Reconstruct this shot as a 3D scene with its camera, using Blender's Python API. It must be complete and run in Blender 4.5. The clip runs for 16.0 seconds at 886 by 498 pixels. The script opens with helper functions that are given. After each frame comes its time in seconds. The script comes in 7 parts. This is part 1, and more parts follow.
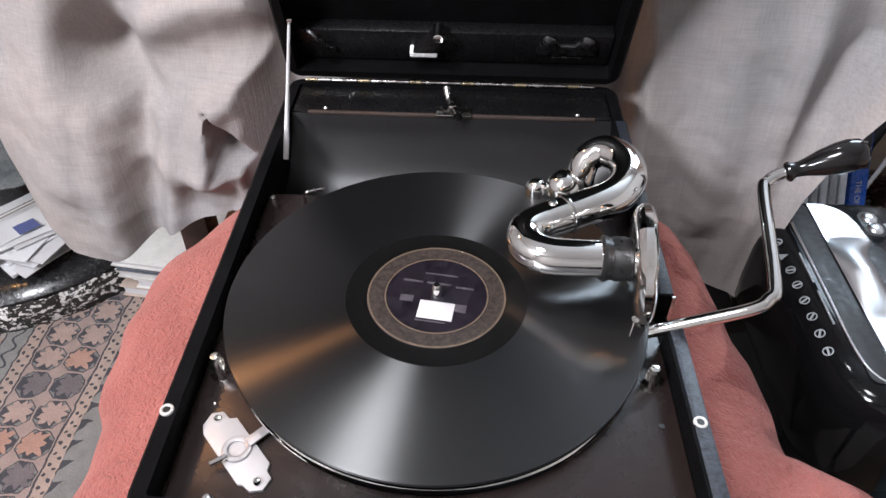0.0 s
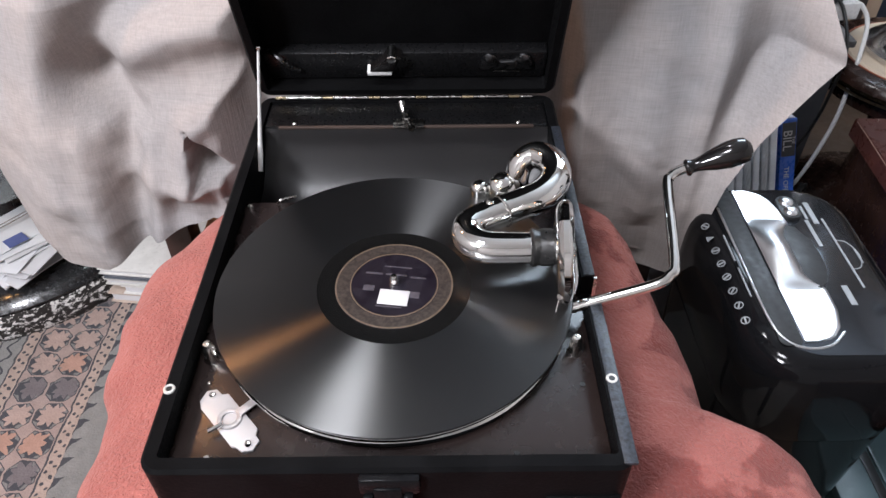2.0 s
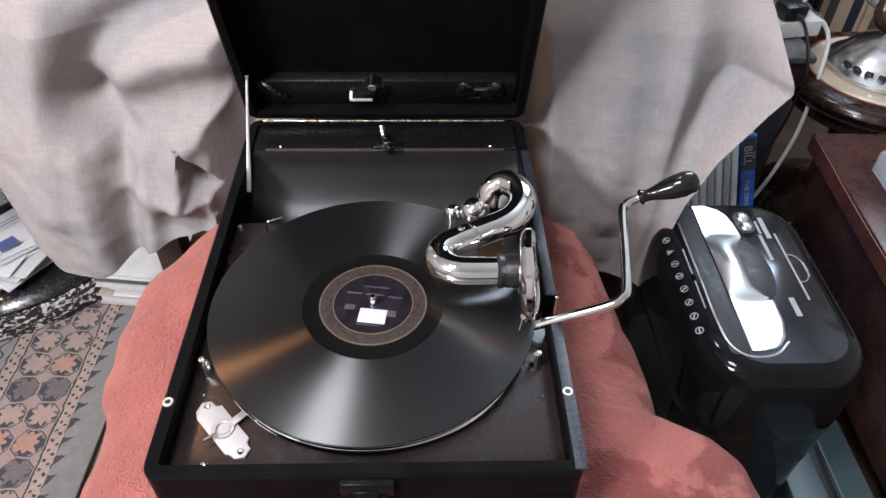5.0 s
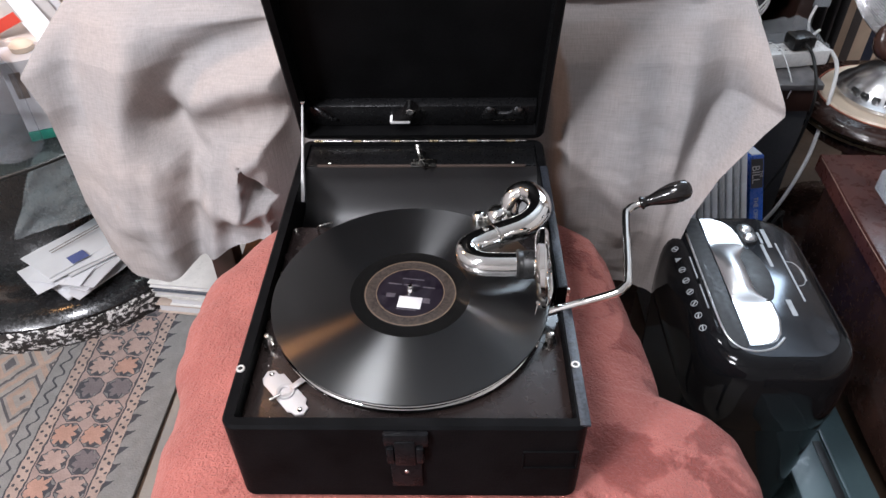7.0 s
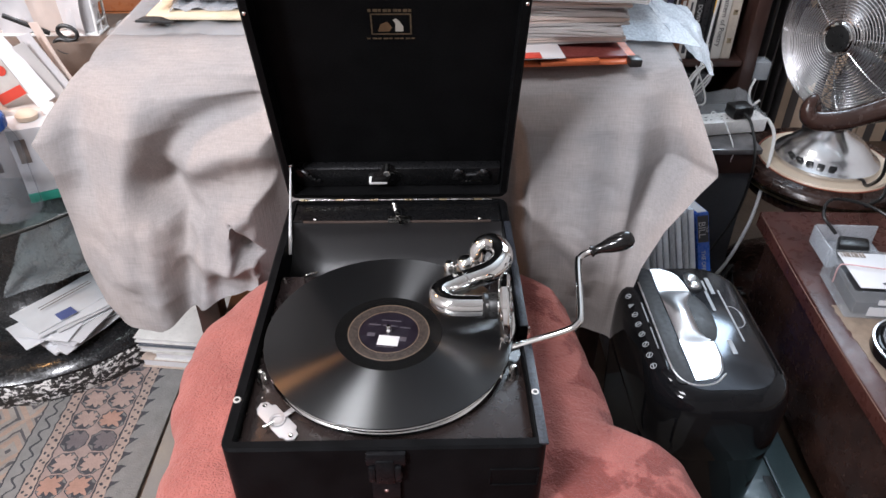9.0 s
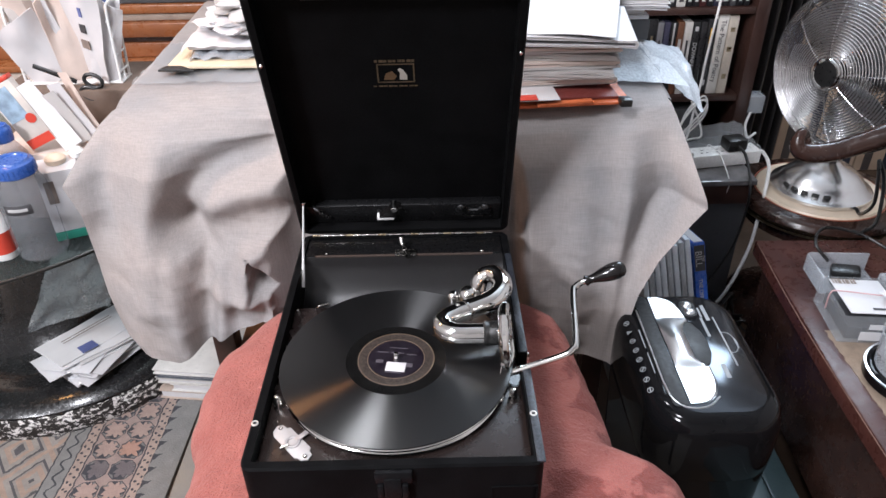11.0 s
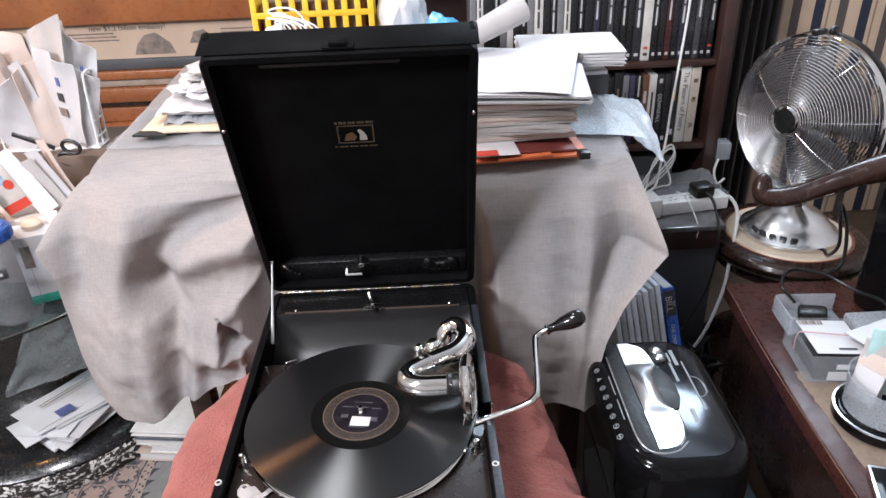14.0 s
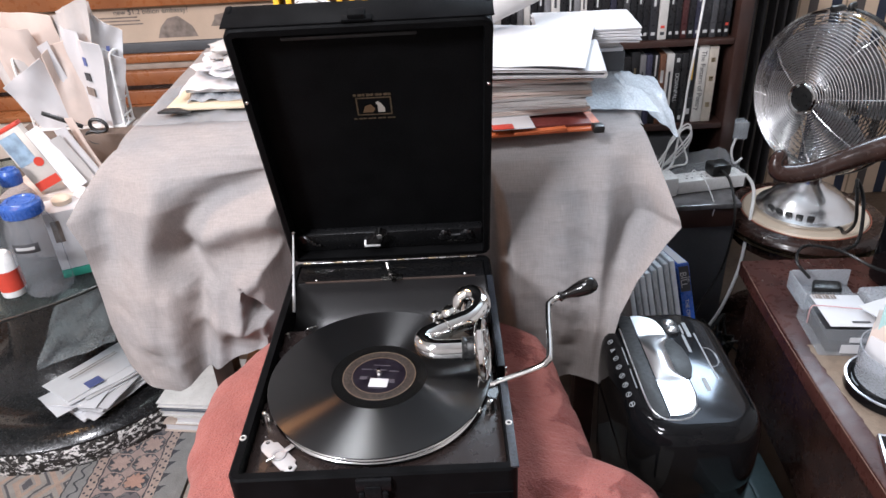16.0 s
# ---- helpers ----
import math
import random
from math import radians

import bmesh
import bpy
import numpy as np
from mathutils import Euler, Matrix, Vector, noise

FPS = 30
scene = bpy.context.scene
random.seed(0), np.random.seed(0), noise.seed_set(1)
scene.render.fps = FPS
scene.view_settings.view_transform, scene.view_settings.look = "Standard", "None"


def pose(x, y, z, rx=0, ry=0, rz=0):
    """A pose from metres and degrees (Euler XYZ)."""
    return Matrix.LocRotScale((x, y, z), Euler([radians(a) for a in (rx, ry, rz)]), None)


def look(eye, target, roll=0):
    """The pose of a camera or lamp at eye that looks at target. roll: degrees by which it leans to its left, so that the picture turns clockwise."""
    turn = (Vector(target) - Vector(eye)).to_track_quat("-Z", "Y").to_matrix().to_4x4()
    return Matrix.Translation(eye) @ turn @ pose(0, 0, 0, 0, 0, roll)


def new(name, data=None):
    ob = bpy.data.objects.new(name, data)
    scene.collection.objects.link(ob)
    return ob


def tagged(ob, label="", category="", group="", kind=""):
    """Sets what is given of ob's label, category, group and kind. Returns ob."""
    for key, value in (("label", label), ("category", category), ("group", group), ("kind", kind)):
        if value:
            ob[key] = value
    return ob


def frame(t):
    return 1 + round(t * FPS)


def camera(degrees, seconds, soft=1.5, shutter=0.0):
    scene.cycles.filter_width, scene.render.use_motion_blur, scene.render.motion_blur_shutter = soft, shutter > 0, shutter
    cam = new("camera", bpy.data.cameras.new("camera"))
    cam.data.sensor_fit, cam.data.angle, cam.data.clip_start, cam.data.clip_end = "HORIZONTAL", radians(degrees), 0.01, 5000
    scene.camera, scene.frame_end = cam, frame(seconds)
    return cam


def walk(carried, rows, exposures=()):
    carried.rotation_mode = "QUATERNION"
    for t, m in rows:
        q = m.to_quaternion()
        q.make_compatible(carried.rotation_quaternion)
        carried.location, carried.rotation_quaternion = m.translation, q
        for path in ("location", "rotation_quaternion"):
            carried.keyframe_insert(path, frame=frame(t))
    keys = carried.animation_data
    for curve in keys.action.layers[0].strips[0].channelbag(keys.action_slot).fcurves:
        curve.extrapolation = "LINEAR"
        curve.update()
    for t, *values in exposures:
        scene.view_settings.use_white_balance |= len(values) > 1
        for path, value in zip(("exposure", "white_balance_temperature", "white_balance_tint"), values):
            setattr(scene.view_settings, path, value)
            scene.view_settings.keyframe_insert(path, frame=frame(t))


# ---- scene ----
cam = camera(63.8, 16.0)
PATH = [
    (0, (0.011, -0.346, 0.86), (-0.036, 1.133, -0.486), 0.7),
    (0.5, (0.015, -0.373, 0.876), (-0.025, 1.115, -0.459), -0.0),
    (1, (0.022, -0.385, 0.885), (0.021, 1.099, -0.455), 0.7),
    (1.5, (0.025, -0.393, 0.896), (0.04, 1.084, -0.453), 0.6),
    (2, (0.031, -0.402, 0.911), (0.038, 1.069, -0.444), -0.3),
    (2.5, (0.033, -0.411, 0.923), (0.062, 1.076, -0.415), 0.4),
    (3, (0.035, -0.416, 0.929), (0.071, 1.061, -0.418), 0.7),
    (3.5, (0.037, -0.413, 0.94), (0.093, 1.034, -0.44), 1.2),
    (6, (0.038, -0.449, 0.982), (0.076, 1.023, -0.371), 0.8),
    (6.5, (0.035, -0.482, 0.997), (0.022, 1.019, -0.324), -0.1),
    (7, (0.04, -0.51, 1.005), (0.002, 0.999, -0.306), -1.0),
    (7.5, (0.042, -0.532, 1.013), (0.019, 1.0, -0.273), -0.5),
    (8, (0.037, -0.55, 1.02), (0.053, 1.012, -0.229), 0.8),
    (8.5, (0.04, -0.568, 1.033), (0.07, 1.027, -0.174), 0.6),
    (9, (0.041, -0.587, 1.045), (0.077, 1.033, -0.127), 0.2),
    (9.5, (0.044, -0.604, 1.057), (0.064, 1.04, -0.082), -0.5),
    (12, (0.057, -0.639, 1.082), (0.065, 1.065, 0.034), -1.5),
    (12.5, (0.065, -0.644, 1.087), (0.076, 1.086, 0.083), -2.0),
    (13, (0.07, -0.644, 1.088), (0.086, 1.091, 0.093), -2.2),
    (13.5, (0.076, -0.645, 1.089), (0.101, 1.096, 0.105), -2.2),
    (14, (0.084, -0.644, 1.086), (0.116, 1.1, 0.109), -2.3),
    (14.5, (0.086, -0.651, 1.085), (0.101, 1.086, 0.094), -2.7),
    (15, (0.086, -0.667, 1.081), (0.078, 1.076, 0.1), -3.0),
    (15.5, (0.086, -0.671, 1.08), (0.066, 1.06, 0.078), -3.1),
    (16, (0.086, -0.676, 1.077), (0.064, 1.054, 0.074), -3.1),
]
walk(cam, [(t, look(eye, target, roll)) for t, eye, target, roll in PATH])

# ---- world and lights ----
world = bpy.data.worlds.new("room_dim")
world.use_nodes = True
scene.world = world
world.node_tree.nodes["Background"].inputs[0].default_value = (0.5, 0.55, 0.6, 1)
world.node_tree.nodes["Background"].inputs[1].default_value = 0.05
scene.view_settings.exposure = 0.0


def area(name, m, w, h, watts, colour, shape="RECTANGLE"):
    d = bpy.data.lights.new(name, "AREA")
    d.shape, d.size, d.energy, d.color = shape, w, watts, colour
    if shape in ("RECTANGLE", "ELLIPSE"):
        d.size_y = h
    ob = new(name, d)
    ob.matrix_world = m
    return ob


# two ceiling lamps and an added fill between them, the daylight window high in the back wall, a warm lamp on the left
area("ceiling_lamp_light", look((-1.5, -1.68, 2.22), (-0.05, 0.1, 0.5)), 0.5, 0.5, 100, (0.915, 0.925, 1.0), "DISK")
area("middle_fill_light", look((-0.55, -0.6, 2.2), (0.1, 0.1, 0.5)), 0.4, 0.4, 27, (0.915, 0.925, 1.0), "DISK")
area("back_lamp_light", look((-0.31, 0.70, 2.14), (-0.1, 0.0, 0.5)), 0.2, 0.2, 6.5, (0.95, 0.97, 1.0), "DISK")
area("window_light", look((0.93, 1.395, 1.71), (0.6, -0.6, 1.42)), 0.84, 0.7, 33, (0.7, 0.84, 1.0))
area("hanging_lamp_light", look((-0.98, 0.33, 1.45), (-0.05, -0.05, 0.55)), 0.1, 0.1, 4.2, (1.0, 0.45, 0.17), "DISK")


# ---- materials ----
def mat(name, colour, rough=0.5, metal=0.0, dark=0.75, scale=20.0, fine=180.0, bump=0.15, depth=0.001, spread=0.12, coat=0.0, tint=None, **more):
    """Two scales of variation: patches (scale) and grain (fine), in colour, roughness and relief."""
    m = bpy.data.materials.new(name)
    m.use_nodes = True
    nt = m.node_tree
    n, ln = nt.nodes, nt.links
    b = n["Principled BSDF"]
    co = n.new("ShaderNodeTexCoord")
    a = n.new("ShaderNodeTexNoise")
    a.inputs["Scale"].default_value, a.inputs["Detail"].default_value = scale, 5
    g = n.new("ShaderNodeTexNoise")
    g.inputs["Scale"].default_value, g.inputs["Detail"].default_value = fine, 3
    ln.new(co.outputs["Object"], a.inputs["Vector"])
    ln.new(co.outputs["Object"], g.inputs["Vector"])
    ramp = n.new("ShaderNodeValToRGB")
    c = Vector(colour)
    low = Vector(tint) if tint else c * dark
    ramp.color_ramp.elements[0].color, ramp.color_ramp.elements[0].position = (*low, 1), 0.33
    ramp.color_ramp.elements[1].color, ramp.color_ramp.elements[1].position = (*c, 1), 0.62
    ln.new(a.outputs["Fac"], ramp.inputs["Fac"])
    ln.new(ramp.outputs["Color"], b.inputs["Base Color"])
    mr = n.new("ShaderNodeMapRange")
    mr.inputs["From Min"].default_value, mr.inputs["From Max"].default_value = 0.3, 0.7
    mr.inputs["To Min"].default_value, mr.inputs["To Max"].default_value = max(0.02, rough - spread), min(1, rough + spread)
    ln.new(g.outputs["Fac"], mr.inputs["Value"])
    ln.new(mr.outputs["Result"], b.inputs["Roughness"])
    bp = n.new("ShaderNodeBump")
    bp.inputs["Strength"].default_value, bp.inputs["Distance"].default_value = bump, depth
    ln.new(g.outputs["Fac"], bp.inputs["Height"])
    ln.new(bp.outputs["Normal"], b.inputs["Normal"])
    b.inputs["Metallic"].default_value = metal
    b.inputs["Coat Weight"].default_value = coat
    for key, value in more.items():
        b.inputs[key.replace("_", " ")].default_value = value
    return m


def glass(name, colour, rough=0.03, mix=0.25, tint=(1, 1, 1)):
    """A thin clear sheet: mostly see-through, with a gloss."""
    m = bpy.data.materials.new(name)
    m.use_nodes = True
    n, ln = m.node_tree.nodes, m.node_tree.links
    b = n["Principled BSDF"]
    b.inputs["Base Color"].default_value, b.inputs["Roughness"].default_value = (*colour, 1), rough
    t = n.new("ShaderNodeBsdfTransparent")
    t.inputs["Color"].default_value = (*tint, 1)
    no = n.new("ShaderNodeTexNoise")
    no.inputs["Scale"].default_value = 35
    mr = n.new("ShaderNodeMapRange")
    mr.inputs["To Min"].default_value, mr.inputs["To Max"].default_value = mix * 0.5, mix * 1.5
    ln.new(no.outputs["Fac"], mr.inputs["Value"])
    mx = n.new("ShaderNodeMixShader")
    ln.new(mr.outputs["Result"], mx.inputs["Fac"])
    ln.new(t.outputs[0], mx.inputs[1])
    ln.new(b.outputs[0], mx.inputs[2])
    ln.new(mx.outputs[0], n["Material Output"].inputs["Surface"])
    return m


LEATHER = mat("black_leathercloth", (0.006, 0.006, 0.0065), 0.42, fine=650, bump=0.3, depth=0.0008, dark=0.6, scale=30, Specular_IOR_Level=0.02)
LEATHER_IN = mat("black_leathercloth_inside", (0.003, 0.003, 0.0033), 0.6, fine=420, bump=0.35, depth=0.001, dark=0.6, scale=30, Specular_IOR_Level=0.07)
STRIPCLOTH = mat("polished_black_leathercloth", (0.006, 0.006, 0.0065), 0.33, fine=420, bump=0.2, depth=0.0006, dark=0.7, scale=30, Specular_IOR_Level=0.25)
BOARD = mat("dark_brown_lacquered_board", (0.018, 0.012, 0.0108), 0.26, scale=9, fine=60, dark=0.5, bump=0.02, spread=0.05, tint=(0.012, 0.008, 0.008))
CHROME = mat("chrome", (0.86, 0.85, 0.83), 0.06, 1.0, dark=0.9, spread=0.03, bump=0.02, scale=40)
NICKEL = mat("worn_nickel", (0.62, 0.6, 0.57), 0.22, 1.0, dark=0.7, bump=0.1, scale=60)
DULLMETAL = mat("dull_plated_metal", (0.42, 0.405, 0.41), 0.42, 0.6, dark=0.85, bump=0.08, scale=50)
BRASS = mat("aged_brass", (0.42, 0.34, 0.22), 0.35, 0.9, dark=0.5, bump=0.15, scale=90)
RUBBER = mat("black_rubber", (0.012, 0.012, 0.012), 0.35, dark=0.7, bump=0.1)
BAKELITE = mat("black_varnished_wood", (0.008, 0.007, 0.007), 0.12, dark=0.6, spread=0.04, bump=0.02, coat=0.15, Specular_IOR_Level=0.4)
GLOSSBLACK = mat("glossy_black_plastic", (0.006, 0.006, 0.0068), 0.08, dark=0.7, spread=0.03, bump=0.012, scale=12, Specular_IOR_Level=0.2)
MATTBLACK = mat("matt_black_plastic", (0.014, 0.014, 0.015), 0.5, dark=0.7, bump=0.2)
SILVER = mat("brushed_silver_plastic", (0.86, 0.87, 0.89), 0.3, 1.0, dark=0.95, spread=0.015, bump=0.01, fine=240)
WHITEPRINT = mat("pale_grey_print", (0.55, 0.55, 0.55), 0.6)
PAPER = mat("white_paper", (0.6, 0.59, 0.6), 0.7, dark=0.92, scale=9, bump=0.15)
PAPERGREY = mat("grey_newsprint", (0.5, 0.475, 0.46), 0.8, dark=0.85, scale=12, bump=0.2)
PAPERCREAM = mat("cream_paper", (0.68, 0.56, 0.4), 0.7, dark=0.9, bump=0.15)
PAPERPINK = mat("pale_buff_paper", (0.66, 0.55, 0.49), 0.75, dark=0.88, bump=0.15)
PRINTBLUE = mat("blue_print", (0.12, 0.15, 0.36), 0.6)
PRINTDARK = mat("dark_print", (0.05, 0.05, 0.055), 0.6)
MAHOGANY = mat("red_brown_mahogany", (0.062, 0.022, 0.017), 0.3, scale=14, fine=90, dark=0.6, bump=0.05, spread=0.07, tint=(0.036, 0.013, 0.011), Specular_IOR_Level=0.22)
DARKWOOD = mat("dark_polished_wood", (0.035, 0.017, 0.013), 0.22, scale=16, fine=80, dark=0.5, bump=0.04, coat=0.1, Specular_IOR_Level=0.4)
ORANGEWOOD = mat("orange_varnished_wood", (0.36, 0.13, 0.047), 0.32, scale=7, fine=60, dark=0.6, bump=0.08, tint=(0.22, 0.075, 0.03))
SHELFWOOD = mat("dark_brown_shelf_wood", (0.05, 0.024, 0.019), 0.4, scale=12, fine=80, dark=0.5, bump=0.1)
BLACKLACQUER = mat("black_lacquer", (0.016, 0.016, 0.017), 0.22, scale=14, fine=160, dark=0.5, bump=0.12, spread=0.14, coat=0.2)
WALLPAINT = mat("warm_grey_wall_paint", (0.5, 0.475, 0.46), 0.85, scale=3, fine=120, dark=0.9, bump=0.12)
CEILPAINT = mat("white_ceiling_paint", (0.72, 0.715, 0.71), 0.9, scale=3, fine=120, dark=0.94, bump=0.12)
TEAL = mat("grey_teal_plastic", (0.075, 0.12, 0.13), 0.4, scale=10, dark=0.8)
GREYBOX = mat("dark_grey_board", (0.075, 0.078, 0.085), 0.6, scale=10, dark=0.8)
ORANGECARD = mat("orange_card", (0.6, 0.14, 0.045), 0.55, scale=20, dark=0.75)
REDCARD = mat("red_card", (0.62, 0.06, 0.035), 0.5, dark=0.85)
BLUECAP = mat("blue_plastic", (0.035, 0.1, 0.36), 0.3, dark=0.85, bump=0.05)
YELLOW = mat("yellow_plastic", (0.8, 0.47, 0.03), 0.4, dark=0.9, bump=0.05)
GREENCARD = mat("green_card", (0.02, 0.24, 0.17), 0.5, dark=0.9)
WHITEPLASTIC = mat("white_plastic", (0.8, 0.8, 0.79), 0.3, dark=0.93, bump=0.04)
CREAMRING = mat("cream_inlay", (0.66, 0.55, 0.43), 0.4, dark=0.9)
SKYBLUE = mat("sky_blue_bag_plastic", (0.1, 0.42, 0.75), 0.25, dark=0.8)
CLEAR = glass("clear_plastic", (0.7, 0.72, 0.74), 0.08, 0.13, (0.93, 0.94, 0.95))
FROST = glass("cloudy_plastic", (0.62, 0.65, 0.68), 0.2, 0.36, (0.85, 0.87, 0.9))
SMOKED = glass("table_glass", (0.1, 0.12, 0.12), 0.02, 0.16, (0.8, 0.86, 0.85))
SOFTDARK = glass("smoky_clear_plastic", (0.42, 0.44, 0.46), 0.06, 0.22, (0.8, 0.81, 0.83))
PALEFILM = glass("pale_plastic_film", (0.8, 0.85, 0.9), 0.22, 0.62, (0.9, 0.93, 0.95))
WIRE = mat("bright_plated_wire", (0.8, 0.8, 0.81), 0.22, 1.0, dark=0.92, bump=0.0, spread=0.012)


def record_shellac():
    """Shellac with circular grooves: stretched highlights round the spindle."""
    m = mat("black_shellac", (0.005, 0.005, 0.0055), 0.2, dark=0.9, bump=0.0, spread=0.006, scale=6)
    n, ln = m.node_tree.nodes, m.node_tree.links
    b = n["Principled BSDF"]
    tan = n.new("ShaderNodeTangent")
    tan.direction_type, tan.axis = "RADIAL", "Z"
    ln.new(tan.outputs[0], b.inputs["Tangent"])
    b.inputs["Anisotropic"].default_value = 1.0
    b.inputs["Anisotropic Rotation"].default_value = 0.25
    b.inputs["Specular IOR Level"].default_value = 1.0
    # groove bands: the gloss changes from ring to ring, and the pressing is not quite even round the disc
    co = n.new("ShaderNodeTexCoord")
    sep = n.new("ShaderNodeSeparateXYZ")
    ln.new(co.outputs["Object"], sep.inputs[0])
    flat = n.new("ShaderNodeCombineXYZ")
    ln.new(sep.outputs["X"], flat.inputs[0])
    ln.new(sep.outputs["Y"], flat.inputs[1])
    far = n.new("ShaderNodeVectorMath")
    far.operation = "LENGTH"
    ln.new(flat.outputs[0], far.inputs[0])
    band = n.new("ShaderNodeTexNoise")
    band.noise_dimensions = "1D"
    band.inputs["Scale"].default_value, band.inputs["Detail"].default_value, band.inputs["Roughness"].default_value = 420, 5, 0.75
    ln.new(far.outputs["Value"], band.inputs["W"])
    mr = n.new("ShaderNodeMapRange")
    mr.inputs["From Min"].default_value, mr.inputs["From Max"].default_value = 0.3, 0.7
    mr.inputs["To Min"].default_value, mr.inputs["To Max"].default_value = 0.31, 0.37
    ln.new(band.outputs["Fac"], mr.inputs["Value"])
    ln.new(mr.outputs["Result"], b.inputs["Roughness"])
    return m


SHELLAC = record_shellac()
DEADWAX = mat("smooth_shellac", (0.006, 0.006, 0.006), 0.24, dark=1.0, bump=0.0, spread=0.01)


def woven(name, warm, cool, bump=0.5):
    """Linen: crossed thread waves, slubs, and soft warm and grey patches."""
    m = mat(name, warm, 0.9, scale=5, fine=60, bump=0.0, tint=cool)
    n, ln = m.node_tree.nodes, m.node_tree.links
    b = n["Principled BSDF"]
    co = n.new("ShaderNodeTexCoord")
    mix = None
    for axis, stretch in (("X", (760, 200, 34)), ("Z", (34, 200, 760))):
        mp = n.new("ShaderNodeMapping")
        mp.inputs["Scale"].default_value = stretch
        ln.new(co.outputs["Object"], mp.inputs["Vector"])
        no = n.new("ShaderNodeTexNoise")
        no.inputs["Scale"].default_value, no.inputs["Detail"].default_value = 1.0, 2
        ln.new(mp.outputs[0], no.inputs["Vector"])
        if mix is None:
            mix = no.outputs["Fac"]
        else:
            ad = n.new("ShaderNodeMath")
            ad.operation = "ADD"
            ln.new(mix, ad.inputs[0])
            ln.new(no.outputs["Fac"], ad.inputs[1])
            mix = ad.outputs[0]
    bp = n.new("ShaderNodeBump")
    bp.inputs["Strength"].default_value, bp.inputs["Distance"].default_value = bump, 0.0012
    ln.new(mix, bp.inputs["Height"])
    # crumple lines left by folding
    cr = n.new("ShaderNodeTexNoise")
    cr.noise_type = "RIDGED_MULTIFRACTAL"
    cr.inputs["Scale"].default_value, cr.inputs["Detail"].default_value, cr.inputs["Distortion"].default_value = 9, 4, 0.4
    ln.new(co.outputs["Object"], cr.inputs["Vector"])
    cb = n.new("ShaderNodeBump")
    cb.inputs["Strength"].default_value, cb.inputs["Distance"].default_value = 0.8, 0.009
    ln.new(cr.outputs["Fac"], cb.inputs["Height"])
    ln.new(cb.outputs["Normal"], bp.inputs["Normal"])
    ln.new(bp.outputs["Normal"], b.inputs["Normal"])
    mr = n.new("ShaderNodeMapRange")
    mr.inputs["From Min"].default_value, mr.inputs["From Max"].default_value = 0.6, 1.4
    mr.inputs["To Min"].default_value, mr.inputs["To Max"].default_value = 0.86, 1.13
    ln.new(mix, mr.inputs["Value"])
    mul = n.new("ShaderNodeMix")
    mul.data_type, mul.blend_type = "RGBA", "MULTIPLY"
    mul.inputs["Factor"].default_value = 1.0
    old = b.inputs["Base Color"].links[0].from_socket
    ln.new(old, mul.inputs[6])
    ln.new(mr.outputs["Result"], mul.inputs[7])
    ln.new(mul.outputs[2], b.inputs["Base Color"])
    return m


LINEN = woven("greige_linen", (0.325, 0.288, 0.272), (0.232, 0.229, 0.234), 0.25)


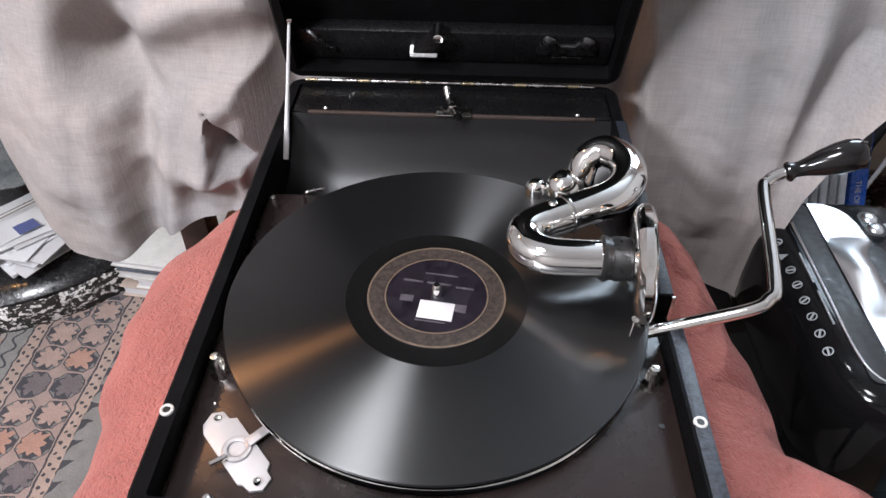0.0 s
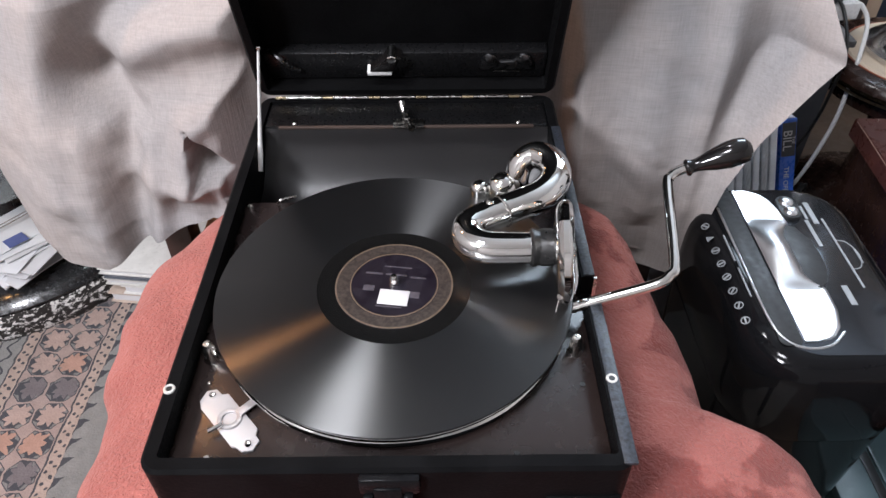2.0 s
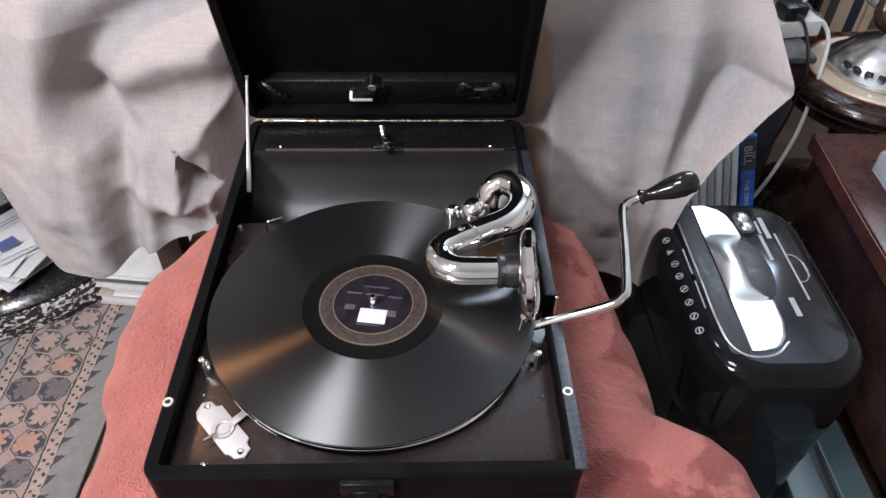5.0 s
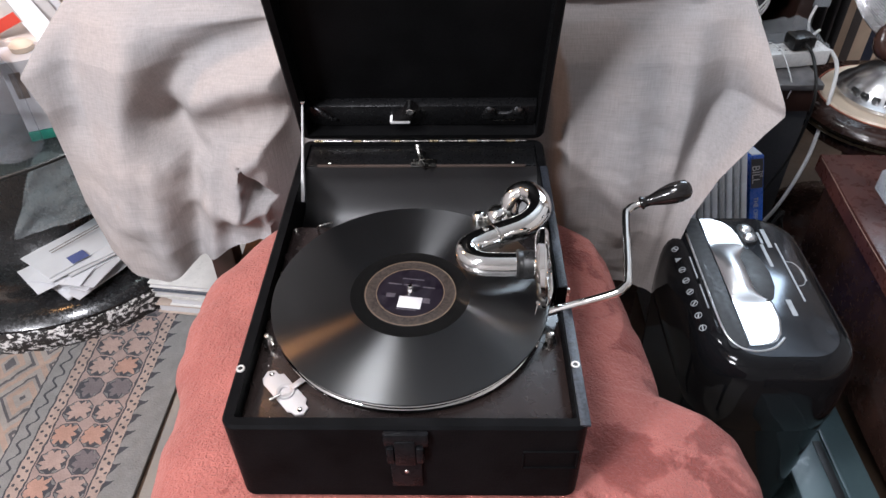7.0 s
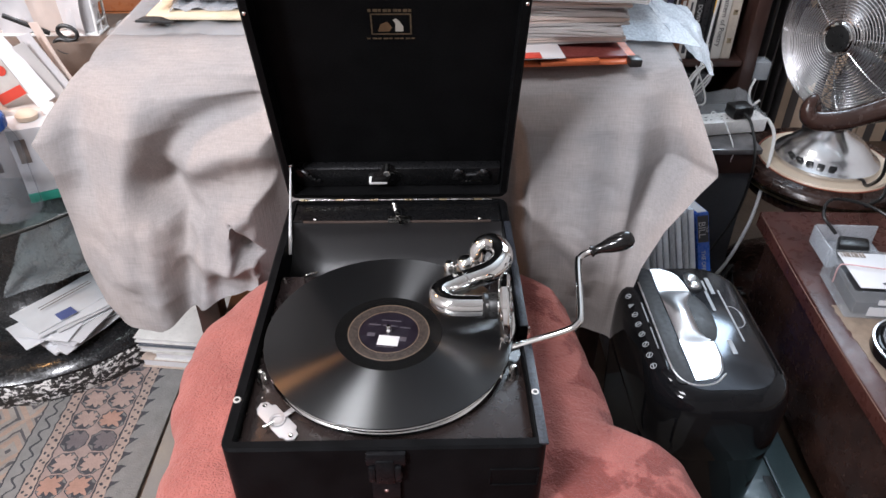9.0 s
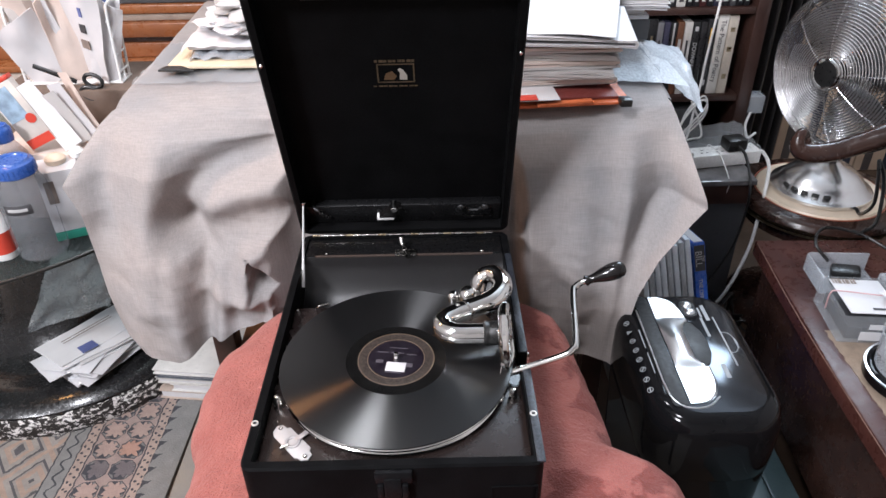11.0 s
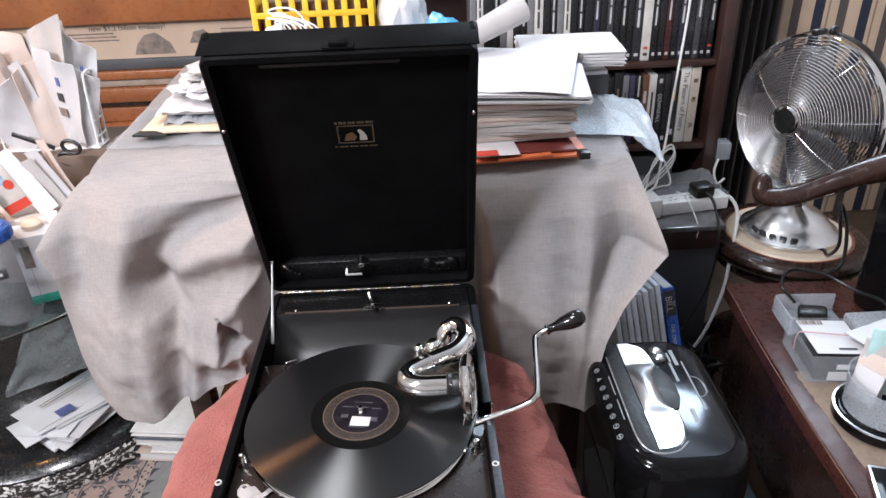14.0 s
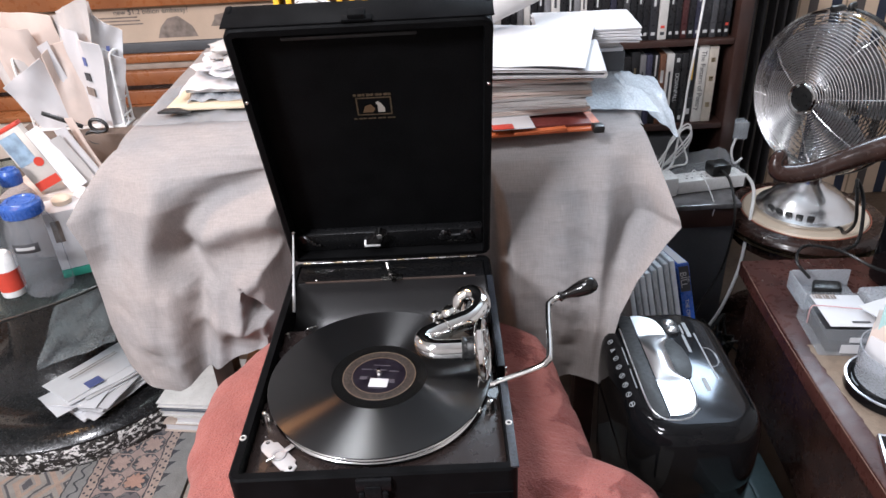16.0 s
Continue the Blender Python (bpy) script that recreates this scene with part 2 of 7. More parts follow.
def velvet():
    """Worn rose-red chenille: the pile lies both ways, in patches with crisp borders, over a fine rib; the case's shade
    on the right is painted in.
    """
    m = mat("rose_red_chenille", (0.33, 0.098, 0.08), 0.85, scale=17, fine=280, bump=0.0, tint=(0.25, 0.07, 0.057))
    n, ln = m.node_tree.nodes, m.node_tree.links
    b = n["Principled BSDF"]
    co = n.new("ShaderNodeTexCoord")
    a = n.new("ShaderNodeTexNoise")
    a.inputs["Scale"].default_value, a.inputs["Detail"].default_value, a.inputs["Distortion"].default_value = 14, 12, 0.4
    ln.new(co.outputs["Object"], a.inputs["Vector"])
    r = n.new("ShaderNodeValToRGB")
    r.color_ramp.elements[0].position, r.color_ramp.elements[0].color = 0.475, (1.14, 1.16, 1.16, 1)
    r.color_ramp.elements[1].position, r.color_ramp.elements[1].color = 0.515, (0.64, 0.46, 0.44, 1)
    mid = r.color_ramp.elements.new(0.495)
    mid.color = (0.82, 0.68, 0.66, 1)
    # pile patches show on the right half only, darkened there for the case's shadow
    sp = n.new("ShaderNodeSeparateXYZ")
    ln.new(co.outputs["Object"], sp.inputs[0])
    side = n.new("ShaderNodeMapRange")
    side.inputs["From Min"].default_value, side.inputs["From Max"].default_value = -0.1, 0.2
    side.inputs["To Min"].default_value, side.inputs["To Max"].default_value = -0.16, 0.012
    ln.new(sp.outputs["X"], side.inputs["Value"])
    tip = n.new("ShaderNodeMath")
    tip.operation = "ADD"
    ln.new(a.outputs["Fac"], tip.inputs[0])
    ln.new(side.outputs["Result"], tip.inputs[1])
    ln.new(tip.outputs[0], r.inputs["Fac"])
    mul = n.new("ShaderNodeMix")
    mul.data_type, mul.blend_type = "RGBA", "MULTIPLY"
    mul.inputs["Factor"].default_value = 1.0
    ln.new(b.inputs["Base Color"].links[0].from_socket, mul.inputs[6])
    ln.new(r.outputs["Color"], mul.inputs[7])
    ln.new(mul.outputs[2], b.inputs["Base Color"])
    w = n.new("ShaderNodeTexNoise")
    w.inputs["Scale"].default_value, w.inputs["Detail"].default_value, w.inputs["Distortion"].default_value = 210, 3, 1.5
    ln.new(co.outputs["Object"], w.inputs["Vector"])
    g = n.new("ShaderNodeTexNoise")
    g.inputs["Scale"].default_value, g.inputs["Detail"].default_value = 55, 6
    ln.new(co.outputs["Object"], g.inputs["Vector"])
    ad = n.new("ShaderNodeMath")
    ad.operation = "ADD"
    ln.new(w.outputs["Fac"], ad.inputs[0])
    ln.new(g.outputs["Fac"], ad.inputs[1])
    bp = n.new("ShaderNodeBump")
    bp.inputs["Strength"].default_value, bp.inputs["Distance"].default_value = 0.8, 0.0045
    ln.new(ad.outputs[0], bp.inputs["Height"])
    ln.new(bp.outputs["Normal"], b.inputs["Normal"])
    b.inputs["Sheen Weight"].default_value = 0.3
    b.inputs["Sheen Tint"].default_value = (0.9, 0.55, 0.5, 1)
    return m


VELVET = velvet()


# ---- building tools ----
ORIGIN = {}


def to_mesh(name, bm, material, at, sharp=40):
    bmesh.ops.recalc_face_normals(bm, faces=bm.faces[:])
    bmesh.ops.translate(bm, verts=bm.verts[:], vec=-Vector(at))
    me = bpy.data.meshes.new(name)
    bm.to_mesh(me)
    bm.free()
    me.shade_smooth()
    me.set_sharp_from_angle(angle=radians(sharp))
    for one in material if isinstance(material, (list, tuple)) else [material]:
        me.materials.append(one)
    return me


def thing(name, at, label, category, group="", kind=""):
    """An empty at the base of a thing that is made of parts."""
    ob = new(name)
    ob.location, ob.empty_display_size = at, 0.05
    ORIGIN[ob] = Vector(at)
    return tagged(ob, label, category, group, kind)


def part(name, bm, material, parent, label="", sharp=40):
    at = ORIGIN[parent]
    ob = new(name, to_mesh(name, bm, material, at, sharp))
    ob.parent = parent
    ORIGIN[ob] = at
    return tagged(ob, label)


def solid(name, bm, material, at, label, category, group="", kind="", sharp=40):
    """A thing of one mesh."""
    ob = new(name, to_mesh(name, bm, material, at, sharp))
    ob.location = at
    ORIGIN[ob] = Vector(at)
    return tagged(ob, label, category, group, kind)


def B():
    return bmesh.new()


def box(bm, lo, hi, bevel=0.002, m=None, seg=2):
    vs = bmesh.ops.create_cube(bm, size=1)["verts"]
    lo, hi = Vector(lo), Vector(hi)
    for v in vs:
        v.co = Vector([lo[i] + (v.co[i] + 0.5) * (hi[i] - lo[i]) for i in range(3)])
    if bevel:
        es = list({e for v in vs for e in v.link_edges})
        got = bmesh.ops.bevel(bm, geom=es, offset=bevel, segments=seg, profile=0.5, affect="EDGES")
        vs = list({v for f in got["faces"] for v in f.verts} | {v for v in vs if v.is_valid})
    if m is not None:
        bmesh.ops.transform(bm, matrix=m, verts=vs)
    return bm


def lathe(bm, prof, at=(0, 0, 0), n=48, m=None, arc=1.0):
    """Turns (radius, height) round z."""
    rows = []
    full = arc >= 1
    count = n if full else n + 1
    for r, z in prof:
        rows.append([bm.verts.new((r * math.cos(2 * math.pi * arc * k / n), r * math.sin(2 * math.pi * arc * k / n), z)) for k in range(count)] if r > 1e-6 else [bm.verts.new((0, 0, z))])
    for a, b in zip(rows, rows[1:]):
        for k in range(n):
            j = (k + 1) % count
            q = [a[k % len(a)], a[j % len(a)], b[j % len(b)], b[k % len(b)]]
            q = list(dict.fromkeys(q))
            if len(q) > 2:
                bm.faces.new(q)
    vs = [v for row in rows for v in row]
    mm = Matrix.Translation(at) @ (m if m is not None else Matrix())
    bmesh.ops.transform(bm, matrix=mm, verts=vs)
    return bm


def smooth_line(pts, per=6):
    """Catmull-Rom through the points."""
    p = [Vector(q) for q in pts]
    p = [2 * p[0] - p[1], *p, 2 * p[-1] - p[-2]]
    out = []
    for i in range(1, len(p) - 2):
        a, b, c, d = p[i - 1 : i + 3]
        for k in range(per):
            t = k / per
            out.append(0.5 * (2 * b + (c - a) * t + (2 * a - 5 * b + 4 * c - d) * t * t + (3 * b - a - 3 * c + d) * t**3))
    out.append(p[-2])
    return out


def tube(bm, pts, r, n=10, per=6, flat=1.0, closed=False):
    """A round bar along a smooth line; r: one radius or one for each given point."""
    radii = r if isinstance(r, (list, tuple)) else [r] * len(pts)
    line = smooth_line(pts, per) if per > 1 else [Vector(q) for q in pts]
    if per > 1:
        rr = [radii[min(i // per, len(radii) - 2)] * (1 - (i % per) / per) + radii[min(i // per + 1, len(radii) - 1)] * ((i % per) / per) for i in range(len(line) - 1)] + [radii[-1]]
    else:
        rr = radii
    side = None
    rings = []
    for i, q in enumerate(line):
        d = (line[min(i + 1, len(line) - 1)] - line[max(i - 1, 0)]).normalized()
        if side is None:
            side = d.orthogonal().normalized()
        side = (side - d * side.dot(d)).normalized()
        up = d.cross(side)
        rings.append([bm.verts.new(q + (side * math.cos(2 * math.pi * k / n) + up * flat * math.sin(2 * math.pi * k / n)) * rr[i]) for k in range(n)])
    for a, b in zip(rings, rings[1:]):
        for k in range(n):
            bm.faces.new((a[k], a[(k + 1) % n], b[(k + 1) % n], b[k]))
    bm.faces.new(rings[0][::-1])
    bm.faces.new(rings[-1])
    return bm


def rod(bm, a, b, r, r2=None, n=20, bevel=0.0):
    """A straight round bar with softened ends."""
    a, b = Vector(a), Vector(b)
    h = (b - a).length
    r2 = r if r2 is None else r2
    m = Matrix.Translation(a) @ (b - a).to_track_quat("Z", "Y").to_matrix().to_4x4()
    e = bevel or min(r, r2) * 0.15
    return lathe(bm, [(0, 0), (r - e, 0), (r, e), (r2, h - e), (r2 - e, h), (0, h)], n=n, m=m)


def sheet(bm, fn, nu, nv):
    """A grid of points fn(u, v), u and v in 0..1."""
    g = [[bm.verts.new(fn(i / nu, j / nv)) for j in range(nv + 1)] for i in range(nu + 1)]
    for i in range(nu):
        for j in range(nv):
            bm.faces.new((g[i][j], g[i + 1][j], g[i + 1][j + 1], g[i][j + 1]))
    return g


def thicken(bm, d):
    bmesh.ops.recalc_face_normals(bm, faces=bm.faces[:])
    bmesh.ops.solidify(bm, geom=bm.faces[:], thickness=d)
    return bm


def outline(bm, pts, z0, z1, bevel=0.0, m=None):
    """A flat plate with the given outline, from z0 to z1."""
    vs = [bm.verts.new((x, y, z0)) for x, y in pts]
    f = bm.faces.new(vs)
    ext = bmesh.ops.extrude_face_region(bm, geom=[f])["geom"]
    top = [e for e in ext if isinstance(e, bmesh.types.BMVert)]
    bmesh.ops.translate(bm, verts=top, vec=(0, 0, z1 - z0))
    vs += top
    if bevel:
        es = [e for e in bm.edges if e.verts[0] in vs and e.verts[1] in vs and abs(e.verts[0].co.z - z1) < 1e-6 and abs(e.verts[1].co.z - z1) < 1e-6]
        got = bmesh.ops.bevel(bm, geom=es, offset=bevel, segments=2, profile=0.5, affect="EDGES")
        vs = list({v for f2 in got["faces"] for v in f2.verts} | {v for v in vs if v.is_valid})
    if m is not None:
        bmesh.ops.transform(bm, matrix=m, verts=vs)
    return bm


def rounded(x0, y0, x1, y1, r, n=6):
    out = []
    for cx, cy, a in ((x1 - r, y1 - r, 0), (x0 + r, y1 - r, 90), (x0 + r, y0 + r, 180), (x1 - r, y0 + r, 270)):
        out += [(cx + r * math.cos(radians(a + 90 * k / n)), cy + r * math.sin(radians(a + 90 * k / n))) for k in range(n + 1)]
    return out


def lerp(table, x):
    """Straight lines through (x, y) pairs."""
    return float(np.interp(x, [a for a, _ in table], [b for _, b in table]))


def lettering(name, text, size, m, material, parent, label=""):
    """Raised letters in the built-in font, as a mesh part."""
    c = bpy.data.curves.new(name, "FONT")
    c.body, c.size, c.extrude = text, size, 0.0002
    c.align_x, c.align_y = "CENTER", "CENTER"
    tmp = new(name + "_tmp", c)
    me = bpy.data.meshes.new_from_object(tmp.evaluated_get(bpy.context.evaluated_depsgraph_get()))
    bpy.data.objects.remove(tmp)
    me.transform(Matrix.Translation(-ORIGIN[parent]) @ m)
    me.materials.clear()
    me.materials.append(material)
    ob = new(name, me)
    ob.parent = parent
    ORIGIN[ob] = ORIGIN[parent]
    return tagged(ob, label)


# ---- rug material ----
def rug_pattern():
    """A woven border in bands from the edge: grey selvage, dotted guard stripe, two columns of leaf medallions, guard stripe, field of stepped diamonds."""
    m = mat("worn_patterned_rug", (0.3, 0.26, 0.23), 0.95, scale=12, fine=300, bump=0.7, depth=0.002)
    n, ln = m.node_tree.nodes, m.node_tree.links
    b = n["Principled BSDF"]
    co = n.new("ShaderNodeTexCoord")
    wob = n.new("ShaderNodeTexNoise")
    wob.inputs["Scale"].default_value = 60
    ln.new(co.outputs["Object"], wob.inputs["Vector"])
    sep = n.new("ShaderNodeSeparateXYZ")
    ln.new(co.outputs["Object"], sep.inputs[0])

    def op(kind, a, c=None, d=None):
        q = n.new("ShaderNodeMath")
        q.operation = kind
        for i, v in enumerate((a, c, d)):
            if v is None:
                continue
            if isinstance(v, (int, float)):
                q.inputs[i].default_value = v
            else:
                ln.new(v, q.inputs[i])
        return q.outputs[0]

    def pick(fac, a, c):
        q = n.new("ShaderNodeMix")
        q.data_type = "RGBA"
        ln.new(fac, q.inputs["Factor"])
        for i, v in ((6, a), (7, c)):
            if isinstance(v, tuple):
                q.inputs[i].default_value = (*v, 1)
            else:
                ln.new(v, q.inputs[i])
        return q.outputs[2]

    shake = op("MULTIPLY", op("SUBTRACT", wob.outputs["Fac"], 0.5), 0.009)
    u = op("ADD", op("MULTIPLY", sep.outputs["X"], -1.0), shake)
    v = op("ADD", sep.outputs["Y"], shake)
    grey, dark, rose, tan, plum = (0.25, 0.245, 0.235), (0.06, 0.06, 0.07), (0.44, 0.26, 0.2), (0.42, 0.32, 0.27), (0.17, 0.145, 0.15)

    def between(lo, hi, x=u):
        return op("MULTIPLY", op("GREATER_THAN", x, lo), op("LESS_THAN", x, hi))

    def centred(x, period, shift=0.0):
        return op("SUBTRACT", op("FRACT", op("DIVIDE", op("SUBTRACT", x, shift), period)), 0.5)

    def size(x):
        return op("ABSOLUTE", x)

    # two columns of jagged leaves in chamfered cells, 50 by 49 mm
    a, c = op("DIVIDE", op("SUBTRACT", u, 0.0755), 0.0505), op("DIVIDE", v, 0.049)
    fa, fc = op("SUBTRACT", op("FRACT", a), 0.5), op("SUBTRACT", op("FRACT", c), 0.5)
    cell = n.new("ShaderNodeCombineXYZ")
    ln.new(op("FLOOR", a), cell.inputs[0])
    ln.new(op("FLOOR", c), cell.inputs[1])
    wn = n.new("ShaderNodeTexWhiteNoise")
    wn.noise_dimensions = "2D"
    ln.new(cell.outputs[0], wn.inputs["Vector"])
    rim = op("MAXIMUM", op("MAXIMUM", size(fa), size(fc)), op("MULTIPLY", op("ADD", size(fa), size(fc)), 0.69))
    ga = op("ADD", fa, op("MULTIPLY", op("SUBTRACT", wn.outputs["Value"], 0.5), 0.25))
    gc = op("SUBTRACT", fc, 0.04)
    turn_ = op("ARCTAN2", gc, ga)
    teeth = op("PINGPONG", op("MULTIPLY", turn_, 2.9), 1.0)
    reach = op("MAXIMUM", size(ga), size(gc))
    leaf = op("LESS_THAN", reach, op("ADD", 0.25, op("MULTIPLY", teeth, 0.16)))
    rest = op("LESS_THAN", op("ADD", size(fa), size(fc)), op("ADD", 0.5, op("MULTIPLY", teeth, 0.12)))
    tone = pick(op("GREATER_THAN", wn.outputs["Value"], 0.66), pick(op("GREATER_THAN", wn.outputs["Value"], 0.3), rose, (0.4, 0.29, 0.25)), plum)
    medal = pick(leaf, pick(rest, (0.2, 0.19, 0.185), dark), tone)
    medal = pick(op("GREATER_THAN", rim, 0.468), medal, (0.36, 0.27, 0.24))
    medal = pick(op("MULTIPLY", op("GREATER_THAN", rim, 0.438), op("LESS_THAN", rim, 0.468)), medal, dark)

    # guard stripes with dots in pairs
    def dotted(lo, hi):
        w = hi - lo
        p = op("SUBTRACT", u, lo)
        hit = None
        for side, shift in ((0.28, 0.0), (0.72, 0.006)):
            d = op("ADD", op("POWER", op("SUBTRACT", p, w * side), 2.0), op("POWER", op("MULTIPLY", centred(v, 0.0165, shift), 0.0165), 2.0))
            q = op("LESS_THAN", d, 0.0000075)
            hit = q if hit is None else op("MAXIMUM", hit, q)
        return pick(hit, tan, dark)

    # hooks along the inner edge of the plain selvage
    hook = op("GREATER_THAN", u, op("SUBTRACT", 0.054, op("MULTIPLY", op("POWER", op("FRACT", op("DIVIDE", v, 0.031)), 2.2), 0.017)))

    # narrow vine stripe
    vine = op("LESS_THAN", size(op("SUBTRACT", op("SUBTRACT", u, 0.2185), op("MULTIPLY", op("SINE", op("MULTIPLY", v, 190.0)), 0.006))), 0.0022)
    vines = pick(vine, grey, dark)

    # field of stepped diamonds
    s1, s2 = centred(u, 0.12, 0.02), centred(v, 0.15)
    dia = op("ADD", size(s1), size(s2))
    band = op("FRACT", op("MULTIPLY", op("SNAP", dia, 0.05), 3.3))
    field = pick(op("GREATER_THAN", band, 0.45), pick(op("GREATER_THAN", band, 0.2), (0.1, 0.095, 0.1), (0.3, 0.27, 0.245)), pick(op("GREATER_THAN", band, 0.75), (0.4, 0.29, 0.23), (0.33, 0.3, 0.27)))
    out = pick(between(0.237, 9.0), grey, field)
    out = pick(between(0.202, 0.236), out, vines)
    out = pick(between(0.0755, 0.1765), out, medal)
    out = pick(between(0.054, 0.0725), out, dotted(0.054, 0.0725))
    out = pick(between(0.1795, 0.199), out, dotted(0.1795, 0.199))
    edge = op("ADD", op("ADD", between(0.0725, 0.0755), between(0.1765, 0.1795)), op("ADD", between(0.199, 0.202), between(0.236, 0.239)))
    out = pick(edge, out, dark)
    out = pick(op("MULTIPLY", hook, between(0.03, 0.054)), out, dark)
    mul = n.new("ShaderNodeMix")
    mul.data_type, mul.blend_type = "RGBA", "MULTIPLY"
    mul.inputs["Factor"].default_value = 0.4
    ln.new(out, mul.inputs[6])
    ln.new(wob.outputs["Fac"], mul.inputs[7])
    ln.new(mul.outputs[2], b.inputs["Base Color"])
    return m


def stripes(name, axis, period, table, rough=0.8):
    """Upright stripes along one axis; table: (share of the period, colour)."""
    m = mat(name, (0.5, 0.4, 0.3), rough, scale=6, fine=200, bump=0.2)
    n, ln = m.node_tree.nodes, m.node_tree.links
    co = n.new("ShaderNodeTexCoord")
    sep = n.new("ShaderNodeSeparateXYZ")
    ln.new(co.outputs["Object"], sep.inputs[0])
    d = n.new("ShaderNodeMath")
    d.operation, d.inputs[1].default_value = "DIVIDE", period
    ln.new(sep.outputs[axis], d.inputs[0])
    f = n.new("ShaderNodeMath")
    f.operation = "FRACT"
    ln.new(d.outputs[0], f.inputs[0])
    r = n.new("ShaderNodeValToRGB")
    r.color_ramp.interpolation = "CONSTANT"
    for i, (pos, colour) in enumerate(table):
        e = r.color_ramp.elements[i] if i < 2 else r.color_ramp.elements.new(pos)
        e.position, e.color = pos, (*colour, 1)
    ln.new(f.outputs[0], r.inputs["Fac"])
    no = n.new("ShaderNodeTexNoise")
    no.inputs["Scale"].default_value = 25
    mr = n.new("ShaderNodeMapRange")
    mr.inputs["To Min"].default_value, mr.inputs["To Max"].default_value = 0.75, 1.15
    ln.new(no.outputs["Fac"], mr.inputs["Value"])
    mul = n.new("ShaderNodeMix")
    mul.data_type, mul.blend_type = "RGBA", "MULTIPLY"
    mul.inputs["Factor"].default_value = 1.0
    ln.new(r.outputs["Color"], mul.inputs[6])
    ln.new(mr.outputs["Result"], mul.inputs[7])
    ln.new(mul.outputs[2], n["Principled BSDF"].inputs["Base Color"])
    return m


NAVY, TAN = (0.022, 0.028, 0.05), (0.6, 0.45, 0.33)
WALLSTRIPE = stripes("navy_and_tan_striped_wallpaper", "X", 0.135, [(0.0, TAN), (0.2, NAVY), (0.42, TAN), (0.5, (0.3, 0.22, 0.15)), (0.54, TAN), (0.72, (0.09, 0.075, 0.07)), (0.92, TAN)])
CURTAINSTRIPE = stripes("dark_striped_curtain_cloth", "X", 0.034, [(0.0, (0.04, 0.037, 0.038)), (0.52, (0.26, 0.235, 0.21)), (0.62, (0.045, 0.042, 0.042)), (0.78, (0.42, 0.37, 0.32)), (0.9, (0.04, 0.037, 0.038))])
FLOORWOOD = mat("worn_brown_floorboards", (0.1, 0.062, 0.04), 0.5, scale=10, fine=80, dark=0.6, bump=0.2)


def chipped():
    """Black paint chipped off white plaster."""
    m = mat("chipped_black_paint_on_plaster", (0.02, 0.02, 0.02), 0.45, bump=0.4, scale=40)
    n, ln = m.node_tree.nodes, m.node_tree.links
    co = n.new("ShaderNodeTexCoord")
    mp = n.new("ShaderNodeMapping")
    mp.inputs["Scale"].default_value = (1, 1, 1.6)
    ln.new(co.outputs["Object"], mp.inputs["Vector"])
    a = n.new("ShaderNodeTexNoise")
    a.inputs["Scale"].default_value, a.inputs["Detail"].default_value, a.inputs["Roughness"].default_value = 75, 7, 0.72
    ln.new(mp.outputs[0], a.inputs["Vector"])
    r = n.new("ShaderNodeValToRGB")
    r.color_ramp.interpolation = "CONSTANT"
    r.color_ramp.elements[0].color = (0.016, 0.014, 0.013, 1)
    r.color_ramp.elements[1].position, r.color_ramp.elements[1].color = 0.535, (0.7, 0.68, 0.66, 1)
    ln.new(a.outputs["Fac"], r.inputs["Fac"])
    ln.new(r.outputs["Color"], n["Principled BSDF"].inputs["Base Color"])
    return m


CHIPPED = chipped()

# ---- the room ----
X0, X1, Y0, Y1, H = -1.75, 2.0, -2.3, 1.42, 2.35


def structure(name, lo, hi, material, label="", bevel=0.0):
    c = [(lo[i] + hi[i]) / 2 for i in range(3)]
    return solid(name, box(B(), lo, hi, bevel), material, (c[0], c[1], lo[2]), label or name.replace("_", " "), "structure", kind="structure")


structure("floor", (X0 - 0.1, Y0 - 0.1, -0.1), (X1 + 0.1, Y1 + 0.1, -0.002), FLOORWOOD, "worn brown wooden floorboards under the rug")
structure("ceiling", (X0 - 0.1, Y0 - 0.1, H), (X1 + 0.1, Y1 + 0.1, H + 0.1), CEILPAINT, "plain white painted ceiling")
structure("wall_north", (X0 - 0.1, Y1, 0), (0.26, Y1 + 0.1, H), WALLPAINT, "cream painted wall behind the furniture")
structure("wall_north_papered", (0.26, Y1, 0), (X1 + 0.1, Y1 + 0.1, 1.30), WALLSTRIPE, "wall with navy and tan striped wallpaper")
structure("wall_north_pier", (0.26, Y1, 1.30), (0.46, Y1 + 0.1, 2.12), WALLPAINT, "cream painted wall beside the window")
structure("wall_north_side", (1.40, Y1, 1.30), (X1 + 0.1, Y1 + 0.1, 2.12), WALLSTRIPE, "striped wallpaper beside the window")
structure("wall_north_top", (0.26, Y1, 2.12), (X1 + 0.1, Y1 + 0.1, H), WALLPAINT, "cream painted wall over the window")
structure("wall_west", (X0 - 0.1, Y0, 0), (X0, Y1, H), WALLPAINT, "cream painted side wall")
structure("wall_south", (X0 - 0.1, Y0 - 0.1, 0), (X1 + 0.1, Y0, H), WALLPAINT, "cream painted wall behind")
structure("wall_east", (X1, Y0, 0), (X1 + 0.1, Y1, H), WALLPAINT, "cream painted side wall")
win = thing("window_1", (0.93, Y1 + 0.05, 1.32), "white framed window giving cool daylight", "window", kind="structure")
bm = B()
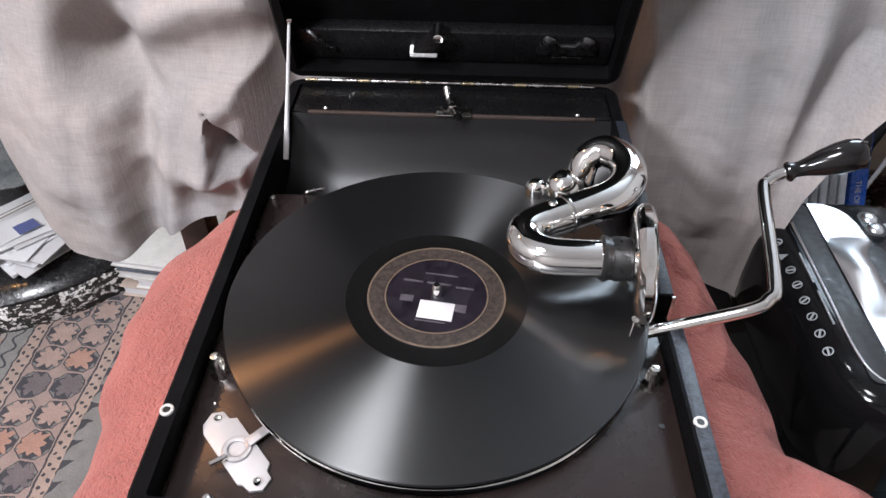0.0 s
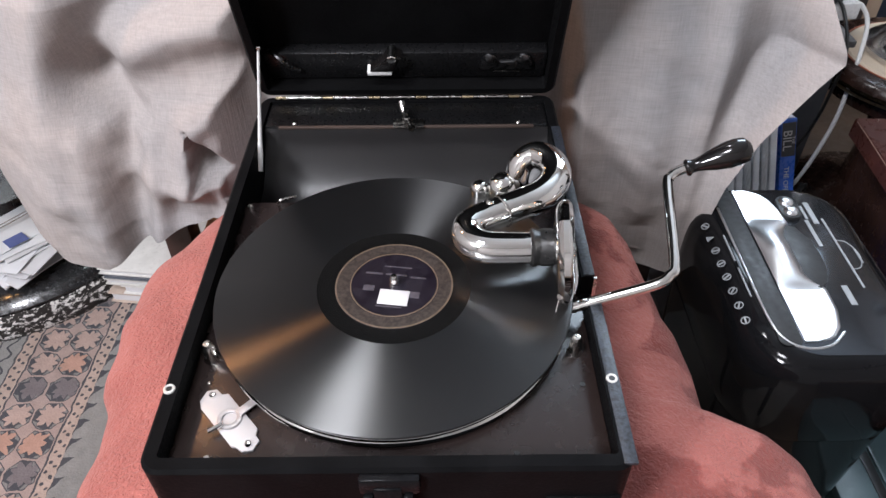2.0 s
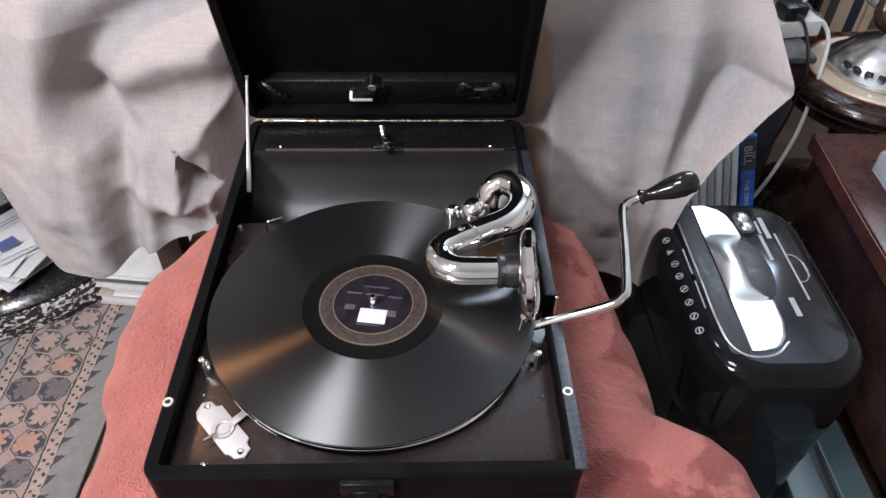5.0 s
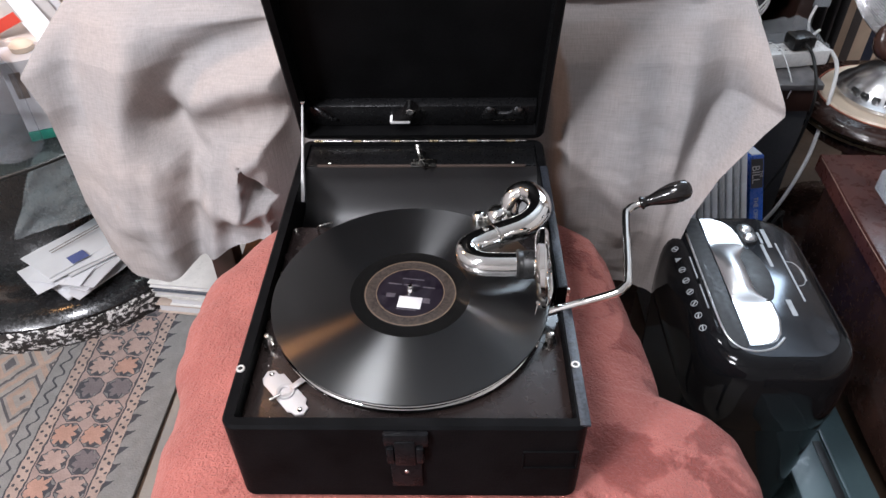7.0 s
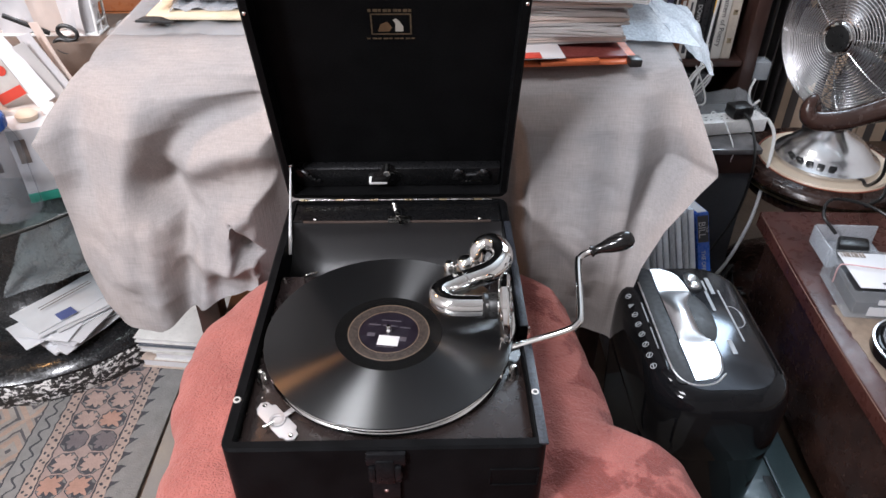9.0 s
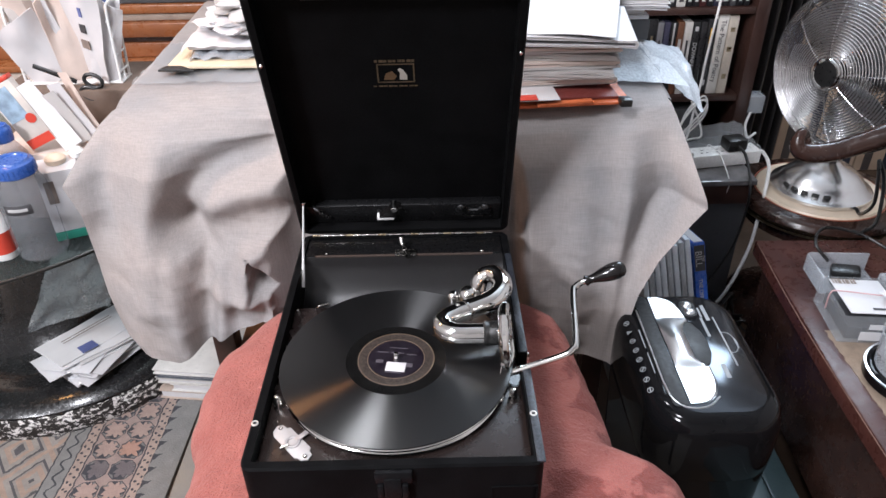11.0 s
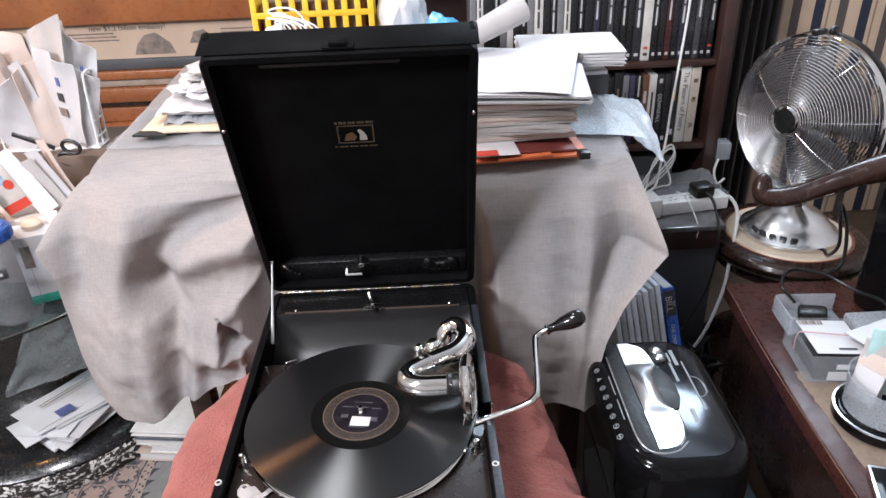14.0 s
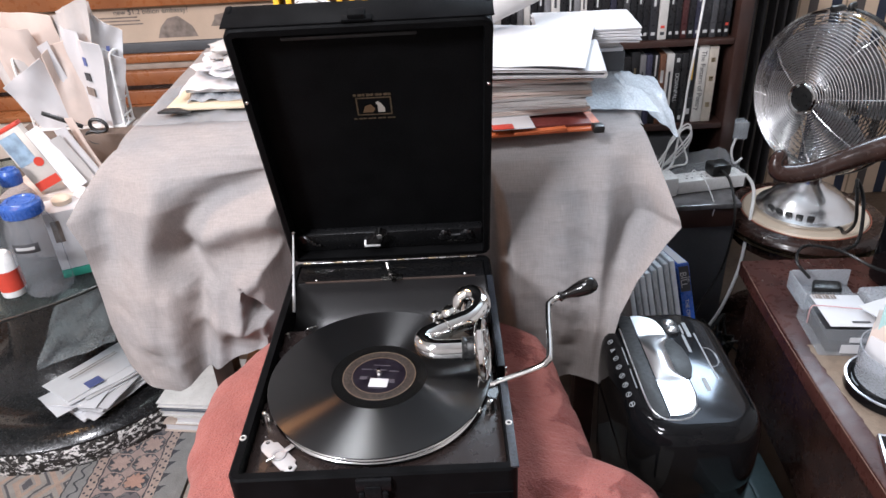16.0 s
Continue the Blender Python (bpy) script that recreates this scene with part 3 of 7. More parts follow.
for lo, hi in (((0.46, 1.30), (0.50, 2.12)), ((1.36, 1.30), (1.40, 2.12)), ((0.50, 1.30), (1.36, 1.34)), ((0.50, 2.08), (1.36, 2.12)), ((0.50, 1.70), (1.36, 1.72))):
    box(bm, (lo[0], Y1 + 0.02, lo[1]), (hi[0], Y1 + 0.08, hi[1]), 0.003)
part("window_frame", bm, WHITEPLASTIC, win)
part("pane", box(B(), (0.50, Y1 + 0.048, 1.34), (1.36, Y1 + 0.052, 2.08), 0), CLEAR, win)

# fittings out of view; the second goes with the added fill light
for lx, ly, lz in ((-1.5, -1.68, H - 0.07), (-0.55, -0.6, H - 0.09), (-0.31, 0.70, H - 0.16)):
    lampshade = thing("unseen_ceiling_lamp", (lx, ly, H), "white enamel ceiling lamp on a short stem, added out of view", "ceiling lamp", "ceiling lamps")
    part("stem", rod(B(), (lx, ly, lz + 0.06), (lx, ly, H), 0.012), NICKEL, lampshade)
    part("reflector", lathe(B(), [(0.02, 0.07), (0.09, 0.06), (0.16, 0.02), (0.19, -0.03), (0.186, -0.032), (0.155, 0.012), (0.09, 0.05), (0.02, 0.06)], (lx, ly, lz), 32), WHITEPLASTIC, lampshade)
pend = thing("pendant_lamp", (-0.98, 0.33, H), "small warm pendant lamp on a cord", "pendant lamp")
part("cord", rod(B(), (-0.98, 0.33, 1.55), (-0.98, 0.33, H), 0.003, n=8), RUBBER, pend)
part("shade", lathe(B(), [(0.02, 0.1), (0.05, 0.09), (0.09, 0.02), (0.088, 0.02), (0.048, 0.085), (0.02, 0.096)], (-0.98, 0.33, 1.46), 28), BRASS, pend)

# rug, laid ten degrees off the room's line
bm = B()
box(bm, (-1.15, -1.3, -0.002), (0, 0.85, 0.007), 0.002)
rug = solid("rug", bm, rug_pattern(), (0, 0, 0), "worn oriental rug with rose and grey medallions", "rug")
rug.matrix_world = pose(-0.455, 0.24, 0.0, 0, 0, -1.0)
bm = B()
box(bm, (-0.45, -0.9, -0.002), (0.3, 0.42, 0.004), 0.001)
solid("floor_mat", bm, mat("grey_tan_matting", (0.27, 0.24, 0.2), 0.95, scale=9, fine=220, bump=0.5, depth=0.001, dark=0.6, tint=(0.22, 0.21, 0.2)), (0, 0, 0), "plain grey tan matting beside the rug", "mat")

# ---- red cushion on a low stool ----
stool = thing("stool", (0, -0.03, 0), "low wooden stool with beige cloth side under the cushion", "stool")
part("seat", box(B(), (-0.2, -0.24, 0.30), (0.2, 0.2, 0.352), 0.012), DARKWOOD, stool)
SACK = mat("faded_yellow_cloth", (0.42, 0.3, 0.16), 0.9, scale=14, bump=0.4, dark=0.6)
part("apron", box(B(), (-0.192, -0.232, 0.22), (0.192, 0.192, 0.30), 0.004), SACK, stool, "faded yellow cloth band")
for sx in (-0.17, 0.17):
    for sy in (-0.21, 0.17):
        part("leg", rod(B(), (sx, sy, 0), (sx, sy, 0.225), 0.016, 0.02), DARKWOOD, stool)

RIM = [(0.10, 0.25), (0.19, 0.205), (0.224, 0.148), (0.236, 0.047), (0.252, -0.034), (0.256, -0.079), (0.28, -0.091), (0.306, -0.108), (0.318, -0.135), (0.32, -0.19), (0.285, -0.27), (0.16, -0.31), (0.0, -0.32), (-0.16, -0.315), (-0.232, -0.27), (-0.237, -0.19), (-0.241, -0.141), (-0.245, -0.1), (-0.25, -0.062), (-0.261, -0.038), (-0.261, -0.006), (-0.264, 0.034), (-0.25, 0.115), (-0.2, 0.205), (-0.1, 0.25), (0, 0.265)]


def cushion():
    """A flat soft cushion: a rounded edge that sags, piped seam below, ripples in the pile."""
    bm = B()
    line = smooth_line([(x, y, 0) for x, y in RIM + RIM[:1]], 8)[:-1]
    centre = Vector((0, -0.03, 0))
    prof = [(0.0, 0.449), (0.3, 0.449), (0.55, 0.4485), (0.68, 0.447), (0.78, 0.445), (0.86, 0.441), (0.92, 0.434), (0.965, 0.424), (0.99, 0.41), (1.0, 0.395), (0.995, 0.38), (0.97, 0.366), (0.92, 0.357), (0.8, 0.353), (0.0, 0.353)]
    rings = []
    for f, z in prof:
        if f == 0:
            rings.append([bm.verts.new((centre.x, centre.y, z))])
            continue
        row = []
        for q in line:
            p = centre + (q - centre) * f
            lump = noise.noise(Vector((p.x * 9, p.y * 9, z * 5))) * 0.006 * max(0, f - 0.5) * 2
            pleat = noise.noise(Vector((p.x * 30, p.y * 30, z * 20))) * 0.005 * max(0, f - 0.6) * 2
            out = (q - centre).normalized()
            if z > 0.36:
                p = p + out * (lump + pleat)
            top = z + (lump * 0.35 + pleat * 0.4 if f > 0.7 and z > 0.36 else 0)
            inside = abs(p.x) < 0.15 and -0.2 < p.y < 0.22
            row.append(bm.verts.new((p.x, p.y, min(top, 0.4495) if inside else top)))
        rings.append(row)
    n = len(line)
    for a, b in zip(rings, rings[1:]):
        for k in range(n):
            q = list(dict.fromkeys([a[k % len(a)], a[(k + 1) % n % len(a)], b[(k + 1) % n % len(b)], b[k % len(b)]]))
            bm.faces.new(q)
    return bm


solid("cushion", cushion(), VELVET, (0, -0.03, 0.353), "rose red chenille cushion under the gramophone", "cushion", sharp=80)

# ---- portable gramophone ----
EYELET = mat("pale_eyelet_metal", (0.62, 0.6, 0.57), 0.4, 0.3, dark=0.9)
gram = thing("portable_gramophone", (0, 0, 0.45), "black portable wind-up gramophone with its lid open", "gramophone")
HX, FY, BY, RZ = 0.1415, -0.193, 0.212, 0.55


def tray(bm, outer, inner, rim, floor, back, low=None):
    """An open box: outer and inner outline, rim height, inner floor and outer bottom. low: a (y0, y1, z) notch in the right rim."""
    def rz(x, y):
        return low[2] if low and x > 0.1 and low[0] <= y <= low[1] else rim
    loops = []
    for pts, kind in ((outer, "back"), (outer, "low"), (outer, "edge"), (outer, "rimo"), (inner, "rimi"), (inner, "deep")):
        row = []
        for k, (x, y) in enumerate(pts):
            ox, oy = outer[k]
            ix, iy = inner[k]
            e = 0.0022
            d = Vector((ix - ox, iy - oy)).normalized() * e
            if kind == "back":
                row.append(bm.verts.new((x + d.x, y + d.y, back)))
            elif kind == "low":
                row.append(bm.verts.new((x, y, back + (e if rim > back else -e))))
            elif kind == "edge":
                row.append(bm.verts.new((x, y, rz(x, y) - (e if rim > back else -e))))
            elif kind == "rimo":
                row.append(bm.verts.new((x + d.x, y + d.y, rz(x, y))))
            elif kind == "rimi":
                row.append(bm.verts.new((x, y, rz(ox, oy))))
            else:
                row.append(bm.verts.new((x, y, floor)))
        loops.append(row)
    n = len(outer)
    for a, b in zip(loops, loops[1:]):
        for k in range(n):
            bm.faces.new((a[k], a[(k + 1) % n], b[(k + 1) % n], b[k]))
    bm.faces.new(loops[0][::-1])
    bm.faces.new(loops[-1])
    return bm


def ring_pair(x0, y0, x1, y1, t, r, extra=()):
    """Matching outer and inner outlines of a wall t thick; extra: y places to add on the right side."""
    o = rounded(x0, y0, x1, y1, r, 5)
    i = rounded(x0 + t, y0 + t, x1 - t, y1 - t, max(0.002, r - t), 5)
    if extra:
        # right side lies between the last corner point and the first
        o += [(x1, y) for y in extra]
        i += [(x1 - t, y) for y in extra]
    return o, i


outer, inner = ring_pair(-HX, FY, HX, BY, 0.0095, 0.012, (-0.0665, -0.066, -0.041, -0.0405))
case = part("case", tray(B(), outer, inner, RZ, 0.47, 0.452, (-0.0662, -0.0408, 0.533)), LEATHER, gram, "black leathercloth case with scuffed edges", 30)
for sx in (-0.12, 0.12):
    for sy in (-0.17, 0.18):
        part("foot", rod(B(), (sx, sy, 0.4495), (sx, sy, 0.454), 0.007, n=14), RUBBER, gram)
# rim screws
for sx, sy in ((-0.1372, -0.136), (0.1372, -0.131)):
    part("eyelet", lathe(B(), [(0.0019, 0.0004), (0.002, 0.0009), (0.0026, 0.0013), (0.0035, 0.001), (0.0038, 0)], (sx, sy, RZ), 18), EYELET, gram)
    part("eyelet_hole", lathe(B(), [(0, 0.0008), (0.002, 0.0008), (0.002, 0)], (sx, sy, RZ), 12), RUBBER, gram)

board = part("motor_board", box(B(), (-0.1318, -0.1832, 0.525), (0.1318, 0.066, 0.535), 0.001), BOARD, gram, "dark brown lacquered motor board")
# sound opening: curved reflector behind the board
bm = B()
CURVE = smooth_line([(0, 0.062, 0.505), (0, 0.085, 0.487), (0, 0.11, 0.487), (0, 0.135, 0.503), (0, 0.152, 0.527), (0, 0.1600, 0.5465)], 5)
sheet(bm, lambda u, v: Vector((-0.1316 + 0.2632 * u, 0, 0)) + CURVE[round(v * (len(CURVE) - 1))] + Vector((0, 0, 0.03 * max(0, 1 - min(u, 1 - u) / 0.14) ** 2 * (1 - v))), 40, len(CURVE) - 1)
REFLECT = mat("satin_black_horn_panel", (0.008, 0.0075, 0.008), 0.33, dark=0.9, bump=0.0, spread=0.01, Specular_IOR_Level=0.38)
part("horn_reflector", thicken(bm, 0.002), REFLECT, gram, "satin black curved sound reflector", 70)
part("rear_ledge", box(B(), (-0.1318, 0.161, 0.52), (0.1318, 0.2022, 0.5482), 0.0025), STRIPCLOTH, gram)
part("ledge_edge", box(B(), (-0.118, 0.1585, 0.5462), (0.118, 0.1615, 0.5492), 0.0008), mat("dull_copper_strip", (0.09, 0.065, 0.055), 0.5, 0.4), gram)
for sx in (-0.104, 0.104):
    part("screw", lathe(B(), [(0, 0.0016), (0.0012, 0.0014), (0.0022, 0)], (sx, 0.166, 0.5482), 12), NICKEL, gram)

# hinge: knuckles along a pin
HINGE = Vector((0, 0.2045, 0.5525))
count = 22
pin = part("hinge_pin", rod(B(), HINGE + Vector((-0.128, 0, 0)), HINGE + Vector((0.122, 0, 0)), 0.0009, n=10), NICKEL, gram)
for k in range(count):
    a = -0.127 + 0.248 * k / count
    part("knuckle", rod(B(), HINGE + Vector((a, 0, 0)), HINGE + Vector((a + 0.0103, 0, 0)), 0.0016, n=10), NICKEL if k % 4 else BRASS, pin)

# lid: leans forward over the hinge
LEAN_FWD = 19.6
s, c = math.sin(radians(LEAN_FWD)), math.cos(radians(LEAN_FWD))
LID = Matrix(((1, 0, 0, 0), (0, -s, -c, HINGE.y), (0, c, -s, HINGE.z), (0, 0, 0, 1)))
o2, i2 = ring_pair(-0.1415, 0.002, 0.1415, 0.383, 0.009, 0.012)
bm = tray(B(), o2, i2, 0.0, -0.026, -0.045)
bmesh.ops.transform(bm, matrix=LID, verts=bm.verts[:])
lid = part("lid", bm, LEATHER_IN, gram, "open lid with plain black inside", 30)
bm = B()
box(bm, (-0.132, 0.012, -0.027), (0.132, 0.046, -0.013), 0.003, LID)
part("bottom_strip", bm, STRIPCLOTH, lid)
bm = B()
box(bm, (-0.088, 0.352, -0.0275), (0.06, 0.3565, -0.0235), 0.0012, LID)
part("record_ridge", bm, mat("paler_leathercloth_ridge", (0.022, 0.022, 0.024), 0.5, dark=0.4, scale=60), lid)
# outer skin of the lid in coarser cloth, with corner caps and catch
bm = B()
box(bm, (-0.1425, 0.3835, -0.043), (0.1425, 0.3852, -0.0025), 0.0006, LID)
part("front_skin", bm, LEATHER, lid)
for sx in (-1, 1):
    bm = B()
    box(bm, (min(sx * 0.1434, sx * 0.1325), 0.3745, -0.0462), (max(sx * 0.1434, sx * 0.1325), 0.3862, -0.026), 0.005, LID, 3)
    part("corner_cap", bm, LEATHER, lid, "moulded black corner cap")
bm = B()
box(bm, (-0.016, 0.3852, -0.011), (0.016, 0.3885, -0.0005), 0.001, LID)
box(bm, (-0.009, 0.3885, -0.015), (0.009, 0.3935, -0.001), 0.0015, LID)
part("catch_hook", bm, LEATHER, lid)

# emblem: plain gilt shapes
GILT = mat("worn_gilt_print", (0.085, 0.056, 0.03), 0.55, 0.1, dark=0.5, scale=200)
emb = LID @ Matrix.Translation((0.003, 0.257, -0.0258))
bm = B()
for lo, hi in (((-0.021, -0.013), (-0.0194, 0.013)), ((0.0194, -0.013), (0.021, 0.013)), ((-0.021, 0.0116), (0.021, 0.013)), ((-0.021, -0.013), (0.021, -0.0116))):
    box(bm, (*lo, 0), (*hi, 0.0004), 0, emb)
part("emblem_frame", bm, GILT, lid, "worn gilt frame print")
bm = B()
outline(bm, [(-0.014, -0.009), (-0.002, -0.009), (0.001, -0.004), (-0.004, 0.003), (-0.011, 0.0)], 0, 0.0003, 0, emb)
part("emblem_blot", bm, mat("brown_print", (0.1, 0.055, 0.025), 0.5), lid)
bm = B()
outline(bm, [(0.004, -0.009), (0.0125, -0.009), (0.0125, -0.003), (0.0085, 0.004), (0.005, 0.007), (0.002, 0.005), (0.0045, 0.001)], 0, 0.0003, 0, emb)
part("emblem_patch", bm, mat("dull_cream_print", (0.33, 0.3, 0.26), 0.6), lid)
for y0, w in ((0.0165, 0.023), (-0.0175, 0.026)):
    bm = B()
    for k in range(9):
        a = -w + 2 * w * k / 9
        box(bm, (a, y0 - 0.0014, 0), (a + 2 * w / 9 * (0.62 + 0.25 * (k % 2)), y0 + (0.0018 if y0 > 0 else 0.0004), 0.0003), 0, emb)
    part("emblem_line", bm, GILT, lid)
# fittings on the lid's bottom strip
bm = B()
box(bm, (-0.036, 0.026, -0.0145), (-0.013, 0.0315, -0.004), 0.001, LID)
part("clip_plate", bm, WHITEPLASTIC, lid, "pale bent clip plate")
bm = B()
outline(bm, [(-0.033, 0.032), (-0.012, 0.032), (-0.003, 0.05), (-0.011, 0.056), (-0.022, 0.044)], -0.0135, -0.003, 0.001, LID)
part("needle_clip", bm, BAKELITE, lid, "black sprung clip")
bm = B()
rod(bm, LID @ Vector((-0.012, 0.052, -0.014)), LID @ Vector((-0.012, 0.052, 0.001)), 0.0045)
part("clip_stud", bm, CHROME, lid)
bm = B()
outline(bm, [(0.068, 0.027), (0.118, 0.027), (0.118, 0.036), (0.112, 0.045), (0.105, 0.043), (0.1, 0.037), (0.088, 0.037), (0.083, 0.043), (0.076, 0.045), (0.071, 0.038)], -0.013, -0.0095, 0.001, LID)
GUNMETAL = mat("worn_gunmetal", (0.16, 0.16, 0.165), 0.3, 1.0, dark=0.6, bump=0.1)
part("tonearm_bracket", bm, GUNMETAL, lid)
for sx in (0.078, 0.109):
    bm = B()
    lathe(bm, [(0, 0.004), (0.003, 0.0035), (0.0062, 0.0012), (0.0065, 0)], n=18, m=LID @ Matrix.Translation((sx, 0.042, -0.0098)))
    part("bracket_rivet", bm, GUNMETAL, lid)
bm = B()
box(bm, (0.082, 0.0215, -0.0128), (0.108, 0.0228, -0.0118), 0.0003, LID)
part("bracket_bar", bm, NICKEL, lid)
bm = B()
tube(bm, [LID @ Vector(q) for q in ((-0.128, 0.044, -0.02), (-0.116, 0.046, -0.009), (-0.106, 0.034, -0.007), (-0.1, 0.027, -0.011))], 0.0022, 8)
part("lid_hook", bm, GUNMETAL, lid)
for sx, uu in ((-0.137, 0.29), (0.137, 0.3)):
    bm = B()
    lathe(bm, [(0, 0.0012), (0.0016, 0.001), (0.0022, 0)], n=12, m=LID @ Matrix.Translation((sx, uu, 0.0)))
    part("lid_stud", bm, NICKEL, lid)

# lid stay on the left side
bm = B()
tube(bm, [(-0.1298, 0.1165, 0.530), (-0.1298, 0.127, 0.542), (-0.13, 0.152, 0.571), (-0.1303, 0.1885, 0.6135)], [0.0026, 0.003, 0.0019, 0.0015], 8, 5, 0.4)
part("lid_stay", bm, mat("bright_plated_strip", (0.85, 0.84, 0.83), 0.5, 0.1, dark=0.95), gram, "flat bright plated lid stay")
part("stay_pin", rod(B(), (-0.1335, 0.1885, 0.6135), (-0.128, 0.1885, 0.6135), 0.0024, n=12), NICKEL, gram)

# catch lever on the ledge
bm = B()
tube(bm, [(0.006, 0.150, 0.5525), (0.002, 0.162, 0.5515), (-0.002, 0.172, 0.5545), (-0.0045, 0.181, 0.5615)], [0.0036, 0.0042, 0.0026, 0.0032], 10)
part("lever", bm, NICKEL, gram, "small chromed catch lever")
bm = B()
box(bm, (-0.012, 0.156, 0.548), (0.017, 0.17, 0.5505), 0.001)
lathe(bm, [(0, 0.006), (0.003, 0.0055), (0.0042, 0.003), (0.0042, 0)], (0.001, 0.164, 0.5505), 16)
part("lever_plate", bm, NICKEL, gram)

# front catch and name plate on the case
CATCHMETAL = mat("black_enamelled_metal", (0.008, 0.008, 0.009), 0.3, 0.0, dark=0.7, bump=0.1, scale=120, Specular_IOR_Level=0.06)
catch = part("front_catch", box(B(), (-0.0125, FY - 0.0035, 0.474), (0.0125, FY, 0.515), 0.001), CATCHMETAL, gram, "black painted spring catch")
part("catch_top", box(B(), (-0.0165, FY - 0.005, 0.532), (0.0185, FY + 0.0005, 0.5475), 0.002), CATCHMETAL, catch)
part("catch_tongue", box(B(), (-0.0085, FY - 0.0065, 0.508), (0.0085, FY - 0.0005, 0.54), 0.002), CATCHMETAL, catch)
for sx in (-0.0115, 0.0115):
    part("catch_side", box(B(), (sx - 0.003, FY - 0.007, 0.512), (sx + 0.003, FY, 0.532), 0.0015), CATCHMETAL, catch)
part("catch_keyhole", lathe(B(), [(0, 0.0006), (0.0016, 0.0006), (0.002, 0)], n=12, m=Matrix.Translation((0, FY - 0.0034, 0.496)) @ Matrix.Rotation(radians(90), 4, "X")), NICKEL, catch)
bm = B()
for lo, hi in (((0.092, 0.519), (0.136, 0.5202)), ((0.092, 0.497), (0.136, 0.4982)), ((0.092, 0.498), (0.0932, 0.5195)), ((0.1348, 0.498), (0.136, 0.5195))):
    box(bm, (lo[0], FY - 0.0012, lo[1]), (hi[0], FY + 0.001, hi[1]), 0.0004)
part("stamped_panel", bm, LEATHER, gram)
# speckled scuffs on the right rim, with the window's blue-grey reflection painted in
SCUFF_SHEEN = mat("scuffed_sheen_leathercloth_edge", (0.035, 0.041, 0.054), 0.4, scale=420, fine=900, dark=0.12, bump=0.35, tint=(0.006, 0.007, 0.008))
for lo, hi in (((HX - 0.0078, FY + 0.003, RZ - 0.002), (HX + 0.0003, -0.0675, RZ + 0.0006)), ((HX - 0.0078, -0.0395, RZ - 0.002), (HX + 0.0003, 0.155, RZ + 0.0006))):
    part("scuffed_sheen_edge", box(B(), lo, hi, 0.0004), SCUFF_SHEEN, case)
bm = B()
box(bm, (HX - 0.004, -0.0405, 0.44 + 0.02), (HX + 0.0025, -0.0385, 0.548), 0.0006)
part("handle_slot_edge", bm, NICKEL, gram)

# brake plate on the board
PLATE = Matrix.Translation((-0.1, -0.149, 0.5352)) @ Matrix.Rotation(radians(-48), 4, "Z")
L, W = 0.0285, 0.0092
bm = B()
outline(bm, [(-L + 0.004, -W * 0.75), (-L + 0.009, -W), (L - 0.011, -W), (L - 0.009, -W * 0.8), (L - 0.0035, -W * 0.7), (L, -W * 0.1), (L - 0.003, W * 0.6), (L - 0.008, W * 0.65), (L - 0.011, W), (-L + 0.011, W), (-L + 0.009, W * 0.65), (-L + 0.003, W * 0.6), (-L, 0)], 0, 0.0016, 0.0004, PLATE)
brake = part("brake_plate", bm, mat("dull_white_metal", (0.5, 0.48, 0.48), 0.5, 0.3, dark=0.9), gram, "dull white metal brake plate")
for sx, sy in ((-L + 0.0055, 0.001), (L - 0.0055, -0.001)):
    part("plate_screw", lathe(B(), [(0, 0.0022), (0.0015, 0.002), (0.0026, 0.0004), (0.0026, 0)], n=14, m=PLATE @ Matrix.Translation((sx, sy, 0.0016))), CHROME, brake)
bm = B()
lathe(bm, [(0.0045, 0), (0.0045, 0.001), (0.0058, 0.0016), (0.0075, 0.0012), (0.008, 0)], n=28, m=PLATE @ Matrix.Translation((0.0, 0.0, 0.0016)))
part("brake_pivot", bm, DULLMETAL, brake)
ARM = Matrix.Translation((-0.0975, -0.149, 0.538)) @ Matrix.Rotation(radians(47), 4, "Z")
part("brake_arm", box(B(), (0.004, -0.0028, 0.0), (0.0185, 0.0028, 0.0014), 0.0004, ARM), DULLMETAL, brake)
part("brake_pad", box(B(), (0.0175, -0.0034, -0.001), (0.0215, 0.0034, 0.005), 0.0008, ARM), mat("copper_pad", (0.6, 0.36, 0.24), 0.35, 0.8), brake)
part("brake_knob", rod(B(), ARM @ Vector((-0.017, 0.002, 0.002)), ARM @ Vector((-0.008, 0.0, 0.002)), 0.0015, n=12), CHROME, brake)

# small fittings on the board
for sx, sy, r, h in ((-0.1075, -0.177, 0.0032, 0.004), (-0.1195, -0.121, 0.0012, 0.0016)):
    part("board_screw", lathe(B(), [(0, h), (r * 0.6, h * 0.9), (r, h * 0.4), (r, 0)], (sx, sy, 0.535), 14), CHROME, gram)
for sx, sy in ((0.0755, -0.1735), (0.122, -0.124)):
    part("board_hole", lathe(B(), [(0, 0.0005), (0.0016, 0.0005), (0.0018, 0)], (sx, sy, 0.535), 12), RUBBER, gram)
for sx, sy in ((-0.1225, -0.1), (0.1205, -0.097)):
    part("lid_buffer", lathe(B(), [(0, 0.0165), (0.0026, 0.0155), (0.004, 0.012), (0.0045, 0.002), (0.0055, 0), (0.0055, -0.0005)], (sx, sy, 0.535), 18), NICKEL, gram, "bullet-shaped nickel buffer")
bm = B()
tube(bm, [(-0.105, 0.063, 0.536), (-0.1, 0.056, 0.545), (-0.094, 0.062, 0.543), (-0.09, 0.067, 0.54)], 0.0013, 8)
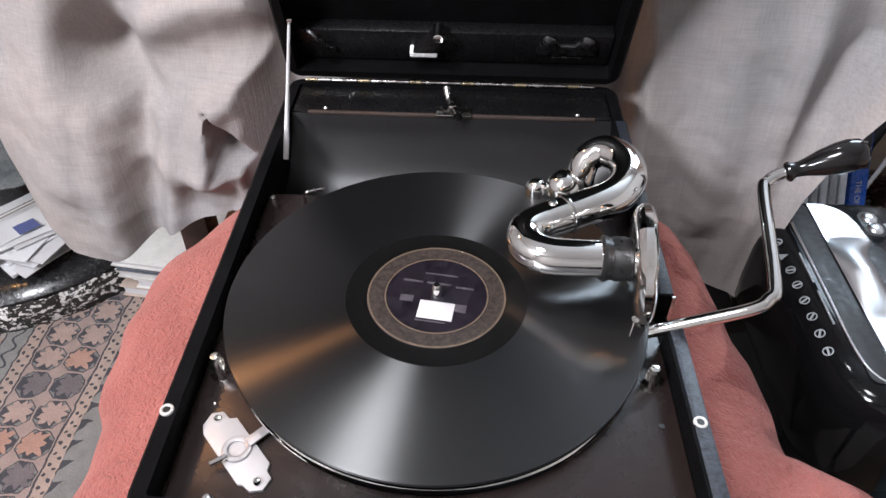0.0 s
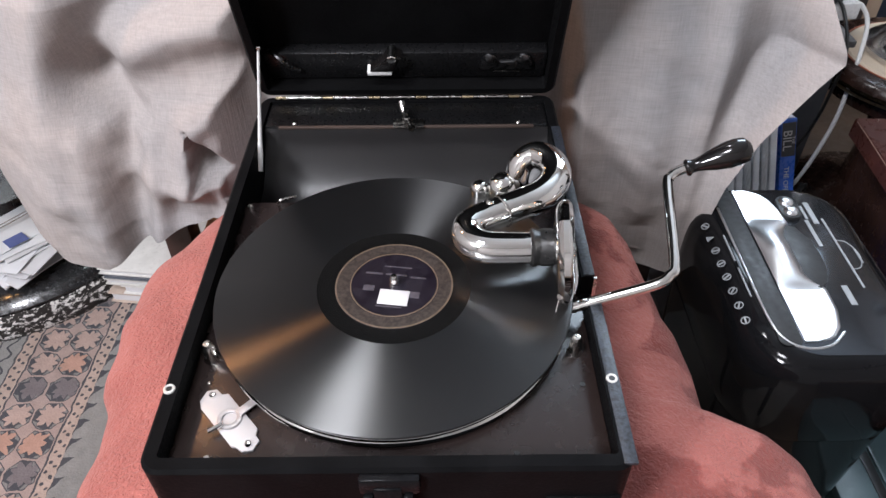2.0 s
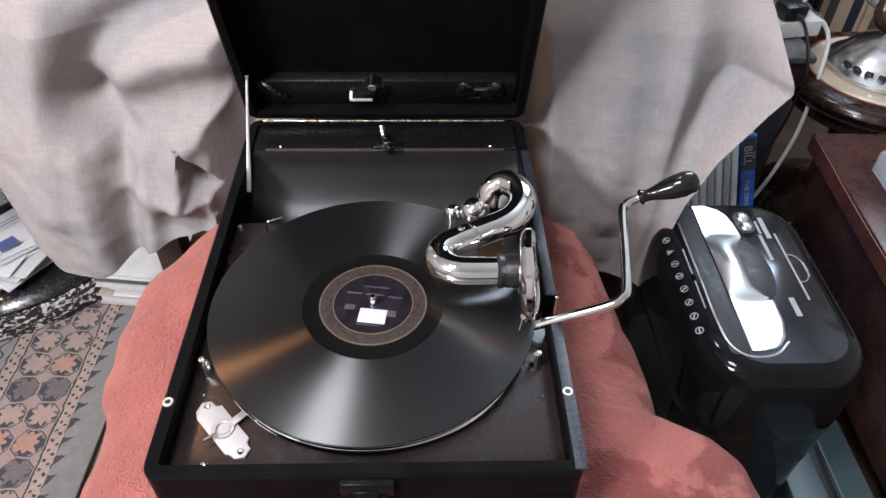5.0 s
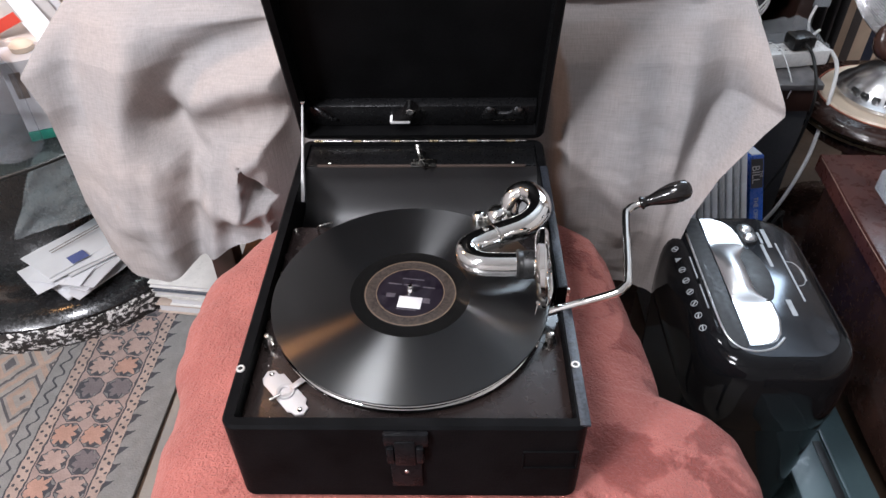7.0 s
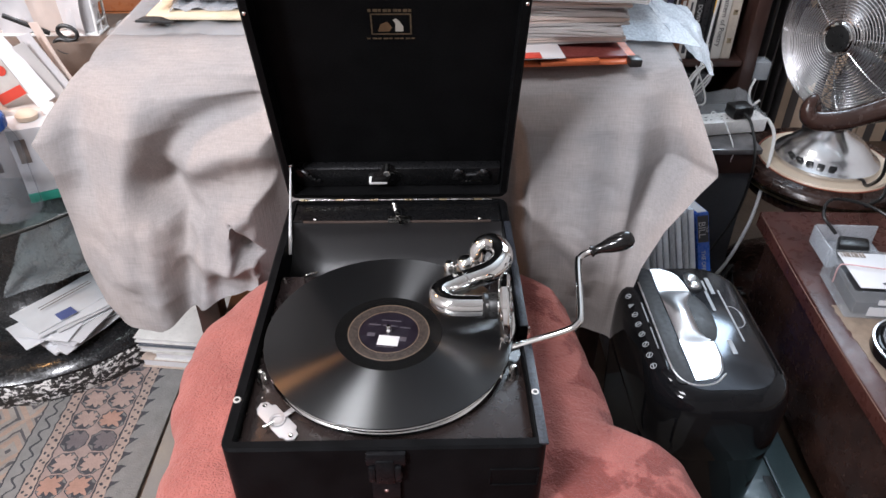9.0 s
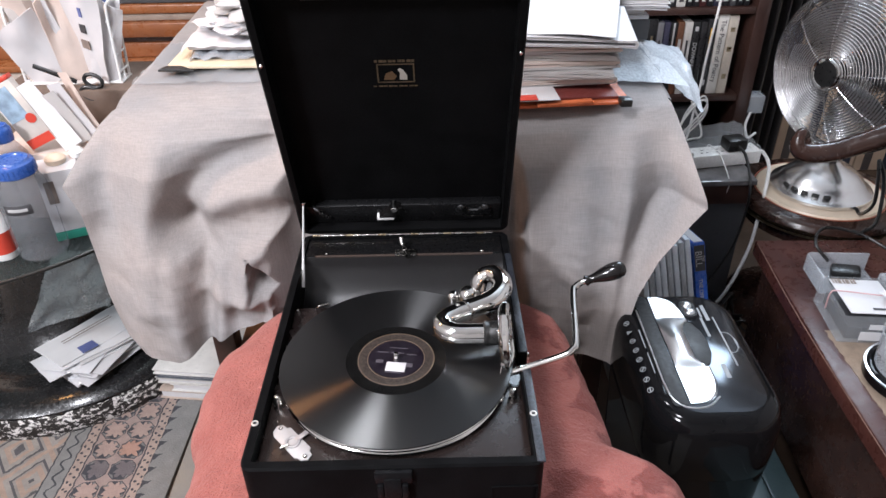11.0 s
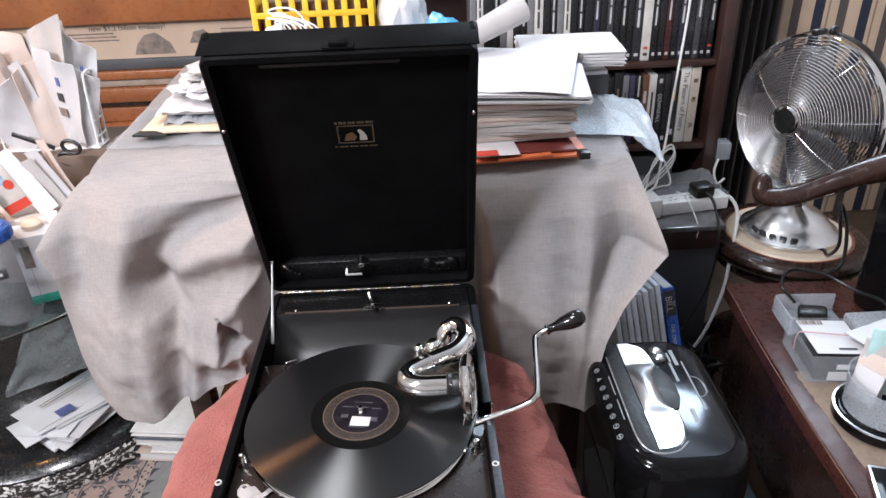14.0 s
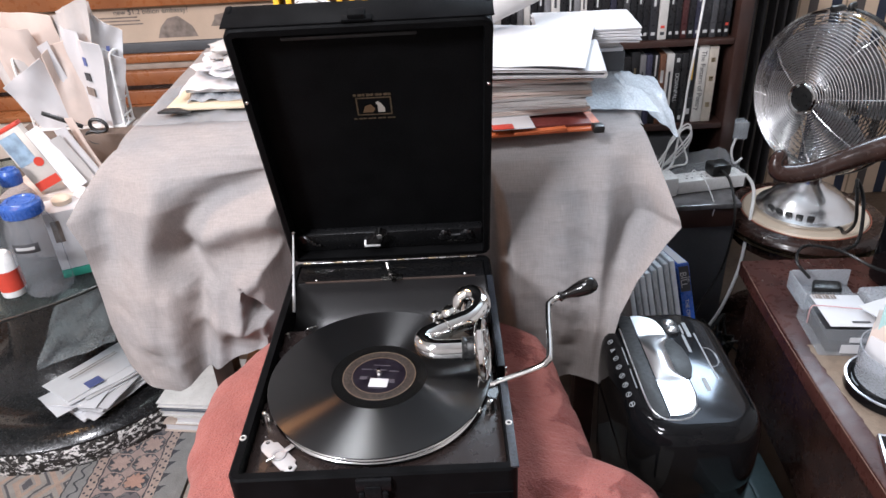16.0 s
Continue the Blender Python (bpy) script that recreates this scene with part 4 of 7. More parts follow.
part("needle_clip_wire", bm, NICKEL, gram)
part("side_stud", lathe(B(), [(0, 0.002), (0.0018, 0.0016), (0.0024, 0)], (-0.127, 0.06, 0.535), 12), NICKEL, gram)

# turntable
SPIN = (-0.002, -0.048)
tt = part("turntable", lathe(B(), [(0.01, 0.536), (0.118, 0.5362), (0.1222, 0.5372), (0.1238, 0.539), (0.1228, 0.5408), (0.1216, 0.5418), (0.1228, 0.5432), (0.1236, 0.545), (0.1226, 0.547), (0.12, 0.5482), (0.02, 0.5485)], (*SPIN, 0), 128), CHROME, gram, "nickel rimmed turntable")
part("spindle", lathe(B(), [(0, 0.5605), (0.0018, 0.5602), (0.0030, 0.558), (0.0032, 0.54)], (*SPIN, 0), 20), CHROME, tt)

# winding handle in its notch
AX = Vector((0.92, 0.0, 0.385)).normalized()
E1 = Vector((0.1885, -0.0665, 0.573))
E2 = Vector((0.198, 0.0195, 0.5955))
bm = B()
tube(bm, [E1 - AX * 0.098, E1 - AX * 0.05, E1 - AX * 0.014, E1 - AX * 0.004 + (E2 - E1).normalized() * 0.004, E1 + (E2 - E1).normalized() * 0.014, E2 - (E2 - E1).normalized() * 0.012, E2 - (E2 - E1).normalized() * 0.003 + AX * 0.003, E2 + AX * 0.010, E2 + AX * 0.02], 0.0038, 14, 6)
crank = part("winding_handle", bm, CHROME, gram, "chromed cranked winding handle", 80)
m = Matrix.Translation(E2 + AX * 0.0135) @ AX.to_track_quat("Z", "Y").to_matrix().to_4x4()
part("grip", lathe(B(), [(0, 0), (0.0048, 0), (0.0062, 0.001), (0.0064, 0.0025), (0.005, 0.0045), (0.0048, 0.008), (0.0058, 0.013), (0.0082, 0.021), (0.0098, 0.03), (0.0101, 0.037), (0.0088, 0.0435), (0.005, 0.047), (0, 0.048)], n=32, m=m), BAKELITE, crank, "turned glossy black wooden grip", )

# tone arm: chromed goose neck, rubber collar, sound box
arm = part("tone_arm", tube(B(), [(0.096, 0.051, 0.548), (0.0925, 0.053, 0.567), (0.096, 0.058, 0.580), (0.107, 0.059, 0.586), (0.1175, 0.047, 0.5865), (0.1185, 0.030, 0.585), (0.108, 0.0135, 0.583), (0.088, 0.003, 0.581), (0.064, -0.0065, 0.578), (0.0515, -0.016, 0.577), (0.0515, -0.028, 0.576), (0.062, -0.0365, 0.576), (0.080, -0.0378, 0.576), (0.0965, -0.0375, 0.576)], [0.0088, 0.0094, 0.01, 0.0108, 0.0116, 0.012, 0.012, 0.0115, 0.0115, 0.0118, 0.0118, 0.0116, 0.0114, 0.0112], 26, 8), CHROME, gram, "chromed goose-neck tone arm", 80)
part("arm_base", lathe(B(), [(0.0135, 0), (0.0138, 0.004), (0.0132, 0.008), (0.0142, 0.012), (0.0148, 0.016), (0.0128, 0.02)], (0.097, 0.0515, 0.535), 32), CHROME, arm)
part("pivot_ball", lathe(B(), [(0, 0.0125), (0.005, 0.0118), (0.0098, 0.008), (0.0122, 0.002), (0.0122, -0.003), (0.0105, -0.008), (0.009, -0.026)], (0.081, 0.0495, 0.5615), 28), CHROME, arm)
part("pivot_ball", lathe(B(), [(0, 0.008), (0.004, 0.0072), (0.0068, 0.004), (0.0075, 0), (0.0065, -0.005), (0.0055, -0.021)], (0.063, 0.0535, 0.5565), 24), CHROME, arm)
part("joint_ring", lathe(B(), [(0.0114, -0.0014), (0.0126, -0.001), (0.0129, 0), (0.0126, 0.001), (0.0114, 0.0014)], n=32, m=Matrix.Translation((0.0765, -0.0015, 0.5795)) @ Vector((-0.88, -0.47, -0.1)).to_track_quat("Z", "Y").to_matrix().to_4x4()), NICKEL, arm)
part("joint_screw", lathe(B(), [(0, 0.002), (0.002, 0.0017), (0.003, 0)], (0.067, -0.004, 0.5895), 12), NICKEL, arm)
RX = Matrix.Translation((0.0, -0.0375, 0.576)) @ Matrix.Rotation(radians(90), 4, "Y")
part("collar", lathe(B(), [(0.0, 0.093), (0.0122, 0.093), (0.0137, 0.0945), (0.0137, 0.0965), (0.0126, 0.098), (0.0126, 0.1), (0.0133, 0.1015), (0.0133, 0.108), (0.0118, 0.1095), (0.0, 0.1095)], n=32, m=RX), RUBBER, arm, "black rubber collar")
SB = Matrix.Translation((0.1125, -0.0445, 0.579)) @ Matrix.Rotation(radians(-6), 4, "Z") @ Matrix.Rotation(radians(84), 4, "Y") @ Matrix.Diagonal((1.12, 1.12, 1, 1))
box_part = part("sound_box", lathe(B(), [(0, -0.004), (0.013, -0.0042), (0.0258, -0.0025), (0.0295, 0.0), (0.0314, 0.0025), (0.0314, 0.0065), (0.0292, 0.009), (0.0265, 0.0095), (0.0243, 0.0075), (0.0, 0.0072)], n=48, m=SB), CHROME, arm, "chromed round sound box")
for k in range(8):
    a = 2 * math.pi * k / 8
    p = SB @ Vector((0.0205 * math.cos(a), 0.0205 * math.sin(a), 0.0075))
    q = SB @ Vector((0.006 * math.cos(a + 0.5), 0.006 * math.sin(a + 0.5), 0.0095))
    part("face_rib", rod(B(), p, q, 0.0011, n=8), NICKEL, box_part)
part("face_boss", lathe(B(), [(0.007, 0.007), (0.0065, 0.0105), (0.003, 0.0115), (0, 0.0115)], n=20, m=SB), NICKEL, box_part)
part("needle_bar", tube(B(), [SB @ Vector((0.002, 0.0, 0.010)), SB @ Vector((0.014, -0.014, 0.0105)), SB @ Vector((0.0205, -0.0225, 0.004)), (0.1115, -0.0725, 0.5635)], [0.0016, 0.0018, 0.0026, 0.0028], 10), CHROME, box_part)
part("needle_screw", rod(B(), (0.1115, -0.0715, 0.5645), (0.119, -0.0735, 0.5655), 0.0016, n=12), CHROME, box_part)
part("needle", rod(B(), (0.1112, -0.0718, 0.564), (0.1085, -0.0775, 0.5535), 0.0008, 0.0003, 8), CHROME, box_part)

# ---- the record ----
RC = (*SPIN, 0.5487)
rec = thing("gramophone_record", RC, "black ten inch shellac record with dark purple label", "record")
part("disc", lathe(B(), [(0.0, 0.5487), (0.1235, 0.5487), (0.1248, 0.5492), (0.1252, 0.5502), (0.1248, 0.5512), (0.1225, 0.5517), (0.0545, 0.5514)], (*SPIN, 0), 160), SHELLAC, rec)
part("run_out", lathe(B(), [(0.0545, 0.55142), (0.0535, 0.5511), (0.0415, 0.5511), (0.0, 0.5511)], (*SPIN, 0), 96), DEADWAX, rec, "smooth black run-out band")
lab = part("label", lathe(B(), [(0.0418, 0.5510), (0.0416, 0.5515), (0.0, 0.5516)], (*SPIN, 0), 96), mat("dark_purple_label_paper", (0.009, 0.006, 0.012), 0.45, dark=0.7, scale=90), rec, "dark purple paper label with gilt rings")
GOLD = mat("dull_gold_print", (0.19, 0.14, 0.1), 0.5, 0.2, dark=0.7, scale=300)
BAND = mat("brown_ornament_print", (0.05, 0.038, 0.032), 0.55, dark=0.3, scale=420, fine=500)
for r0, r1, z, mt in ((0.0405, 0.0416, 0.55185, GOLD), (0.0318, 0.0402, 0.55175, BAND), (0.0304, 0.0313, 0.55185, GOLD)):
    part("ring_print", lathe(B(), [(r0, z - 0.0002), (r0, z), (r1, z), (r1, z - 0.0002)], (*SPIN, 0), 96), mt, lab)
LABTURN = Matrix.Translation((*SPIN, 0.55165)) @ Matrix.Rotation(radians(-8), 4, "Z")
FADE = mat("faded_grey_print", (0.085, 0.075, 0.09), 0.5, dark=0.6, scale=200)
for k, (x, y, w, h) in enumerate(((-0.016, 0.009, 0.012, 0.0016), (0.0, 0.009, 0.015, 0.0016), (0.016, 0.008, 0.011, 0.0016), (-0.017, -0.006, 0.008, 0.005), (0.014, -0.009, 0.011, 0.006), (0, 0.017, 0.02, 0.001), (0, -0.022, 0.018, 0.001))):
    part("label_print", box(B(), (x - w / 2, y - h / 2, 0), (x + w / 2, y + h / 2, 0.0003), 0, LABTURN), FADE, lab)
part("sticker", box(B(), (-0.0085, -0.0205, 0.0003), (0.0125, -0.0065, 0.0009), 0.0002, LABTURN), PAPER, lab, "small white price sticker")


# ---- cloth-covered table behind the gramophone ----
TZ = 0.70
table = thing("side_table", (0, 0.58, 0), "plain wooden table hidden under a linen cloth", "table")
part("tabletop", box(B(), (-0.39, 0.345, TZ - 0.03), (0.37, 0.86, TZ - 0.004), 0.004), SHELFWOOD, table)
for sx in (-0.35, 0.33):
    for sy in (0.39, 0.82):
        part("leg", box(B(), (sx - 0.02, sy - 0.02, 0), (sx + 0.02, sy + 0.02, TZ - 0.03), 0.003), SHELFWOOD, table)

LEFT = [(0.27, -0.395), (0.31, -0.405), (0.335, -0.434), (0.373, -0.452), (0.44, -0.452), (0.50, -0.447), (0.58, -0.446), (0.605, -0.455), (0.623, -0.462), (0.65, -0.447), (0.68, -0.425), (0.70, -0.402)]
RIGHT = [(0.27, 0.312), (0.30, 0.318), (0.36, 0.325), (0.44, 0.337), (0.50, 0.358), (0.56, 0.394), (0.585, 0.412), (0.60, 0.408), (0.64, 0.395), (0.68, 0.382), (0.70, 0.374)]
HEM = [(0.0, 0.3), (0.03, 0.336), (0.055, 0.352), (0.09, 0.348), (0.12, 0.346), (0.15, 0.355), (0.2, 0.378), (0.3, 0.41), (0.4, 0.412), (0.6, 0.38), (0.75, 0.33), (0.86, 0.292), (0.92, 0.288), (1.0, 0.297)]


def near(x, z, line):
    """Distance from a point to a broken line."""
    best = 9.0
    for (ax, az), (bx, bz) in zip(line, line[1:]):
        dx, dz = bx - ax, bz - az
        t = max(0.0, min(1.0, ((x - ax) * dx + (z - az) * dz) / (dx * dx + dz * dz)))
        best = min(best, math.hypot(x - ax - t * dx, z - az - t * dz))
    return best


# hanging folds: line, width, push (minus: a ridge towards the room)
FOLDS = [
    ([(-0.337, 0.70), (-0.337, 0.651), (-0.346, 0.612), (-0.357, 0.564), (-0.369, 0.495), (-0.372, 0.44)], 0.026, -0.018),
    ([(-0.185, 0.652), (-0.237, 0.640), (-0.275, 0.624), (-0.298, 0.603), (-0.322, 0.565)], 0.026, 0.032),
    ([(-0.18, 0.612), (-0.24, 0.604), (-0.275, 0.585)], 0.022, -0.014),
    ([(-0.30, 0.69), (-0.25, 0.688), (-0.17, 0.68)], 0.012, 0.014),
    ([(-0.165, 0.566), (-0.227, 0.560), (-0.276, 0.555), (-0.305, 0.542)], 0.03, 0.013),
    ([(-0.305, 0.55), (-0.285, 0.52), (-0.292, 0.457), (-0.302, 0.40), (-0.308, 0.345)], 0.022, 0.028),
    ([(-0.275, 0.50), (-0.272, 0.44), (-0.284, 0.35)], 0.014, -0.016),
    ([(-0.335, 0.50), (-0.335, 0.44), (-0.325, 0.36)], 0.022, -0.012),
    ([(-0.289, 0.464), (-0.257, 0.454), (-0.225, 0.452)], 0.016, -0.012),
    ([(-0.25, 0.42), (-0.215, 0.42)], 0.022, 0.012),
    ([(-0.42, 0.665), (-0.425, 0.61), (-0.43, 0.56)], 0.026, 0.022),
    ([(-0.165, 0.535), (-0.195, 0.53), (-0.22, 0.512), (-0.231, 0.485), (-0.234, 0.45)], 0.016, -0.014),
    ([(0.20, 0.70), (0.205, 0.55), (0.215, 0.40)], 0.03, 0.010),
    ([(0.25, 0.68), (0.255, 0.55), (0.26, 0.40)], 0.025, -0.008),
]
# the corner fold on the right: its ridge, and how far it falls back behind it
RIDGE = [(0.28, 0.298), (0.42, 0.306), (0.5, 0.309), (0.6, 0.312), (0.70, 0.315)]


def cloth():
    """Top and front drop are one sheet; broad hanging folds, diagonal pulls on the left, fine creases."""
    bm = B()
    nu, nt, ns = 250, 24, 150

    def point(u, w):
        if w <= 0:  # the top, from the back edge (-1) to the front edge (0)
            y = 0.326 + 0.56 * -w
            x = -0.402 + u * 0.776 - 0.02 * -w * (1 - u)
            z = TZ + 0.0025 + 0.0015 * noise.noise(Vector((x * 14, y * 14, 3)))
            edge = max(0, 1 + w * 12)
            return Vector((x, y, z - 0.006 * edge**2))
        hem = lerp(HEM, u) + 0.006 * noise.noise(Vector((u * 14, 7, 1)))
        z = TZ - 0.004 - w * (TZ - 0.004 - hem)
        x0, x1 = lerp(LEFT, z), lerp(RIGHT, z)
        x = x0 + (x1 - x0) * u
        y = lerp([(0.25, 0.255), (0.3, 0.245), (0.4, 0.226), (0.5, 0.226), (0.58, 0.233), (0.63, 0.244), (0.67, 0.266), (0.69, 0.292), (0.70, 0.326)], z)
        if x < -0.1:  # the left side hangs out over the papers
            y -= lerp([(0.25, 0.074), (0.3, 0.068), (0.4, 0.042), (0.5, 0.014), (0.58, 0.0), (0.7, 0.0)], z) * min(1.0, (-0.1 - x) / 0.08)
        a = min(1.0, w * 1.8)
        fold = 0.013 * noise.noise(Vector((x * 6.5, z * 1.4, 0.3))) + 0.007 * noise.noise(Vector((x * 15, z * 2.2, 5.2)))
        side = 1.0 if x < -0.1 else 0.25
        pull = 0.006 * noise.noise(Vector(((x + 0.7 * z) * 9, (z - 0.7 * x) * 3.0, 9.1))) * side
        pull += 0.0025 * noise.noise(Vector(((x - 0.5 * z) * 17, (z + 0.5 * x) * 5.0, 3.3))) * side
        crease = 0.0046 * (0.5 - abs(noise.noise(Vector((x * 26 + z * 16, z * 20 - x * 8, 4.0))))) + 0.0012 * noise.noise(Vector((x * 80, z * 70, 2.0)))
        y += a * (fold + pull) + crease * a * (0.9 if x < -0.1 else 0.7)
        for line, wide, push in FOLDS:
            if abs(x - line[0][0]) < 0.2:
                y += push * min(1.0, w * (9 if x < -0.1 else 1.8)) * math.exp(-((near(x, z, line) / wide) ** 2))
        ridge = lerp(RIDGE, z)
        if x > ridge - 0.05:
            y -= 0.016 * min(1.0, w * 3) * math.exp(-(((x - ridge) / 0.022) ** 2))
        if x > ridge:
            far = min(1.0, (x - ridge) / max(0.02, x1 - ridge))
            y += min(0.055, 0.75 * (x - ridge)) * min(1.0, w * 2.2) * min(1.0, (1 - far) / 0.3)
        # tucked pocket by the lid's left side
        tri = min((x + 0.227) / 0.007, (0.512 - 1.22 * (x + 0.222) - z) / 0.03, (z - 0.448 - (x + 0.222) * 0.1) / 0.03)
        y += 0.046 * max(0.0, min(1.0, tri))
        # the hanging edges at both sides
        e = max(0.0, 1 - u / 0.07) ** 1.5
        y += (lerp([(0.28, 0.27), (0.4, 0.242), (0.5, 0.23), (0.58, 0.225), (0.623, 0.229), (0.66, 0.28), (0.70, 0.33)], z) - y) * e
        e = max(0.0, 1 - (1 - u) / 0.06) ** 1.5
        y += (lerp([(0.28, 0.205), (0.45, 0.2), (0.55, 0.2), (0.596, 0.201), (0.65, 0.255), (0.70, 0.322)], z) - y) * e
        if abs(x) < 0.2:
            y = max(y, 0.262 - max(0, abs(x) - 0.15) * 1.1)
        return Vector((x, y, z))

    ws = [-1 + k / nt for k in range(nt)] + [k / ns for k in range(ns + 1)]
    g = [[bm.verts.new(point(i / nu, w)) for w in ws] for i in range(nu + 1)]
    for i in range(nu):
        for j in range(len(ws) - 1):
            bm.faces.new((g[i][j], g[i + 1][j], g[i + 1][j + 1], g[i][j + 1]))
    # side drops
    for i, sgn in ((0, -1), (nu, 1)):
        col = [g[i][j] for j in range(nt + 1)]
        for step in range(1, 7):
            nxt = []
            for k, v in enumerate(col):
                q = v.co
                nxt.append(bm.verts.new((q.x + sgn * (0.006 if step == 1 else 0.001) + 0.003 * noise.noise(Vector((q.y * 20, step, 1))), q.y, q.z - (0.004 if step == 1 else 0.03))))
            for k in range(len(col) - 1):
                bm.faces.new((col[k], col[k + 1], nxt[k + 1], nxt[k]))
            col = nxt
    return bm


solid("tablecloth", cloth(), LINEN, (0, 0.3, 0.3), "creased greige linen cloth hanging over the table", "tablecloth", sharp=80)

CT = TZ + 0.0045


def paper_sheet(bm, cx, cy, z, w, h, turn, curl=0.004, seed=0, t=0.0006, nx=10, ny=8):
    """One sheet with soft curl and a real thickness."""
    m = Matrix.Translation((cx, cy, z)) @ Matrix.Rotation(radians(turn), 4, "Z")
    q = B()
    sheet(q, lambda u, v: m @ Vector(((u - 0.5) * w, (v - 0.5) * h, curl * (abs(noise.noise(Vector((u * 2 + seed, v * 2, seed)))) + 0.8 * (u - 0.5) ** 2))), nx, ny)
    thicken(q, t)
    me = bpy.data.meshes.new("tmp")
    q.to_mesh(me)
    q.free()
    bm.from_mesh(me)
    bpy.data.meshes.remove(me)
    return bm


def newspaper(cx, cy, z, w, h, thick, turn, material, label, seed, group="newspapers on the cloth"):
    """Folded newspaper: leaves with a rounded fold at the right edge."""
    rnd = random.Random(seed)
    top = thing("newspaper", (cx, cy, z), label, "newspaper", group)
    m = Matrix.Translation((cx, cy, z)) @ Matrix.Rotation(radians(turn), 4, "Z")
    n = max(3, int(thick / 0.0028))
    for k in range(n):
        z0 = thick * k / n
        d = rnd.uniform(-0.004, 0.004)
        q = B()
        lean = rnd.uniform(-0.0015, 0.0015)
        r = thick / n * 0.47
        def sag(u):
            return -0.0035 * max(0, (u - 0.7) / 0.3) ** 2 * (k / n)
        sheet(q, lambda u, v: m @ Vector((-w / 2 + d + w * u + (rnd.random() - 0.5) * 0.0004, (v - 0.5) * h + lean * u, z0 + r * 0.1 + sag(u) + 0.0012 * noise.noise(Vector((u * 3, v * 3, seed + k))))), 10, 6)
        part("leaf", thicken(q, r * 1.8), material if k % 3 else PAPERGREY, top)
    return top


def crumpled(cx, cy, cz, rx, ry, rz, seed, rough=0.25):
    bm = B()
    bmesh.ops.create_icosphere(bm, subdivisions=4, radius=1)
    for v in bm.verts:
        d = v.co.normalized()
        k = 1 + rough * noise.noise(d * 2.2 + Vector((seed, 0, 0))) + rough * 0.5 * abs(noise.noise(d * 5.5 + Vector((0, seed, 0))))
        v.co = Vector((cx + d.x * rx * k, cy + d.y * ry * k, max(cz - rz, cz + d.z * rz * k)))
    return bm


# pile of newspapers with an orange folder under it
z = CT
fold = thing("document_folder", (0.22, 0.37, z), "orange card folder with a black clip under newspapers", "folder")
FT = Matrix.Translation((0.205, 0.375, z)) @ Matrix.Rotation(radians(4), 4, "Z")
part("cover", box(B(), (-0.12, -0.1, 0.0), (0.1, 0.11, 0.004), 0.001, FT), ORANGECARD, fold)
part("cover", box(B(), (-0.12, -0.09, 0.006), (0.085, 0.11, 0.010), 0.001, FT @ Matrix.Rotation(radians(1.2), 4, "Y")), mat("dark_red_card", (0.17, 0.035, 0.03), 0.5), fold)
part("band", box(B(), (-0.03, -0.106, 0.004), (0.045, -0.096, 0.0085), 0.001, FT @ Matrix.Rotation(radians(-2), 4, "Y")), ORANGECARD, fold)
part("clip", box(B(), (0.082, -0.112, 0.0), (0.098, -0.094, 0.0105), 0.002, FT), RUBBER, fold)
part("card", box(B(), (-0.06, -0.108, 0.0135), (0.0, 0.05, 0.0145), 0.0003, FT), PAPER, fold, "white card")
part("red_label", box(B(), (-0.06, -0.1085, 0.0148), (-0.03, -0.09, 0.016), 0.0003, FT), REDCARD, fold)
z = CT + 0.0165
for k, (cx, cy, w, h, th, turn, mt) in enumerate(((0.186, 0.395, 0.212, 0.16, 0.012, 4, PAPERPINK), (0.2, 0.392, 0.196, 0.16, 0.011, -5, PAPERGREY), (0.182, 0.398, 0.222, 0.165, 0.011, 3, PAPERPINK), (0.196, 0.4, 0.212, 0.16, 0.010, -6, PAPERGREY), (0.188, 0.395, 0.218, 0.16, 0.008, -1, PAPERPINK))):
    newspaper(cx, cy, z, w, h, th, turn, mt, "folded newspaper in a pile on the linen cloth", 20 + k)
    z += th + 0.0006
curl = thing("newspaper", (0.2, 0.4, z), "newspaper folded over with a bulging curled edge", "newspaper", "newspapers on the cloth")
for k in range(3):
    bm = B()
    r = 0.007 - 0.0016 * k
    path = [(0.07, z + 0.0135 - 0.0015 * k), (0.2, z + 0.0145 - 0.0015 * k), (0.3, z + 0.012 - 0.0012 * k)] + [(0.318 + r * math.sin(t), z + 0.0065 + r * math.cos(t) * 0.8) for t in (0.2, 0.9, 1.57, 2.2, 2.9)] + [(0.29, z + 0.002 + 0.001 * k), (0.08, z + 0.0012 + 0.001 * k)]
    line = smooth_line([(a, 0, b) for a, b in path], 4)
    turn = Matrix.Translation((0.2, 0.39, 0)) @ Matrix.Rotation(radians(-7), 4, "Z") @ Matrix.Translation((-0.2, -0.39, 0))
    sheet(bm, lambda u, v: turn @ (line[round(u * (len(line) - 1))] + Vector((0, 0.305 + 0.17 * v, 0.001 * noise.noise(Vector((u * 6, v * 4, k)))))), len(line) - 1, 8)
    part("leaf", thicken(bm, 0.0009), PAPERGREY if k == 1 else PAPER, curl)
z += 0.0155
bm = B()
paper_sheet(bm, 0.205, 0.435, z + 0.001, 0.22, 0.25, -14, 0.006, 3)
solid("paper_sheet", bm, PAPER, (0.21, 0.43, z), "blank white sheet on the newspaper pile", "paper", "loose papers")

